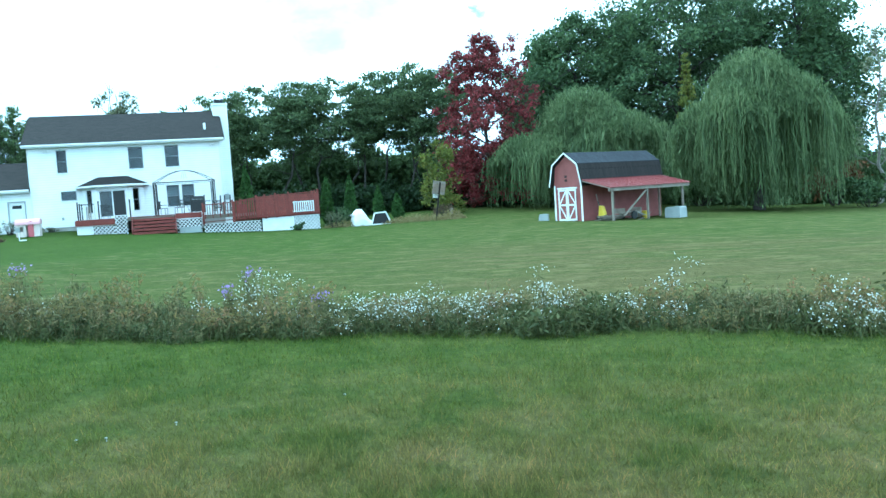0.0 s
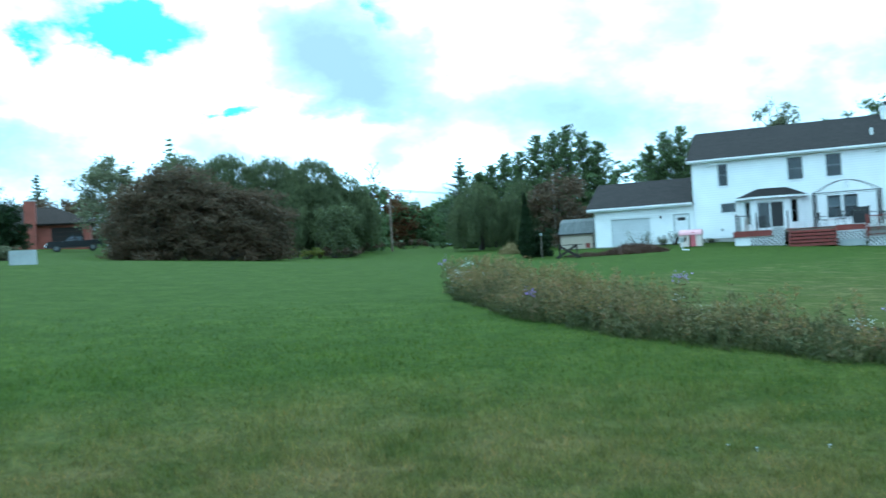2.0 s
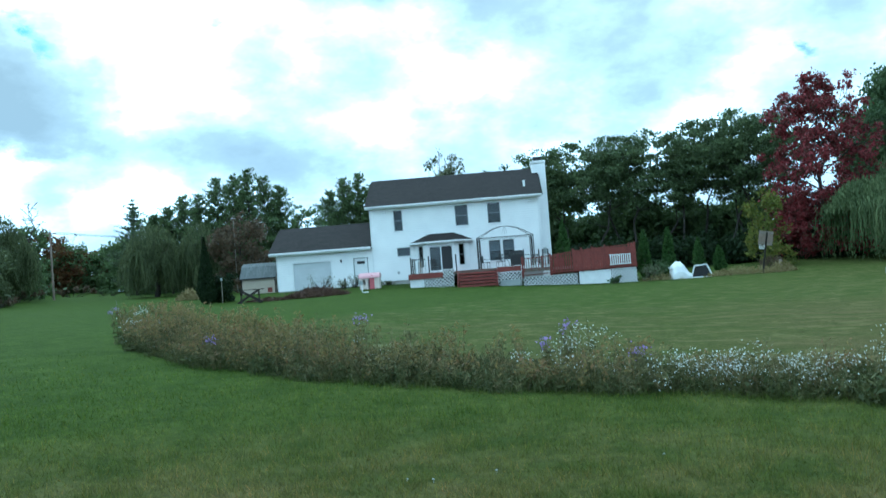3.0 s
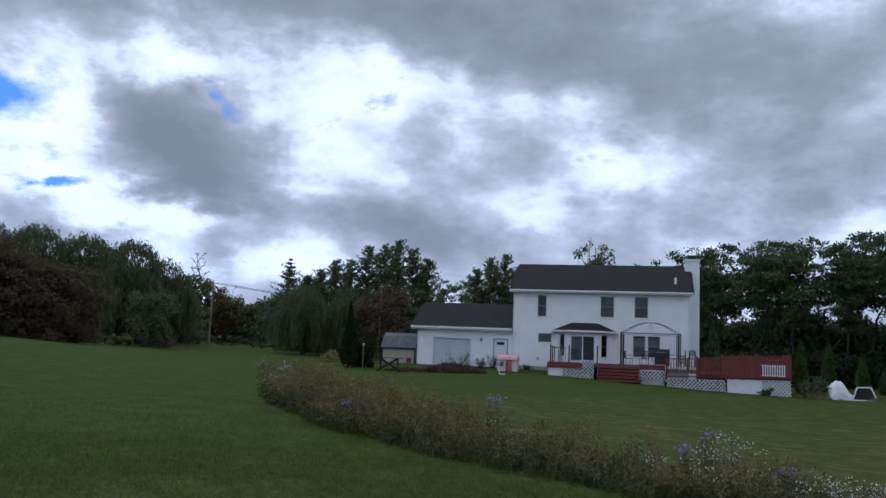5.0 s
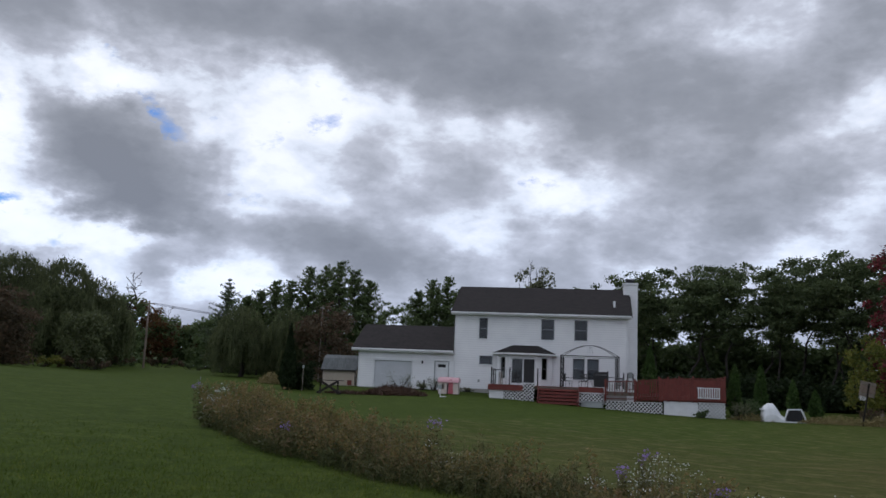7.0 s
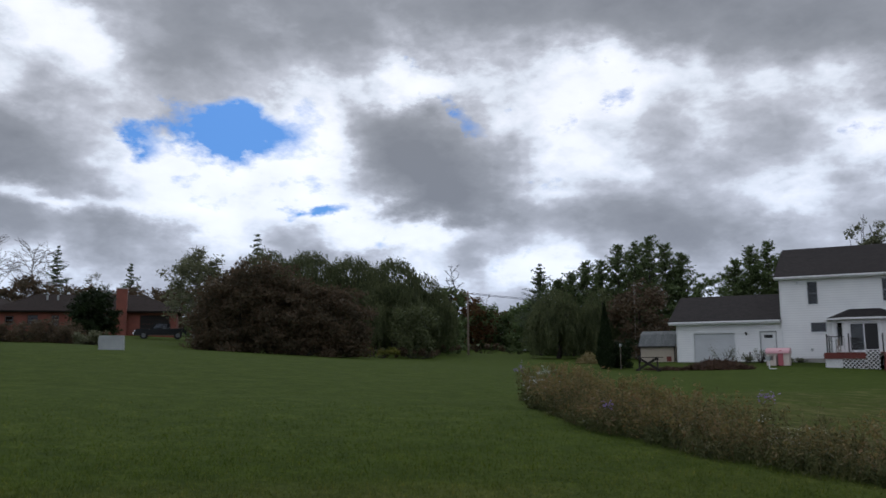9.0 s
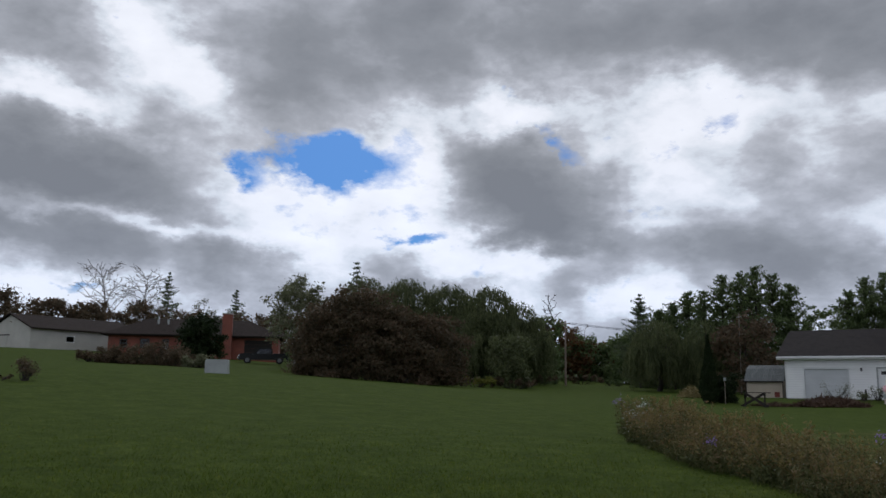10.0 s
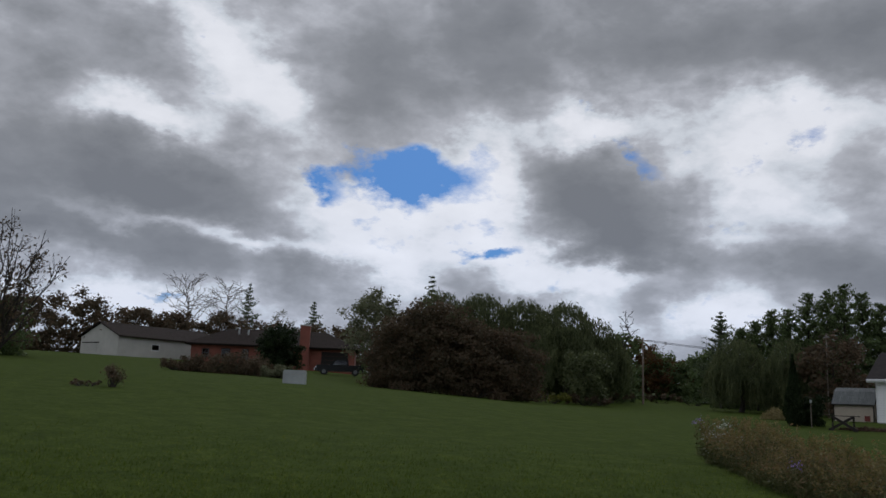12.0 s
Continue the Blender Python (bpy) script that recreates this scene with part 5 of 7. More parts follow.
# beyond the brick house
spruce("spruce_tree", on_ground(74.7, 150), "distant dark spruce behind the brick house", 14.6, 6.0, 290, rag=0.5, leaf=0.16, step=0.05)
spruce("spruce_tree", on_ground(70.4, 150), "distant dark spruce behind the brick house", 12.4, 6.0, 291, rag=0.5, leaf=0.16, step=0.05)
bare_tree("bare_tree", on_ground(78.2, 152), "leafless spreading tree behind the brick house", 17.0, 9, 292, 22, 9, PALEBARK)
bare_tree("bare_tree", on_ground(76.2, 154), "leafless spreading tree behind the brick house", 16.6, 9, 293, 22, 9, PALEBARK)
bare_tree("thin_tree", on_ground(72.4, 146), "grey half-bare tree behind the brick house", 10.2, 6, 294, 14, 5, PALEBARK, 10)
for i, (a, d, h, w) in enumerate([(91, 140, 8, 10), (87.5, 142, 8.5, 10), (84.2, 140, 8.6, 10), (81.5, 142, 8.0, 9), (79, 140, 7.4, 9), (76, 142, 8.0, 9), (73, 140, 7.4, 9), (70.5, 138, 7, 8), (67.8, 140, 8, 9), (94, 138, 9, 10)]):
    tree("far_tree", on_ground(a, d, i * 33), "distant dark hedgerow tree", h, w, 300 + i, LEAF_BROWN, BARK, 0.12, 0.15, 12, 2, 58, 1.1, 0.22, 0.8, group="far treeline", skirt=0.6, fill=44, low=0.05, seg=4)
vase_tree("ash_tree", on_ground(89.6, 78), "half-bare tree of many stems with sparse brown leaves", 12.8, 14.5, 320, LEAF_BROWN, stems_n=17, twigs=15, leaves=13)
tree("hedge_tree", on_ground(90.0, 84), "dark undergrowth below the half-bare tree", 4.5, 7, 321, LEAF_DARK, BARK, 0.08, 0.1, 12, 3, 60, 0.9, 0.18, 0.8, skirt=0.5)
for i, (a, d, h, w) in enumerate([(50.8, 96, 5, 6), (53.2, 95, 5, 6), (55.8, 96, 6, 7), (58.8, 96, 6, 7), (62, 96, 6.5, 7), (65, 94, 5, 6), (42.0, 100, 4.5, 6), (39.5, 100, 5, 7), (36.5, 100, 5, 7)]):
    tree("hedge_tree", on_ground(a, d, i * 50), "low dark growth behind the willows", h, w, 340 + i, LEAF_DARK, BARK, 0.08, 0.10, 8, 2, 30, 1.2, 0.28, 0.8, 0.2, 0.6, seg=4, group="hedgerow", skirt=0.9, fill=20, low=0.05)

# ---------------------------------------------------------------- deck and what stands on it
deck = thing("deck", HM, "red-stained wooden deck with white lattice skirts", "deck")


def boards(name, parent, x0, x1, y0, y1, z, n, mat, along="x", t=0.035, gap=0.006):
    for i in range(n):
        if along == "x":
            w = (y1 - y0) / n
            part(name, box(x0, x1, y0 + i * w + gap / 2, y0 + (i + 1) * w - gap / 2, z - t, z), mat, parent)
        else:
            w = (x1 - x0) / n
            part(name, box(x0 + i * w + gap / 2, x0 + (i + 1) * w - gap / 2, y0, y1, z - t, z), mat, parent)


def lattice(parent, x0, x1, y, z0, z1, backing=True):
    """A framed panel of crossed white laths."""
    bm = bmesh.new()
    s, w = 0.25, 0.052
    span, h = x1 - x0, z1 - z0
    for sg, yy in ((1, y), (-1, y + 0.008)):
        k = -h
        while k < span:
            a, b = max(k, 0.0), min(k + h, span)
            if b - a > 0.03:
                za, zb = z0 + (a - k), z0 + (b - k)
                if sg < 0:
                    add_bar(bm, (x1 - a, yy, za), (x1 - b, yy, zb), w, 0.006)
                else:
                    add_bar(bm, (x0 + a, yy, za), (x0 + b, yy, zb), w, 0.006)
            k += s
    add_box(bm, x0, x1, y - 0.012, y + 0.014, z1 - 0.04, z1)
    add_box(bm, x0, x1, y - 0.012, y + 0.014, z0, z0 + 0.04)
    if backing:
        # dark sheet added behind the laths in place of the shade below deck
        part("skirt_shade", box(x0 + 0.02, x1 - 0.02, y + 0.10, y + 0.12, z0, z1 - 0.05), DARKWOOD, parent, "dark sheet standing in for the shade behind the lattice")
    return part("lattice_panel", bm, LATTICE, parent, "white lattice panel")


F1 = 0.62                       # floor of the lower deck
boards("deck_board", deck, -6.64, 1.35, -4.35, -0.02, F1, 28, REDWOOD)
part("joists", box(-6.55, 1.3, -4.25, -0.1, F1 - 0.22, F1 - 0.04), GREYWOOD, deck)
part("band_board", box(-6.68, -4.22, -4.42, -4.352, 0.22, 0.58), REDWOOD, deck)
part("side_band", box(-6.70, -6.642, -4.35, -0.4, 0.22, 0.58), REDWOOD, deck)
lattice(deck, -6.62, -4.22, -4.33, ground_below(-5.5, -4.4) - 0.05, 0.22)
part("skirt_backing", box(-6.6, -5.6, -4.30, -4.28, ground_below(-5.5, -4.4) - 0.2, 0.22), TRIM, deck, "white skirting sheet")
lattice(deck, -4.22, -3.42, -4.46, ground_below(-3.8, -4.4) - 0.05, 0.80)
for i in range(5):
    part("step_tread", box(-3.10, -0.38, -4.40 - 0.28 * (4 - i) - 0.3, -4.40 - 0.28 * (4 - i), -0.42 + i * 0.22 - 0.04, -0.42 + i * 0.22, 0.006), REDWOOD, deck)
    part("step_riser", box(-3.06, -0.42, -4.70 - 0.28 * (4 - i), -4.67 - 0.28 * (4 - i), -0.42 + i * 0.22 - 0.15, -0.42 + i * 0.22 - 0.042), REDWOOD, deck)
for x in (-3.15, -0.38):
    part("stringer", prism([(-5.8, -0.85), (-4.36, -0.85), (-4.36, 0.60), (-4.6, 0.60), (-5.8, -0.40)], 0, 0.045), REDWOOD, deck).matrix_local = Matrix.Translation((x, 0, 0)) @ Matrix.Rotation(radians(90), 4, "Z") @ Matrix.Diagonal((1, -1, 1, 1))
part("band_board", box(-0.33, 1.36, -4.42, -4.352, 0.30, 0.66), REDWOOD, deck)
lattice(deck, -0.33, 1.36, -4.40, ground_below(0.5, -4.4) - 0.05, 0.30)
box_step = thing("storage_box", at_house(0.55, -4.85, ground_below(0.55, -4.85)), "low grey plastic box against the deck skirt", "storage box")
part("box_body", box(-0.72, 0.72, -0.3, 0.3, 0, 0.36, 0.03), GREYMETAL, box_step)
part("box_lid", box(-0.75, 0.75, -0.33, 0.33, 0.362, 0.43, 0.02), GREYMETAL, box_step)
for u in (-6.47, -5.18, -3.22, 1.62):
    bm = box(u - 0.045, u + 0.045, -4.30, -4.21, F1, 1.82, 0.008)
    part("black_post", bm, BLACK, deck, "slim black post")
for u, v in ((-6.47, -3.0), (-6.47, -1.6), (3.05, -2.6), (3.45, -2.2), (2.75, -3.0)):
    part("black_post", box(u - 0.045, u + 0.045, v - 0.045, v + 0.045, F1, 1.74, 0.008), BLACK, deck)
part("hand_rail", box(-6.43, -5.45, -4.29, -4.22, 1.60, 1.66), BLACK, deck)
for k in range(4):
    part("baluster", box(-6.2 + k * 0.25, -6.17 + k * 0.25, -4.27, -4.24, F1, 1.598), GREYMETAL, deck)
for k in range(3):
    part("picket", box(-6.1 + k * 0.12, -6.02 + k * 0.12, -2.9, -2.88, F1, 1.50), GREYWOOD, deck)

# raised deck round the former pool
upper = thing("pool_deck", HM, "raised red deck with board railing and pale skirts", "deck")
F2 = 0.42
ZU = [(1.42, -0.22, 1.10), (3.4, -0.20, 1.18), (5.0, -0.12, 1.38), (7.2, -0.08, 1.50), (9.35, -0.04, 1.56)]
ux = [p[0] for p in ZU]


def ub(x):
    return float(np.interp(x, ux, [p[1] for p in ZU])), float(np.interp(x, ux, [p[2] for p in ZU]))


boards("deck_board", upper, 1.42, 9.3, -4.88, -1.5, F2, 22, REDWOOD)
part("joists", box(1.5, 9.2, -4.8, -1.6, F2 - 0.24, F2 - 0.04), GREYWOOD, upper)
for u in (1.45, 3.42, 5.02, 5.62, 6.35, 7.25, 9.3):
    lo_, hi_ = ub(u)
    part("rail_post", box(u - 0.06, u + 0.06, -5.02, -4.90, lo_, hi_ + 0.16, 0.012), REDWOOD, upper)
bm = bmesh.new()
add_bar(bm, (3.0, -1.6, 1.18), (6.9, -1.6, 1.42), 0.05, 0.10)
add_bar(bm, (3.0, -1.6, 0.62), (6.9, -1.6, 0.70), 0.04, 0.09)
part("back_rail", bm, REDWOOD, upper)
for u, v in ((9.3, -3.6), (9.3, -2.2), (3.0, -1.6), (4.2, -1.6), (5.4, -1.6), (6.4, -1.6), (6.9, -1.6)):
    part("rail_post", box(u - 0.06, u + 0.06, v - 0.06, v + 0.06, F2, ub(u)[1] + 0.12, 0.012), REDWOOD, upper)
for a, b in ((1.51, 3.36), (3.48, 4.96), (5.08, 7.19), (7.31, 9.24)):
    lo_, hi_ = ub((a + b) / 2)
    bm = bmesh.new()
    add_bar(bm, (a, -4.96, ub(a)[1]), (b, -4.96, ub(b)[1]), 0.06, 0.12)
    part("top_rail", bm, REDWOOD, upper)
    n = max(3, int((b - a) / 0.16))
    for i in range(n):
        x0 = a + (b - a) * i / n
        l0, h0 = ub(x0)
        if a < 2:
            part("baluster", box(x0 + 0.03, x0 + 0.085, -4.985, -4.945, l0 + 0.38, h0 - 0.03), GREYWOOD if i % 3 else REDWOOD, upper)
        elif a > 7:
            part("railing_board", box(x0 + 0.004, x0 + 0.155, -4.985, -4.955, l0 + 0.02, min(h0, 1.5) - 0.04), REDWOOD, upper)
        else:
            part("railing_board", box(x0 + 0.004, x0 + (b - a) / n * (0.66 if a < 5 else 0.97), -4.985, -4.955, l0 + 0.02, h0 - 0.04), REDWOOD, upper)
bm = bmesh.new()
for a, b in ((1.42, 5.0), (5.0, 9.35)):
    add_bar(bm, (a, -5.0, ub(a)[0] + 0.16), (b, -5.0, ub(b)[0] + 0.16), 0.05, 0.34)
part("band_board", bm, REDWOOD, upper)
part("side_band", box(9.36, 9.40, -4.9, -1.5, -0.05, 0.30), REDWOOD, upper)
for v in np.arange(-4.8, -1.6, 0.16):
    part("railing_board", box(9.315, 9.345, v, v + 0.15, 0.3, 1.5), REDWOOD, upper)
gate = new("white_gate")
gate.parent = upper
bm = bmesh.new()
for z in (0.24, 0.88):
    add_box(bm, 7.50, 8.98, -5.03, -4.99, z, z + 0.05)
part("gate_rail", bm, TRIM, gate)
for i in range(10):
    part("gate_slat", box(7.56 + i * 0.148, 7.63 + i * 0.148, -5.06, -5.032, 0.20, 0.95), TRIM, gate)
lattice(upper, 1.45, 5.25, -4.98, -1.25, -0.18)
part("skirt_frame", box(5.27, 5.33, -5.02, -4.94, -1.35, -0.12), BLACK, upper)
part("skirt_sheet", box(5.35, 7.55, -4.99, -4.95, -1.55, -0.06), TRIM, upper, "plain white skirting sheet")
lattice(upper, 7.55, 9.35, -4.98, -1.6, -0.04)
part("skirt_backing", box(7.6, 9.3, -4.93, -4.92, -1.6, -0.06), GREYMETAL, upper)

# canopy frame on the deck
gz_ = thing("gazebo_frame", at_house(0.4, -2.35, F1), "bare black metal canopy frame on the deck", "gazebo")
for x in (-2.05, 2.0):
    for y in (-1.4, 1.25):
        bm = bmesh.new()
        for dx_, dy_ in ((0, 0), (0.16 if x < 0 else -0.16, 0)):
            add_rod(bm, (x + dx_, y + dy_, 0), (x + dx_, y + dy_, 2.18), 0.034)
        part("post", bm, BLACK, gz_)
bm = bmesh.new()
for y in (-1.4, 1.25):
    add_rod(bm, (-2.1, y, 2.2), (2.05, y, 2.2), 0.03)
for x in (-2.05, 2.0):
    add_rod(bm, (x, -1.4, 2.2), (x, 1.25, 2.2), 0.03)
part("eave_frame", bm, BLACK, gz_)
part("valance", box(-1.95, 1.9, -1.40, -1.385, 2.10, 2.17), TRIM, gz_, "strip of white canopy hem")
for sx in (-2.05, 2.0):
    for sy in (-1.4, 1.25):
        bm = bmesh.new()
        prev = None
        for k in range(9):
            t = k / 8
            p = (sx * (1 - t), sy * (1 - t) - 0.05 * t, 2.2 + 0.82 * math.sin(t * math.pi / 2))
            if prev:
                add_rod(bm, prev, p, 0.022, seg=6)
            prev = p
        part("arch", bm, BLACK, gz_)
bm = bmesh.new()
for dx_ in (-0.12, 0.0, 0.12):
    add_rod(bm, (dx_ * 1.6, -0.05, 2.45), (dx_ * 0.3, -0.05, 3.02), 0.012, seg=6)
part("crown_rods", bm, GREYMETAL, gz_)


def garden_chair(m):
    ob = thing("garden_chair", m, "dark metal garden chair on the deck", "chair", "deck chairs")
    part("seat", box(-0.26, 0.26, -0.25, 0.25, 0.42, 0.46, 0.015), BLACK, ob)
    bm = bmesh.new()
    for i in range(5):
        add_box(bm, -0.24 + i * 0.11, -0.20 + i * 0.11, 0.24, 0.27, 0.46, 0.92)
    add_box(bm, -0.27, 0.27, 0.235, 0.275, 0.90, 0.96)
    part("backrest", bm, BLACK, ob)
    for x in (-0.24, 0.24):
        for y in (-0.23, 0.24):
            part("leg", add_rod(bmesh.new(), (x, y, 0), (x, y, 0.44), 0.016, seg=6), BLACK, ob)
        part("armrest", box(x - 0.03, x + 0.03, -0.25, 0.24, 0.64, 0.67), BLACK, ob)
    return ob


chair = garden_chair(at_house(-1.15, -3.0, F1, 70))
copy_thing(chair, at_house(-0.05, -3.3, F1, 200))
copy_thing(chair, at_house(2.55, -3.5, F2, 150))
copy_thing(chair, at_house(-4.9, -2.6, F1, 20))
grill = thing("gas_grill", at_house(1.15, -3.4, F1), "black gas grill with side shelves", "grill")
part("cabinet", box(-0.48, 0.48, -0.28, 0.28, 0.08, 0.78, 0.02), BLACK, grill)
part("lid", prism([(-0.5, 0.78), (0.5, 0.78), (0.5, 1.02), (0.4, 1.14), (-0.4, 1.14), (-0.5, 1.02)], -0.28, 0.28), BLACK, grill)
for x0, x1 in ((-0.9, -0.5), (0.5, 0.9)):
    part("side_shelf", box(x0, x1, -0.25, 0.25, 0.76, 0.80, 0.01), BLACK, grill)
part("handle", add_rod(bmesh.new(), (-0.35, -0.33, 0.92), (0.35, -0.33, 0.92), 0.014), CHROME, grill)
for x in (-0.4, 0.4):
    for y in (-0.2, 0.2):
        part("foot", add_rod(bmesh.new(), (x, y, 0), (x, y, 0.08), 0.03), BLACK, grill)
dt = thing("patio_table", at_house(0.35, -3.2, F1), "small dark round patio table", "table")
bm = bmesh.new()
bmesh.ops.create_cone(bm, cap_ends=True, segments=20, radius1=0.36, radius2=0.36, depth=0.03, matrix=Matrix.Translation((0, 0, 0.70)))
part("tabletop", bm, BLACK, dt)
for k in range(3):
    a = k * 2.094
    part("leg", add_rod(bmesh.new(), (math.cos(a) * 0.28, math.sin(a) * 0.28, 0), (math.cos(a) * 0.08, math.sin(a) * 0.08, 0.69), 0.016, seg=6), BLACK, dt)
planter = thing("planter", at_house(4.1, -3.6, F2), "reddish wooden planter tub on the deck", "planter")
part("tub", prism([(-0.3, 0), (0.3, 0), (0.36, 0.55), (-0.36, 0.55)], -0.3, 0.3), REDWOOD, planter)
part("soil", box(-0.28, 0.28, -0.26, 0.26, 0.53, 0.56), DARKWOOD, planter)

# ---------------------------------------------------------------- round the garage
shed = thing("garden_shed", at_house(-19.25, 1.2, ground_below(-19.25, 1.2)), "low tan shed with grey shingle roof beside garage", "shed")
part("wall", wall_mesh(-1.35, 1.35, -0.1, 1.25, 0, 0.08, []), TAN, shed, "tan front wall")
part("wall", box(-1.35, -1.27, 0.08, 2.2, -0.1, 1.25), TAN, shed)
part("wall", box(1.27, 1.35, 0.08, 2.2, -0.1, 1.25), TAN, shed)
part("wall", box(-1.27, 1.27, 2.12, 2.2, -0.1, 1.25), TAN, shed)
for x in (-1.38, 1.31):
    part("corner_trim", box(x, x + 0.07, -0.025, -0.002, -0.1, 1.25), DARKWOOD, shed)
bm = prism([(-0.18, 1.20), (0.55, 2.15), (1.1, 2.42), (1.65, 2.15), (2.38, 1.20), (2.30, 1.16), (1.6, 2.06), (1.1, 2.32), (0.6, 2.06), (-0.10, 1.16)], -1.45, 1.45)
o = part("roof", bm, GREYROOF, shed, "grey gambrel shingle roof")
o.matrix_local = Matrix.Rotation(radians(90), 4, "Z") @ Matrix.Diagonal((1, -1, 1, 1))
part("hatch", box(0.72, 1.10, -0.02, -0.002, 0.05, 0.42), REDWOOD, shed, "small red-brown hatch")
part("fascia", box(-1.45, 1.45, -0.215, -0.185, 1.12, 1.22), DARKWOOD, shed)


def picnic(m):
    ob = thing("picnic_table", m, "dark wooden trestle table on the lawn", "table")
    for i in range(5):
        part("top_plank", box(-0.98, 0.98, -0.36 + i * 0.145, -0.222 + i * 0.145, 0.90, 0.95, 0.006), DARKWOOD, ob)
    for x in (-0.6, 0.6):
        for s in (-1, 1):
            bm = bmesh.new()
            add_bar(bm, (x, -0.5 * s, 0), (x, 0.34 * s, 0.9), 0.05, 0.1)
            part("leg", bm, DARKWOOD, ob)
    bm = bmesh.new()
    add_bar(bm, (-0.82, -0.3, 0.02), (0.62, -0.3, 0.9), 0.16, 0.1)
    add_bar(bm, (0.82, -0.41, 0.02), (-0.62, -0.41, 0.9), 0.16, 0.1)
    part("brace", bm, DARKWOOD, ob)
    return ob


picnic(at_house(-17.3, -7.7, ground_below(-17.3, -7.7), 14))

ph = thing("toy_playhouse", at_house(-9.65, -3.2, ground_below(-9.65, -3.2)), "small plastic playhouse with faded pink roof", "playhouse")
part("wall", wall_mesh(-0.72, 0.72, 0, 0.85, -0.45, -0.40, [(-0.1, 0.34, 0.0, 0.70), (-0.6, -0.28, 0.35, 0.65)]), CREAM, ph, "cream front wall")
for x in (-0.72, 0.67):
    part("wall", box(x, x + 0.05, -0.40, 0.45, 0, 0.85), CREAM, ph)
part("wall", box(-0.67, 0.67, 0.40, 0.45, 0, 0.85), CREAM, ph)
bm = prism([(-0.58, 0.80), (-0.50, 0.98), (-0.2, 1.18), (0.2, 1.18), (0.50, 0.98), (0.58, 0.80)], -0.77, 0.77)
bmesh.ops.bevel(bm, geom=list(bm.edges), offset=0.03, segments=2, affect="EDGES")
o = part("roof", bm, PINK, ph, "faded pink rounded roof")
o.matrix_local = Matrix.Rotation(radians(90), 4, "Z")
bm = prism([(0.02, 0.0), (0.36, 0.0), (0.36, 0.80), (0.30, 0.98), (0.19, 1.04), (0.08, 0.98), (0.02, 0.80)], -0.50, -0.455)
part("door_arch", bm, REDPLASTIC, ph, "red arched doorway")
wp = thing("water_post", at_house(-9.75, -6.3, ground_below(-9.75, -6.3)), "pale blue box on a bent white pipe", "post")
part("pipe", add_rod(bmesh.new(), (0, 0, -0.05), (-0.06, 0, 0.75), 0.035), WHITEPLASTIC, wp)
part("pipe_foot", add_rod(bmesh.new(), (0.0, 0, 0.03), (0.42, -0.1, 0.04), 0.035), WHITEPLASTIC, wp)
part("box_body", box(-0.22, 0.06, -0.1, 0.1, 0.55, 0.85, 0.02), GREYMETAL, wp, "pale grey-blue box")


def heap(name, m, label, w, d, h, seed, n, mat, cat, leaf=0.16):
    rng = np.random.RandomState(seed)
    ob = thing(name, m, label, cat)
    r = np.sqrt(rng.uniform(0, 1, n))
    a = rng.uniform(0, 2 * math.pi, n)
    c = np.stack([np.cos(a) * r * w / 2, np.sin(a) * r * d / 2, h * (1 - r ** 1.6) * rng.uniform(0.1, 1.0, n) + 0.03], 1)
    part_np("tangle", *leaf_quads(rng, c, leaf, 0.12), mat, ob)
    return ob


heap("brush_pile", at_house(-13.0, -6.2, ground_below(-13.0, -6.2)), "heap of cut brown brush on the lawn", 4.6, 2.0, 0.65, 400, 2600, BRUSH, "brush pile", 0.24)
heap("dirt_bed", at_house(-16.2, -6.6, ground_below(-16.2, -6.6)), "strip of dead brown stalks beside the table", 3.6, 1.0, 0.22, 401, 900, BRUSH, "garden bed", 0.16)
for i, (u, v, h, w, mt) in enumerate([(-13.6, -1.6, 1.3, 1.9, LEAF_GREY), (-11.2, -0.9, 0.95, 1.3, LEAF_GREEN), (-12.1, -1.0, 0.7, 0.9, LEAF_GREEN), (-8.7, -0.6, 0.35, 1.2, LEAF_GREEN)]):
    shrub("weed_clump", at_house(u, v, ground_below(u, v)), "tall thin weeds against the garage wall", h, w, 410 + i, LEAF_GREY, 520, 0.035, 0.6, "weeds by the garage", "weeds")
post = thing("garden_post", at_house(-12.0, -0.6, ground_below(-12, -0.6)), "short dark post among the weeds", "post")
part("stake", add_rod(bmesh.new(), (0, 0, -0.1), (0, 0, 0.75), 0.06), BLACK, post)
mast = thing("antenna_mast", on_ground(37.55, 74), "thin tall grey metal mast behind the shed", "mast")
part("pole", add_rod(bmesh.new(), (0, 0, -0.2), (0, 0, 6.6), 0.045, 0.028), GREYWOOD, mast)
part("bracket", add_rod(bmesh.new(), (-0.25, 0, 6.3), (0.25, 0, 6.3), 0.025), GREYMETAL, mast)
fl = thing("lamp_post", on_ground(38.55, 61.5), "slim grey post beside the arborvitae", "post")
part("pole", add_rod(bmesh.new(), (0, 0, -0.1), (0, 0, 1.6), 0.025), GREYWOOD, fl)
part("lamp_head", box(-0.06, 0.06, -0.06, 0.06, 1.6, 1.8, 0.02), GREYMETAL, fl)

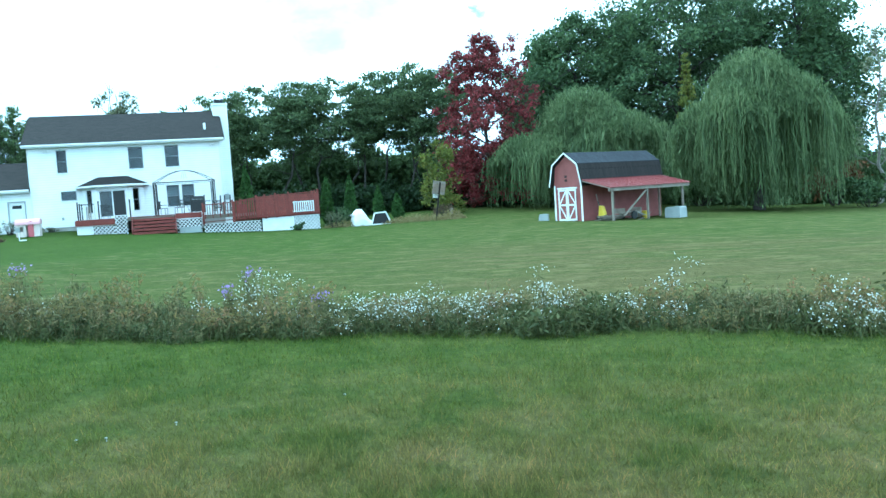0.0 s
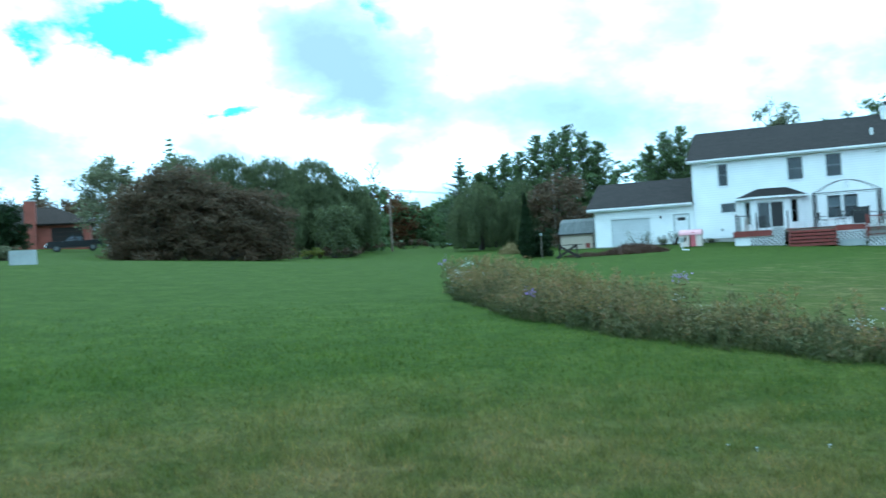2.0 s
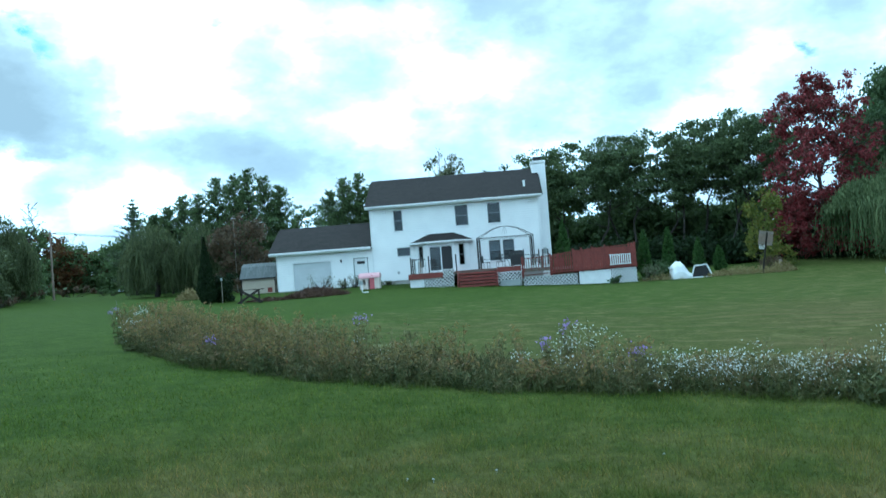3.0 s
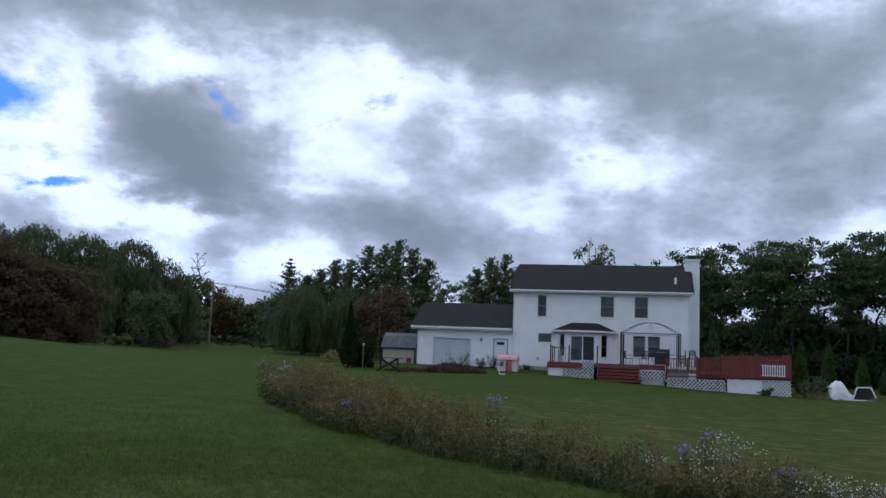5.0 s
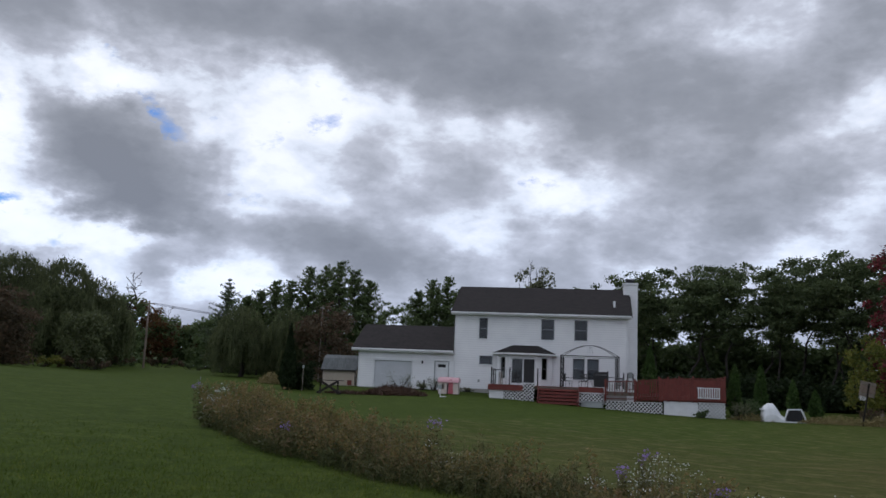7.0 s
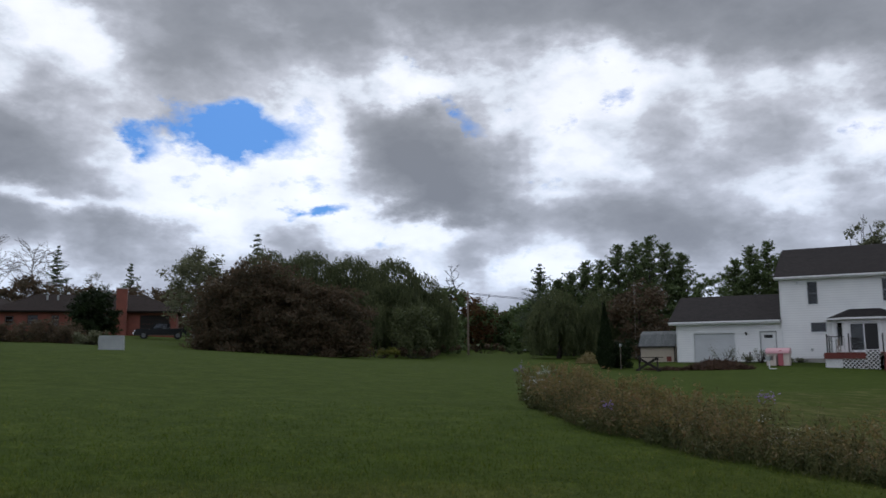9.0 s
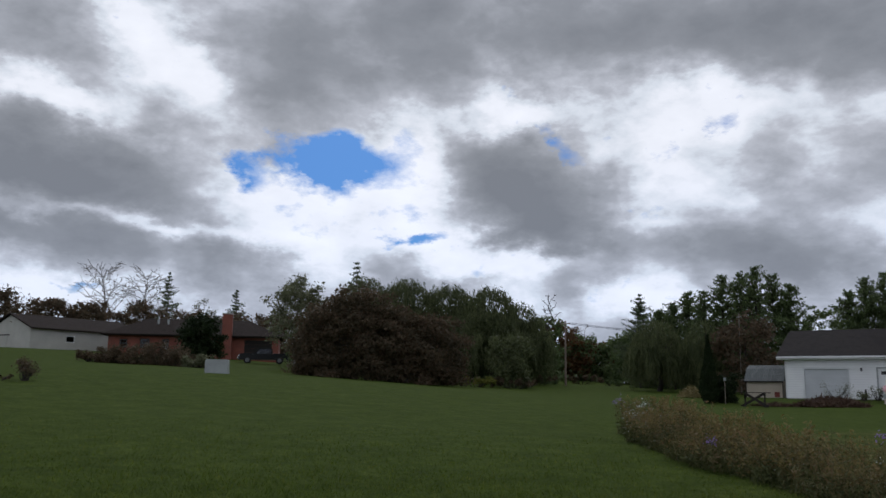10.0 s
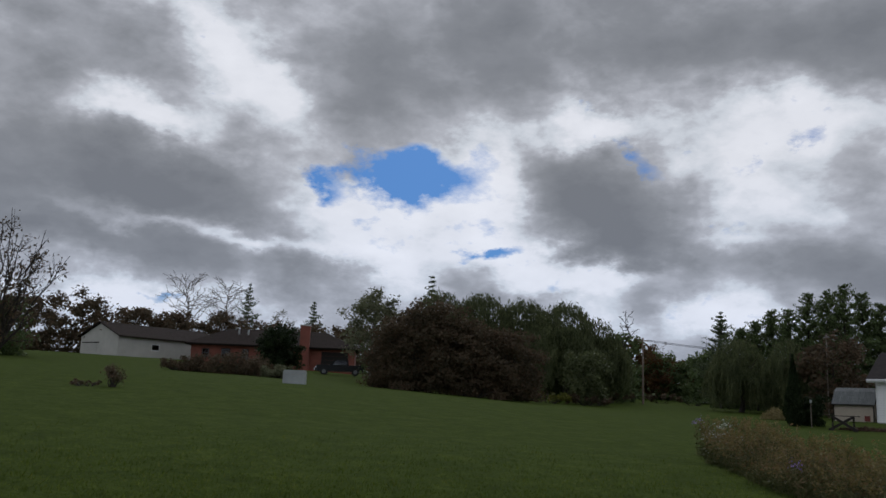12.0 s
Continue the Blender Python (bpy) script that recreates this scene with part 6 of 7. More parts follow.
# ---------------------------------------------------------------- yard right of the deck
cov = thing("upturned_shell", on_ground(8.2, 61, 20), "white moulded plastic shell lying tipped on the grass", "plastic shell")
bm = bmesh.new()
N1, N2 = 18, 12
prof = [(-0.9, 0.0), (-0.93, 0.5), (-0.82, 0.95), (-0.52, 1.20), (-0.22, 1.18), (0.0, 0.9), (0.26, 0.45), (0.66, 0.2), (0.7, 0.0)]
rows_ = []
for j in range(N2 + 1):
    y = -0.7 + 1.4 * j / N2
    k = math.sqrt(max(0.05, 1 - (abs(y) / 0.74) ** 3))
    rows_.append([bm.verts.new((x * (0.9 + 0.1 * k), y, z * k)) for x, z in prof])
for j in range(N2):
    for i in range(len(prof) - 1):
        bm.faces.new((rows_[j][i], rows_[j][i + 1], rows_[j + 1][i + 1], rows_[j + 1][i]))
for rw in (rows_[0], rows_[-1]):
    bm.faces.new(rw)
bmesh.ops.recalc_face_normals(bm, faces=bm.faces)
o = part("shell", bm, WHITEPLASTIC, cov)
bm = box(-0.97, -0.78, -0.45, 0.45, 0.72, 0.84, 0.03)
part("rim_step", bm, WHITEPLASTIC, cov)
part("rim_step", box(-0.95, -0.7, -0.5, 0.5, 0.12, 0.22, 0.03), WHITEPLASTIC, cov)
fr = thing("window_frame", on_ground(7.05, 60.4, 18), "white rectangular frame leaning on the ground", "frame")
bm = bmesh.new()
P4 = [(-0.75, 0, 0.05), (-0.45, 0.25, 0.84), (0.36, 0.25, 0.88), (0.66, 0, 0.05)]
for i in range(4):
    add_bar(bm, P4[i], P4[(i + 1) % 4], 0.09, 0.05)
part("frame_bars", bm, WHITEPLASTIC, fr)
bm = bmesh.new()
bm.faces.new([bm.verts.new(Vector(p) + Vector((0, 0.01, 0))) for p in P4])
bmesh.ops.solidify(bm, geom=bm.faces[:], thickness=0.01)
part("dark_panel", bm, BLACK, fr, "dark panel in the frame")
heap("weed_bank", on_ground(9.5, 60.8), "ragged dry weeds along the deck's end", 3.4, 1.2, 0.5, 420, 900, STRAW, "weeds", 0.12)
heap("weed_bank", on_ground(4.6, 60.5), "bank of dry brown weeds round the hoop", 5.6, 1.8, 0.6, 421, 1700, STRAW, "weeds", 0.14)
heap("weed_bank", on_ground(2.3, 60.8), "tuft of pale dry weeds", 2.0, 1.2, 0.75, 422, 800, STRAW, "weeds", 0.14)
for i, (a, d, h, w, mt) in enumerate([(10.3, 61, 1.1, 1.4, LEAF_GREY), (9.6, 61.6, 1.3, 1.3, LEAF_GREEN), (12.6, 59.6, 0.55, 0.7, LEAF_GREEN), (2.9, 62, 1.0, 1.6, LEAF_BROWN)]):
    shrub("wild_shrub", on_ground(a, d), "small wild shrub at the lawn's edge", h, w, 425 + i, mt, 500, 0.07, group="wild shrubs")
hoop = thing("basketball_hoop", on_ground(3.42, 60, -138), "leaning basketball hoop with weathered wooden backboard", "basketball hoop")
TL = Matrix.Rotation(radians(138), 4, "Z") @ Matrix.Rotation(radians(10), 4, "Y") @ Matrix.Rotation(radians(-138), 4, "Z")
o = part("pole", add_rod(bmesh.new(), (0, 0, -0.2), (0, 0, 2.7), 0.055), DARKWOOD, hoop)
o.matrix_local = TL
for i in range(4):
    o = part("backboard_plank", box(-0.56, 0.56, -0.10, -0.06, 1.86 + i * 0.235, 2.085 + i * 0.235, 0.006), POLEWOOD if i in (1, 2) else GREYWOOD, hoop)
    o.matrix_local = TL
o = part("target_square", wall_mesh(-0.36, 0.36, 2.0, 2.45, -0.108, -0.102, [(-0.30, 0.30, 2.06, 2.39)]), REDWOOD, hoop, "red painted square")
o.matrix_local = TL
bm = bmesh.new()
prev = None
for k in range(17):
    a = 2 * math.pi * k / 16
    p = (-0.0 + 0.23 * math.cos(a), -0.38 + 0.23 * math.sin(a), 2.0)
    if prev:
        add_rod(bm, prev, p, 0.012, seg=6)
    prev = p
o = part("rim", bm, REDPLASTIC, hoop)
o.matrix_local = TL
bm = bmesh.new()
for k in range(12):
    a, b2 = 2 * math.pi * k / 12, 2 * math.pi * (k + 1) / 12
    for z0, z1, r0, r1, sh in ((2.0, 1.8, 0.23, 0.19, 1), (1.8, 1.58, 0.19, 0.15, -1)):
        add_rod(bm, (r0 * math.cos(a), -0.38 + r0 * math.sin(a), z0), (r1 * math.cos(b2), -0.38 + r1 * math.sin(b2), z1), 0.012, seg=4)
        add_rod(bm, (r0 * math.cos(b2), -0.38 + r0 * math.sin(b2), z0), (r1 * math.cos(a), -0.38 + r1 * math.sin(a), z1), 0.012, seg=4)
o = part("net", bm, LATTICE, hoop, "white hoop net")
o.matrix_local = TL
st = thing("marker_post", on_ground(2.35, 61.5), "short pale weathered post in the weeds", "post")
part("stake", box(-0.09, 0.09, -0.06, 0.06, -0.1, 0.75, 0.01), GREYWOOD, st)

# ---------------------------------------------------------------- red barn with lean-to
BM = on_ground(-6.41, 50, -48.4)
barn = thing("barn", BM, "small red gambrel barn with white doors", "barn")
BW, BL = 2.2, 7.3
PR = [(-BW, -0.15), (0, -0.15), (0, 2.10), (-0.16, 3.22), (-BW / 2, 3.86), (-BW + 0.16, 3.22), (-BW, 2.10)]
part("front_wall", prism(PR, 0.0, 0.08), BARNRED, barn)
part("back_wall", prism(PR, BL - 0.08, BL), BARNRED, barn)
for x in (-BW, -0.08):
    part("side_wall", box(x, x + 0.08, 0.08, BL - 0.08, -0.15, 2.10), BARNRED, barn)
RP = [(-BW - 0.16, 2.02), (-BW + 0.13, 3.28), (-BW / 2, 3.96), (-0.13, 3.28), (0.16, 2.02)]
for i in range(4):
    (xa, za), (xb, zb_) = RP[i], RP[i + 1]
    n = Vector((-(zb_ - za), 0, xb - xa)).normalized() * 0.06
    part("roof_slope", prism([(xa, za), (xb, zb_), (xb + n.x, zb_ + n.z), (xa + n.x, za + n.z)], -0.22, BL + 0.15), BARNROOF if i in (1, 2) else ROOF, barn, "blue-grey upper shingles" if i in (1, 2) else "dark lower shingles")
for i in range(4):
    (xa, za), (xb, zb_) = RP[i], RP[i + 1]
    bm = bmesh.new()
    add_bar(bm, (xa, -0.235, za + 0.02), (xb, -0.235, zb_ + 0.02), 0.075, 0.025)
    part("rake_trim", bm, TRIM, barn)
for x in (-BW - 0.01, -0.11):
    part("corner_board", box(x, x + 0.12, -0.022, -0.002, -0.1, 2.10), TRIM, barn)
for k, (xa, xb) in enumerate(((-1.85, -1.16), (-1.14, -0.45))):
    dr = new("barn_door")
    dr.parent = barn
    part("door_leaf", box(xa, xb, -0.035, -0.003, 0.02, 1.86), BARNRED, dr)
    bm = bmesh.new()
    for q in ((xa, xa + 0.09, 0.02, 1.86), (xb - 0.09, xb, 0.02, 1.86), (xa + 0.09, xb - 0.09, 0.02, 0.12), (xa + 0.09, xb - 0.09, 1.76, 1.86), (xa + 0.09, xb - 0.09, 0.89, 0.99)):
        add_box(bm, q[0], q[1], -0.06, -0.036, q[2], q[3])
    for za, zc in ((0.12, 0.89), (0.99, 1.76)):
        s = k == 0
        if za > 0.5:
            s = not s
        add_bar(bm, (xa + 0.09 if s else xb - 0.09, -0.048, zc), (xb - 0.09 if s else xa + 0.09, -0.048, za), 0.075, 0.022)
    part("door_brace", bm, TRIM, dr, "white door bracing")
part("door_header", box(-1.93, -0.37, -0.045, -0.003, 1.88, 1.97), TRIM, barn)
for z in (2.32, 2.55):
    part("vent_block", box(-1.30, -1.14, -0.03, -0.002, z, z + 0.13), DARKWOOD, barn)
lean = thing("lean_to", BM, "open lean-to with red metal roof", "lean-to")
LW = 2.05
nr = 26
for i in range(nr):
    y0, y1 = -0.12 + (BL + 0.2) * i / nr, -0.12 + (BL + 0.2) * (i + 1) / nr
    for nm_, ya, yb, dz_ in (("roof_rib", y0, y0 + 0.045, 0.035), ("roof_sheet", y0 + 0.045, y1, 0.0)):
        bm = bmesh.new()
        vs = [bm.verts.new(p) for p in ((0.17, ya, 2.36 + dz_), (LW + 0.15, ya, 1.84 + dz_), (LW + 0.15, yb, 1.84 + dz_), (0.17, yb, 2.36 + dz_),
                                        (0.17, ya, 2.32), (LW + 0.15, ya, 1.80), (LW + 0.15, yb, 1.80), (0.17, yb, 2.32))]
        for f in ((0, 1, 2, 3), (7, 6, 5, 4), (0, 4, 5, 1), (1, 5, 6, 2), (2, 6, 7, 3), (3, 7, 4, 0)):
            bm.faces.new([vs[j] for j in f])
        part(nm_, bm, TINRED, lean)
bm = bmesh.new()
add_bar(bm, (0.14, -0.14, 2.28), (LW + 0.16, -0.14, 1.77), 0.03, 0.13)
part("barge_board", bm, GREYWOOD, lean)
part("beam", box(LW - 0.05, LW + 0.08, -0.08, BL + 0.05, 1.60, 1.78), GREYWOOD, lean)
for i in range(9):
    bm = bmesh.new()
    y = 0.05 + i * (BL - 0.1) / 8
    add_bar(bm, (0.1, y, 2.26), (LW + 0.12, y, 1.76), 0.045, 0.10)
    part("rafter", bm, GREYWOOD, lean)
for y in (0.2, 3.3, 6.7):
    part("post", box(LW - 0.05, LW + 0.06, y - 0.055, y + 0.055, -0.4, 1.60), GREYWOOD, lean)
part("post", box(0.3, 0.4, 6.6, 6.7, -0.3, 2.2), GREYWOOD, lean)
bm = bmesh.new()
add_bar(bm, (LW, 1.15, 0.15), (LW, 3.25, 1.55), 0.05, 0.12)
part("brace", bm, GREYWOOD, lean)


def at_barn(x, y, yaw=0):
    m = BM @ Matrix.Translation((x, y, 0))
    p = m.translation
    return Matrix.Translation((p.x, p.y, gz(p.x, p.y))) @ Matrix.Rotation(radians(-48.4 + yaw), 4, "Z")


def plank_pile(m, label, n, ln, seed):
    rng = np.random.RandomState(seed)
    ob = thing("lumber_pile", m, label, "lumber")
    for i in range(n):
        o = part("plank", box(-0.07, 0.07, -ln / 2, ln / 2, 0, 0.04), GREYWOOD, ob)
        o.matrix_local = pose(rng.uniform(-0.25, 0.25), rng.uniform(-0.2, 0.2), 0.05 * i, rng.uniform(-1, 1), 0, rng.uniform(-12, 12))


plank_pile(at_barn(1.5, 0.7), "weathered planks lying under the lean-to", 6, 2.4, 430)
plank_pile(at_barn(1.2, 3.6, 15), "weathered planks lying under the lean-to", 7, 2.8, 431)
yl = thing("yellow_tool", at_barn(1.0, 0.5), "yellow plastic garden machine under the lean-to", "machine")
bm = prism([(-0.2, 0.22), (0.2, 0.22), (0.2, 0.42), (0.06, 0.8), (-0.1, 0.84), (-0.16, 0.5)], -0.13, 0.13)
part("housing", bm, YELLOW, yl)
bm = bmesh.new()
for x in (-0.2, 0.2):
    add_rod(bm, (x, -0.16, 0.14), (x, 0.16, 0.14), 0.14, seg=12)
part("wheel", bm, RUBBER, yl)
part("handle", add_rod(bmesh.new(), (-0.1, 0, 0.8), (-0.3, 0, 1.1), 0.02), BLACK, yl)
bk = thing("yellow_bucket", at_barn(1.4, 3.9), "yellow bucket standing under the lean-to", "bucket")
bm = bmesh.new()
bmesh.ops.create_cone(bm, cap_ends=True, segments=16, radius1=0.17, radius2=0.22, depth=0.45, matrix=Matrix.Translation((0, 0, 0.225)))
part("pail", bm, YELLOW, bk)
pl = thing("shovel", at_barn(0.35, 1.0), "long-handled tool leaning on the barn wall", "garden tool")
part("handle", add_rod(bmesh.new(), (0.2, 0, 0.0), (-0.18, 0.0, 1.5), 0.025), GREYWOOD, pl)
part("blade", prism([(0.10, -0.02), (0.32, -0.02), (0.30, 0.3), (0.14, 0.3)], -0.015, 0.015), GREYMETAL, pl)
for m_, lb, sx, sy, sz in ((at_barn(2.6, 5.2, 8), "grey tarpaulin-covered block beside the lean-to", 0.5, 0.42, 0.66), (at_barn(-3.0, -0.2, 40), "grey concrete block beside the barn door", 0.3, 0.28, 0.4)):
    ob = thing("covered_block", m_, lb, "block")
    part("block", prism([(-sx, 0), (sx, 0), (sx * 0.96, sz * 0.9), (sx * 0.8, sz), (-sx * 0.78, sz * 0.97), (-sx * 0.95, sz * 0.8)], -sy, sy), GREYMETAL, ob)
junk = thing("old_trailer", at_barn(1.55, 2.1, 90), "weathered small garden cart under the lean-to", "cart")
part("bed", box(-0.75, 0.75, -0.4, 0.4, 0.36, 0.44, 0.01), GREYWOOD, junk)
for x in (-0.75, 0.71):
    part("side_board", box(x, x + 0.04, -0.4, 0.4, 0.44, 0.66), GREYWOOD, junk)
for y in (-0.46, 0.42):
    bm = bmesh.new()
    add_rod(bm, (0, y - 0.04, 0.24), (0, y + 0.06, 0.24), 0.24, seg=16)
    part("wheel", bm, RUBBER, junk)
part("drawbar", add_rod(bmesh.new(), (0.75, 0, 0.38), (1.6, 0, 0.15), 0.03), GREYMETAL, junk)
fb = thing("far_building", on_ground(-25.6, 95, -20), "white far building behind trees", "building")
part("wall", wall_mesh(-4, 4, -0.5, 3.0, 0, 0.2, [(-1.0, 0.2, 1.0, 2.0)]), OFFWHITE, fb)
part("side_wall", box(-4, -3.8, 0.2, 6, -0.5, 3.0), OFFWHITE, fb)
part("side_wall", box(3.8, 4, 0.2, 6, -0.5, 3.0), OFFWHITE, fb)
gable_roof(fb, -4.3, 4.3, 3, 4.6, -0.4, 3.0, 6.4, 3.0, BROWNROOF)
for i, (a, d, h, w, mt) in enumerate([(-23.6, 66, 2.0, 4.5, LEAF_GREEN), (-26.0, 66, 2.4, 5, LEAF_DARK), (-21.8, 69, 3.0, 4.0, LEAF_RUST), (-14.0, 70, 2.4, 5.0, LEAF_DARK), (-4.2, 74, 1.6, 6, LEAF_DARK)]):
    shrub("wild_shrub", on_ground(a, d), "rough shrub at the wood's edge", h, w, 440 + i, mt, 1500, 0.13, 2.5, "wild shrubs")

# ---------------------------------------------------------------- neighbours across the meadow
LM = on_ground(73.0, 110, 66)
brick = thing("brick_house", LM, "low red-brick ranch house with brown hipped roof", "house")


def hip_roof(parent, x0, x1, y0, y1, z0, z1, mat, t=0.18, inset=None):
    inset = inset or (y1 - y0) / 2
    bm = bmesh.new()
    ym = (y0 + y1) / 2
    lo_ = [bm.verts.new(p) for p in ((x0, y0, z0), (x1, y0, z0), (x1, y1, z0), (x0, y1, z0))]
    lo2_ = [bm.verts.new(p) for p in ((x0, y0, z0 - t), (x1, y0, z0 - t), (x1, y1, z0 - t), (x0, y1, z0 - t))]
    r0, r1 = bm.verts.new((x0 + inset, ym, z1)), bm.verts.new((x1 - inset, ym, z1))
    for f in ((lo_[0], lo_[1], r1, r0), (lo_[1], lo_[2], r1), (lo_[2], lo_[3], r0, r1), (lo_[3], lo_[0], r0), lo2_):
        bm.faces.new(f)
    for i in range(4):
        j = (i + 1) % 4
        bm.faces.new((lo_[i], lo_[j], lo2_[j], lo2_[i]))
    bmesh.ops.recalc_face_normals(bm, faces=bm.faces)
    return part("roof", bm, mat, parent, "brown hipped shingle roof")


BH = [(-8.6, -7.8, 1.1, 2.0), (-6.2, -5.2, 1.0, 2.1), (-3.6, -2.9, 0.9, 2.1), (-0.9, 0.3, 1.0, 2.1), (6.2, 9.6, 0.1, 2.2)]
part("front_wall", wall_mesh(-10, 10.4, -1.0, 2.5, 0, 0.2, BH), BRICK, brick)
for x in (-10, 10.2):
    part("side_wall", box(x, x + 0.2, 0.2, 8, -1.0, 2.5), BRICK, brick)
part("back_wall", box(-9.8, 10.2, 7.8, 8, -1.0, 2.5), BRICK, brick)
hip_roof(brick, -10.7, 11.1, -0.7, 8.7, 2.68, 4.9, BROWNROOF)
part("ceiling_slab", box(-9.8, 10.2, 0.2, 7.8, 2.40, 2.49), DARKROOM, brick)
for hx in BH[:4]:
    window(brick, hx[0], hx[1], hx[2], hx[3], 0.0, casing=DARKWOOD)
gdo = new("garage_door")
gdo.parent = brick
for k in range(4):
    part("door_panel", box(6.22, 9.58, 0.06, 0.1, 0.12 + k * 0.52, 0.12 + k * 0.52 + 0.51), DARKWOOD, gdo)
ck = part("chimney", box(3.5, 4.7, -0.9, -0.003, -1.0, 5.3), BRICK, brick, "tall red brick chimney")
part("chimney_cap", box(3.44, 4.76, -0.96, 0.06, 5.303, 5.45), CONCRETE, ck)
for x in (-4.6, -3.4):
    part("vent_pipe", add_rod(bmesh.new(), (x, 2.4, 3.7), (x, 2.4, 4.7), 0.12), GREYMETAL, brick)
wb = thing("white_outbuilding", on_ground(82.5, 114, 117), "long white outbuilding with brown gable roof", "building")
part("side_wall", wall_mesh(0, 16, -1.4, 2.5, 0, 0.2, [(5.0, 6.1, 1.0, 1.7)]), OFFWHITE, wb, "off-white side wall")
window(wb, 5.0, 6.1, 1.0, 1.7, 0.0, sash=False)
part("back_wall", box(0, 16, 7.8, 8, -1.4, 2.5), OFFWHITE, wb)
for x in (0, 15.8):
    bm = bmesh.new()
    ys = [(0.2, -1.4), (7.8, -1.4), (7.8, 2.5), (4.0, 4.1), (0.2, 2.5)]
    vs = [bm.verts.new((xx, y, z)) for xx in (x, x + 0.2) for y, z in ys]
    bm.faces.new(vs[:5])
    bm.faces.new(vs[5:][::-1])
    for i in range(5):
        bm.faces.new((vs[(i + 1) % 5], vs[i], vs[5 + i], vs[5 + (i + 1) % 5]))
    bmesh.ops.recalc_face_normals(bm, faces=bm.faces)
    part("gable_wall", bm, OFFWHITE, wb)
gable_roof(wb, -0.3, 16.3, 4.0, 4.35, -0.5, 2.52, 8.5, 2.52, BROWNROOF)
part("end_door", box(-0.06, -0.003, 4.4, 7.2, -1.0, 1.6), OFFWHITE, wb)
part("door_track", box(-0.08, -0.003, 4.0, 7.6, 1.62, 1.74), DARKWOOD, wb)

truck = thing("pickup_truck", on_ground(68.5, 98, 68), "dark blue-black pickup truck parked by the garage", "truck")
part("body", prism([(-2.7, 0.45), (2.7, 0.45), (2.75, 0.75), (2.65, 1.0), (-2.65, 1.02), (-2.75, 0.7)], -0.9, 0.9), CARPAINT, truck)
part("hood", prism([(-2.65, 1.0), (-1.25, 1.0), (-1.2, 1.14), (-2.5, 1.12)], -0.86, 0.86), CARPAINT, truck)
cab = part("cab", prism([(-1.25, 1.0), (1.0, 1.0), (0.95, 1.62), (0.8, 1.78), (-0.35, 1.78), (-0.55, 1.72)], -0.82, 0.82), CARPAINT, truck)
part("side_window", prism([(-0.85, 1.12), (0.0, 1.12), (0.0, 1.64), (-0.42, 1.64)], -0.835, -0.822), GLASS, cab)
part("side_window", prism([(0.08, 1.12), (0.85, 1.12), (0.78, 1.64), (0.08, 1.64)], -0.835, -0.822), GLASS, cab)
part("bed_rail", box(1.02, 2.68, -0.9, -0.82, 1.0, 1.16, 0.01), CARPAINT, truck)
part("bed_rail", box(1.02, 2.68, 0.82, 0.9, 1.0, 1.16, 0.01), CARPAINT, truck)
part("tailgate", box(2.62, 2.7, -0.81, 0.81, 1.0, 1.16, 0.01), CARPAINT, truck)
part("bumper", box(-2.88, -2.73, -0.85, 0.85, 0.5, 0.72, 0.03), CHROME, truck)
part("headlight", box(-2.74, -2.60, -0.915, -0.6, 0.78, 0.96, 0.02), CHROME, truck)
part("headlight", box(-2.74, -2.60, 0.6, 0.915, 0.78, 0.96, 0.02), CHROME, truck)
for x in (-1.75, 1.75):
    for y in (-0.86, 0.72):
        bm = bmesh.new()
        add_rod(bm, (x, y - 0.06, 0.4), (x, y + 0.2, 0.4), 0.4, seg=20)
        wh = part("tyre", bm, RUBBER, truck)
        bm = bmesh.new()
        add_rod(bm, (x, y - 0.075, 0.4), (x, y + 0.21, 0.4), 0.23, seg=14)
        part("rim", bm, SASH, wh)
ub_ = thing("utility_box", on_ground(71.4, 43, 66), "low grey metal utility cabinet on the grass", "utility box")
part("cabinet", prism([(-0.56, -0.1), (0.56, -0.1), (0.55, 0.60), (0.5, 0.66), (-0.5, 0.66), (-0.55, 0.60)], -0.3, 0.3), GREYMETAL, ub_)
part("lid_seam", box(-0.565, 0.565, -0.305, 0.305, 0.44, 0.452), CONCRETE, ub_)
for i, (a, d, h, w, mt) in enumerate([(79.0, 68, 0.8, 2.6, LEAF_BROWN), (77.8, 68, 1.1, 2.6, LEAF_BROWN), (76.6, 68, 1.5, 2.8, LEAF_BROWN), (75.6, 69, 1.8, 2.8, LEAF_BROWN), (74.6, 68, 1.6, 2.8, LEAF_BROWN), (73.6, 67, 1.2, 2.6, LEAF_BROWN), (72.6, 66, 1.0, 2.2, LEAF_GREY)]):
    shrub("garden_shrub", on_ground(a, d, 60), "tangled grey-brown shrub before the brick house", h, w * 1.25, 450 + i, mt, 3600, 0.06, 2.2, "shrub bed", low=0.05)
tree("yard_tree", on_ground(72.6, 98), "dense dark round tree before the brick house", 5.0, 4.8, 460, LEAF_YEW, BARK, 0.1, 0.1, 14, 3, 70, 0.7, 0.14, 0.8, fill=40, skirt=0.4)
shrub("lawn_bush", on_ground(82.6, 33), "small scrubby bush alone in the grass", 0.8, 0.8, 461, LEAF_BROWN, 900, 0.035)
shrub("lawn_bush", on_ground(84.2, 33), "low dark weeds in the grass", 0.22, 1.2, 462, LEAF_BROWN, 500, 0.04)
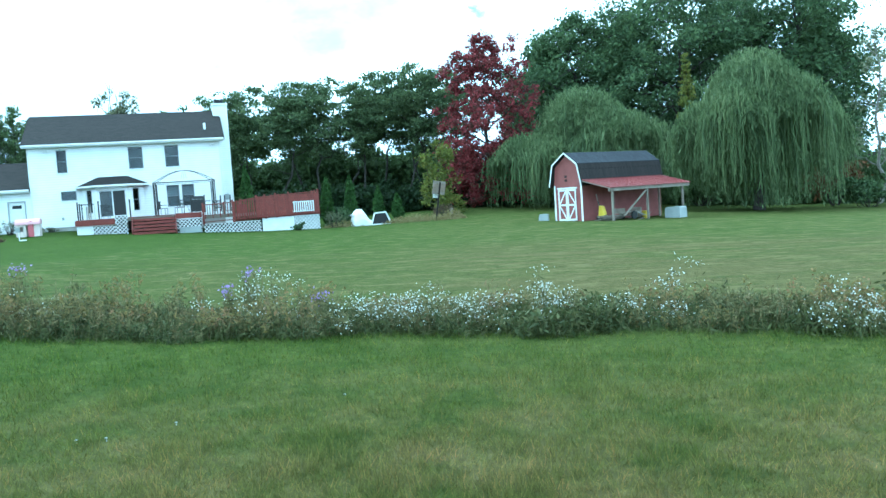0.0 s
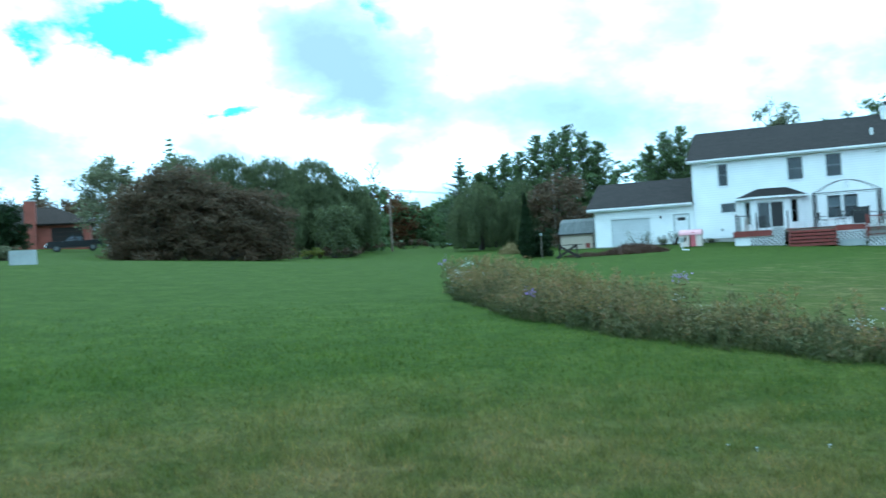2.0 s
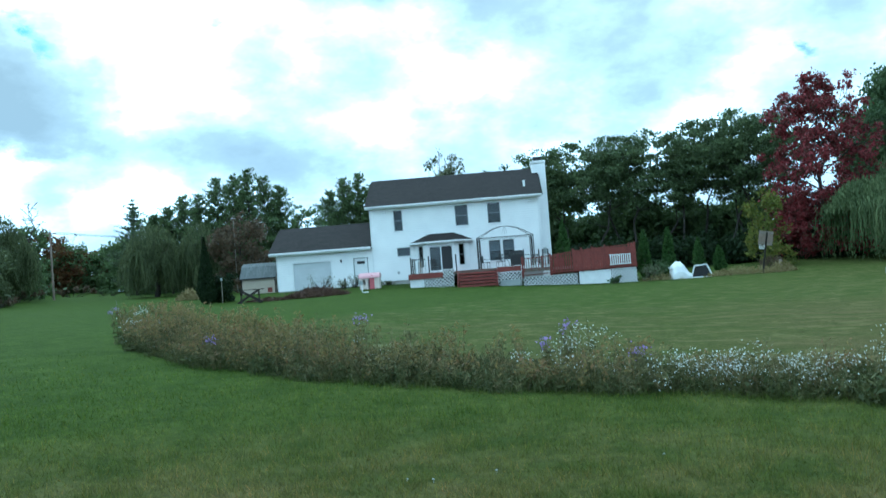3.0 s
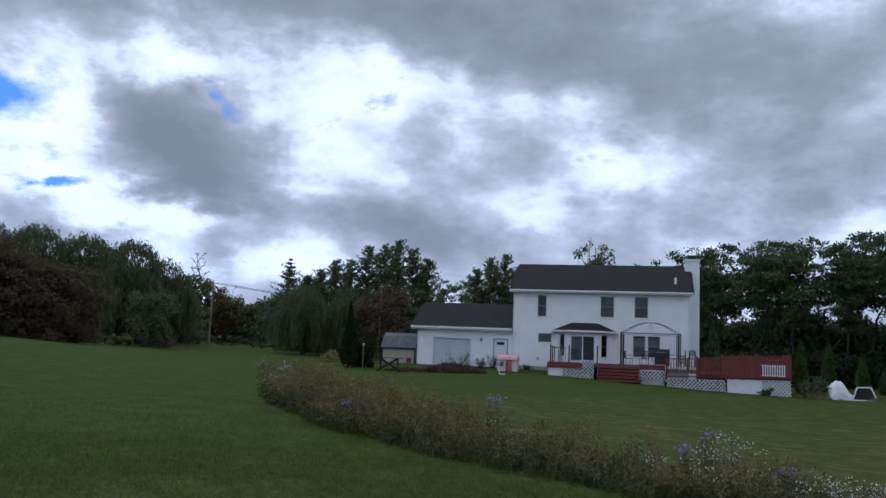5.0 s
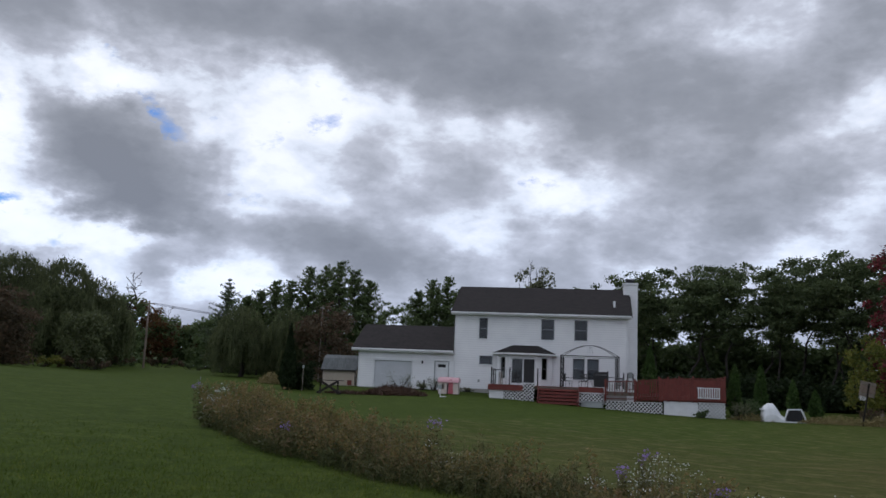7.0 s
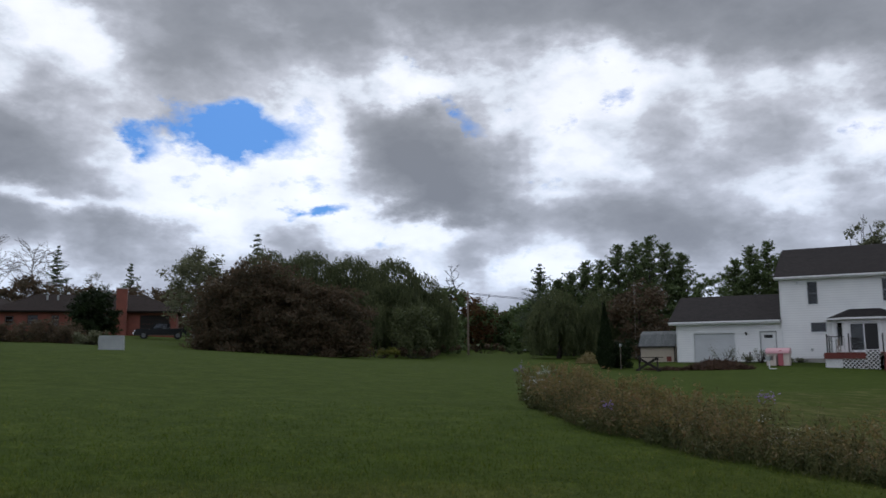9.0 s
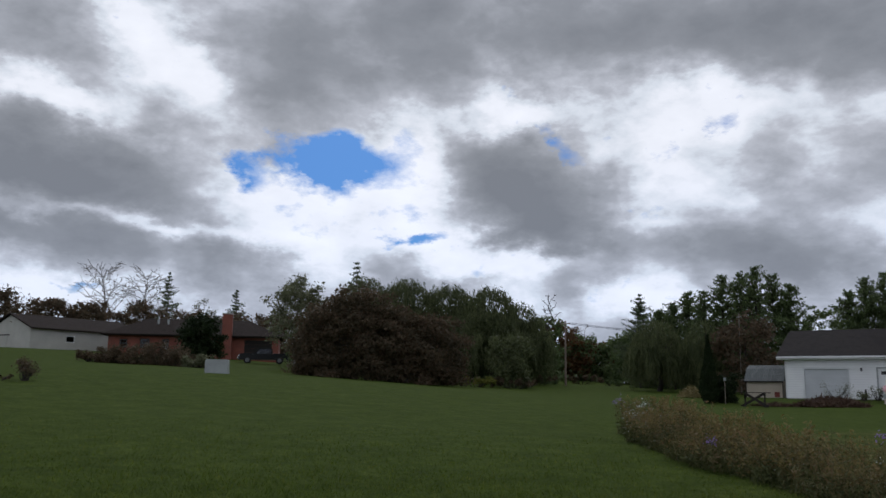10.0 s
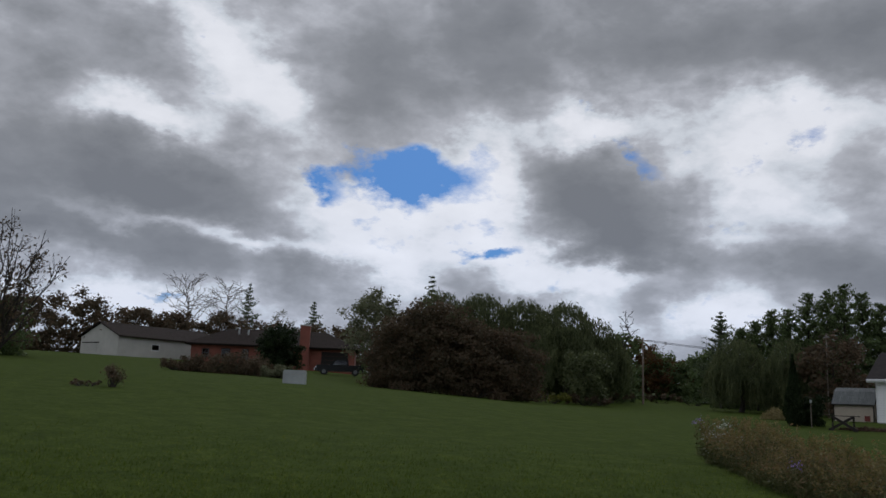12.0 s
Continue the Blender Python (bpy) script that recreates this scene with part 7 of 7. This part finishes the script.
for i, (a, d, h, w, mt) in enumerate([(56.5, 70, 0.9, 4, LEAF_GREEN), (54.6, 71, 0.8, 4, LEAF_YELLOW), (52.0, 72, 0.9, 5, LEAF_BROWN), (50.5, 86, 1.0, 5, LEAF_BROWN), (47.5, 104, 1.1, 6, LEAF_BROWN), (45.5, 104, 1.0, 5, LEAF_DARK), (59.5, 63, 0.7, 4, LEAF_BROWN)]):
    shrub("wild_shrub", on_ground(a, d, a), "low rough growth at the meadow's edge", h, w, 470 + i, mt, 900, 0.1, 1.6, "wild shrubs")
heap("grass_clump", on_ground(40.6, 68), "clump of tall pale dry grass", 2.6, 1.4, 0.9, 480, 900, STRAW, "grass clump", 0.2)
fp = thing("fence_post", on_ground(56.8, 70), "weathered short fence post", "post")
part("stake", box(-0.07, 0.07, -0.07, 0.07, -0.1, 1.1, 0.01), GREYWOOD, fp)
P1, P2 = on_ground(48.55, 90), on_ground(28.5, 112)
for m_ in (P1, P2):
    pole = thing("utility_pole", m_, "brown wooden utility pole with crossarm", "utility pole", "utility poles")
    part("pole", add_rod(bmesh.new(), (0, 0, -0.5), (0, 0, 6.7), 0.11, 0.08), POLEWOOD, pole)
    o = part("crossarm", box(-0.55, 0.55, -0.05, 0.05, 6.36, 6.46), POLEWOOD, pole)
    o.matrix_local = Matrix.Rotation(radians(40), 4, "Z")
wire = thing("power_lines", Matrix.Identity(4), "thin power lines between the poles", "cable")
for off, zz in ((-0.5, 6.49), (0.5, 6.49)):
    a = P1.translation + Vector((off * 0.77, off * 0.64, zz))
    b = P2.translation + Vector((off * 0.77, off * 0.64, zz))
    bm = bmesh.new()
    prev = None
    for k in range(13):
        t = k / 12
        p = a.lerp(b, t) - Vector((0, 0, 0.9 * 4 * t * (1 - t)))
        if prev is not None:
            add_rod(bm, prev, p, 0.022, seg=4)
        prev = p
    part("wire", bm, BLACK, wire)

# ---------------------------------------------------------------- unmown strip of wildflowers
rngs = np.random.RandomState(7)
arc = np.concatenate([[0], np.cumsum(np.hypot(np.diff(EX), np.diff(EY)))])


def strip_points(n, deep=1.7, near=0.0):
    s = rngs.uniform(0, arc[-1], n)
    x, y = np.interp(s, arc, EX), np.interp(s, arc, EY)
    tx = np.interp(s + 0.3, arc, EX) - np.interp(s - 0.3, arc, EX)
    ty = np.interp(s + 0.3, arc, EY) - np.interp(s - 0.3, arc, EY)
    L = np.hypot(tx, ty) + 1e-9
    d = near + rngs.uniform(0, 1, n) ** 0.9 * deep * np.clip(0.35 + s / 5.0, 0.35, 1.0) + 0.12 * np.sin(s * 1.7) + 0.08 * np.sin(s * 4.1)
    p = np.stack([x - ty / L * d, y + tx / L * d], 1)
    return np.column_stack([p, heights(p)]), s


def stems(base, h, lean, w=0.006):
    """Thin upright ribbons, one quad each."""
    n = len(base)
    tip = base + np.column_stack([lean, h])
    side = rngs.normal(size=(n, 3)) * np.array([1, 1, 0])
    side /= np.linalg.norm(side, axis=1)[:, None]
    side *= w
    V = np.stack([base - side, base + side, tip + side * 0.5, tip - side * 0.5], 1).reshape(-1, 3)
    return V, np.arange(4 * n).reshape(-1, 4), tip


def joined(blocks):
    V, F, b = [], [], 0
    for v, f in blocks:
        V.append(v)
        F.append(f + b)
        b += len(v)
    return np.concatenate(V), np.concatenate(F)


def stuff(name, blocks, mat, label, category):
    V, F = joined(blocks)
    return tagged(new(name, mesh_of(name, V, F, mat)), label, category, kind="stuff")


def along(base, tip, n, lo, hi, spread):
    k = len(base)
    t = rngs.uniform(lo, hi, (k, n, 1))
    return (base[:, None] + (tip - base)[:, None] * t + rngs.normal(size=(k, n, 3)) * np.array([spread, spread, spread * 0.5])).reshape(-1, 3)


# the strip is a patchwork of clumps, each of one kind and height
CL, CS = strip_points(230)
tall = rngs.uniform(0.52, 1.55, len(CL))
dens_w = np.full(len(CS), 0.06)
for c_, w_, k_ in ((0.6, 0.5, 0.3), (8.2, 0.4, 0.6), (10.2, 0.35, 0.6), (12.6, 0.4, 0.3), (14.2, 0.4, 0.8), (15.6, 0.5, 0.9), (16.8, 0.7, 1.0), (17.9, 0.4, 0.9), (18.9, 0.4, 0.8), (21.2, 0.5, 0.7), (23.3, 0.6, 0.9), (25.8, 0.7, 0.8)):
    dens_w += k_ * np.exp(-((CS - c_) / w_) ** 2)
u_ = rngs.uniform(0, 1, len(CL))
species = np.where(u_ < dens_w * 0.85, 1, np.where(rngs.uniform(0, 1, len(CL)) < np.clip(0.70 - 0.016 * CS, 0.25, 0.7), 0, np.where(rngs.uniform(0, 1, len(CL)) < 0.34, 2, 3)))
tall = np.where(species == 2, tall * 0.72, tall)
B, S = strip_points(5600)
own = ((B[:, None, :2] - CL[None, :, :2]) ** 2).sum(-1).argmin(1)
kind_ = species[own]
patch_h = np.interp(S, [0, 6, 12, 18, 40], [0.74, 0.60, 0.43, 0.36, 0.38])
off_ = np.hypot(*(B[:, :2] - CL[own][:, :2]).T)
H = np.clip(patch_h * tall[own] * (1.08 - 0.5 * off_) * rngs.uniform(0.55, 1.12, len(B)) + 0.20 * (rngs.uniform(0, 1, len(B)) > 0.975), 0.14, 0.95)
splay = (B[:, :2] - CL[own][:, :2]) * 0.25 + rngs.normal(size=(len(B), 2)) * 0.07
SV, SF, T = stems(B, H, splay, 0.005)
dry = kind_ != 2
leaves = leaf_quads(rngs, along(B[dry], T[dry], 15, 0.30, 0.98, 0.035), 0.034, 0.2)
broad = leaf_quads(rngs, along(B[dry], T[dry], 9, 0.02, 0.50, 0.06), 0.044, 0.20)
stuff("meadow_stalks", [(SV, SF), leaves], WEEDS, "tangled green and brown wildflower stalks and leaves", "wildflowers")
B2, S2 = strip_points(9500, 1.6, -0.12)
V2, F2_, T2 = stems(B2, rngs.uniform(0.08, 0.30, len(B2)), rngs.normal(size=(len(B2), 2)) * 0.08, 0.006)
lush = leaf_quads(rngs, along(B[~dry], T[~dry], 26, 0.05, 1.0, 0.05), 0.045, 0.34)
stuff("strip_grass", [(V2, F2_), lush, broad, leaf_quads(rngs, along(B2, T2, 4, 0.2, 1.0, 0.04), 0.04, 0.18)], STRIPGREEN, "low green grass and leaves under the flowers", "grass")
# goldenrod plumes, thickest at the strip's far end
gsel = (kind_ == 0) & (rngs.uniform(0, 1, len(B)) < 0.8)
gt = T[gsel]
bend = np.column_stack([rngs.normal(size=(len(gt), 2)) * 0.05, np.full(len(gt), 0.05)])
plume = along(gt + bend, gt - np.array([0, 0, 0.16]), 22, 0, 1, 0.03)
stuff("goldenrod", [leaf_quads(rngs, plume, 0.022, 0.5)], GOLD, "fading yellow-brown goldenrod plumes", "wildflowers")
# white asters in flat sprays
wsel = (kind_ == 1) & (rngs.uniform(0, 1, len(B)) < 0.38)
wt_ = T[wsel]
cl = np.repeat(wt_, 15, 0) + rngs.normal(size=(len(wt_) * 15, 3)) * np.array([0.07, 0.07, 0.035]) - np.array([0, 0, 0.03])
low_ = along(B[wsel], T[wsel], 4, 0.3, 0.95, 0.09)
stuff("white_asters", [leaf_quads(rngs, np.concatenate([cl, low_]), 0.0098, 0.9)], WHITEPETAL, "clouds of small white aster flowers", "wildflowers")
# a few purple asters that stand above the rest
PA = [(29.5, 12.4, 0.88), (16.45, 11.4, 0.74), (17.3, 11.2, 0.55), (45.2, 22.0, 0.86), (39.3, 14.8, 0.5), (11.4, 11.2, 0.42)]
blk, heads = [], []
for a, d, h in PA:
    p = polar(a, d)
    k = 5
    base = np.tile([p.x, p.y, gz(p.x, p.y)], (k, 1)) + rngs.normal(size=(k, 3)) * np.array([0.03, 0.03, 0])
    v, f, t = stems(base, h * rngs.uniform(0.88, 1.02, k), rngs.normal(size=(k, 2)) * 0.06, 0.006)
    blk += [(v, f), leaf_quads(rngs, along(base, t, 16, 0.2, 0.97, 0.03), 0.045, 0.25)]
    heads.append(np.repeat(t, 10, 0) + rngs.normal(size=(k * 10, 3)) * np.array([0.035, 0.035, 0.04]))
stuff("aster_stalks", blk, WEEDS, "upright leafy aster stalks", "wildflowers")
stuff("purple_asters", [leaf_quads(rngs, np.concatenate(heads), 0.014, 0.9)], PURPLEPETAL, "few tall purple aster heads", "wildflowers")

# ---------------------------------------------------------------- lawn blades
rngg = np.random.RandomState(11)
NB = 330000
r4 = 3.6 * (22.0 / 3.6) ** (rngg.uniform(0, 1, NB) ** 1.25)
az4 = np.radians(rngg.uniform(-33, 92, NB))
bp = np.stack([-np.sin(az4) * r4, np.cos(az4) * r4], 1)
clear = bp[:, 1] - np.interp(bp[:, 0], EX, EY, left=99, right=5.0)
keep = (clear < 0.15) & (rngg.uniform(0, 1, NB) < np.clip((21.0 - r4) / 11.0, 0, 1))
bp, r4 = bp[keep], r4[keep]
nb = len(bp)
lift = np.array([noise.noise((x * 0.25, y * 0.25, 0)) * 0.05 + noise.noise((x * 1.3, y * 1.3, 4)) * 0.015 for x, y in bp])
base = np.column_stack([bp, heights(bp) + lift - 0.005])
tuft = np.array([noise.noise((x * 2.1, y * 2.1, 8)) for x, y in bp])
hgt = rngg.uniform(0.022, 0.070, nb) * (1 + 0.9 * tuft) * (0.85 + 0.2 * np.sin(bp[:, 0] * 1.3 + np.sin(bp[:, 1])) * np.sin(bp[:, 1] * 1.1)) + 0.012 + 0.055 * (rngg.uniform(0, 1, nb) > 0.93) * rngg.uniform(0.3, 1.0, nb)
lean_ = rngg.normal(size=(nb, 2)) * 0.035
sd2 = rngg.normal(size=(nb, 2))
sd2 /= np.linalg.norm(sd2, axis=1)[:, None]
wd = (0.0026 + 0.0008 * (r4 / 5.0))[:, None] * 0.9
s3 = np.column_stack([sd2 * wd, np.zeros(nb)])
tip = base + np.column_stack([lean_, hgt])
BV = np.stack([base - s3, base + s3, tip], 1).reshape(-1, 3)
tagged(new("lawn_grass", mesh_of("lawn_grass", BV, np.arange(3 * nb).reshape(-1, 3), GRASS)), "short rough-mown lawn grass blades", "grass", kind="stuff")
# small pale mushrooms and litter in the lawn
mush = thing("mushroom", on_ground(21.4, 6.55), "small pale mushroom in the mown grass", "mushroom", "mushrooms in the lawn")
part("stalk", add_rod(bmesh.new(), (0, 0, -0.01), (0, 0, 0.015), 0.006), GREYMETAL, mush)
bm = bmesh.new()
bmesh.ops.create_uvsphere(bm, u_segments=12, v_segments=8, radius=0.011, matrix=Matrix.Translation((0, 0, 0.028)) @ Matrix.Diagonal((1, 1, 0.6, 1)))
part("cap", bm, GREYMETAL, mush)
for a, d in ((25.65, 6.35), (27.4, 6.4), (10.4, 7.0)):
    copy_thing(mush, on_ground(a, d))
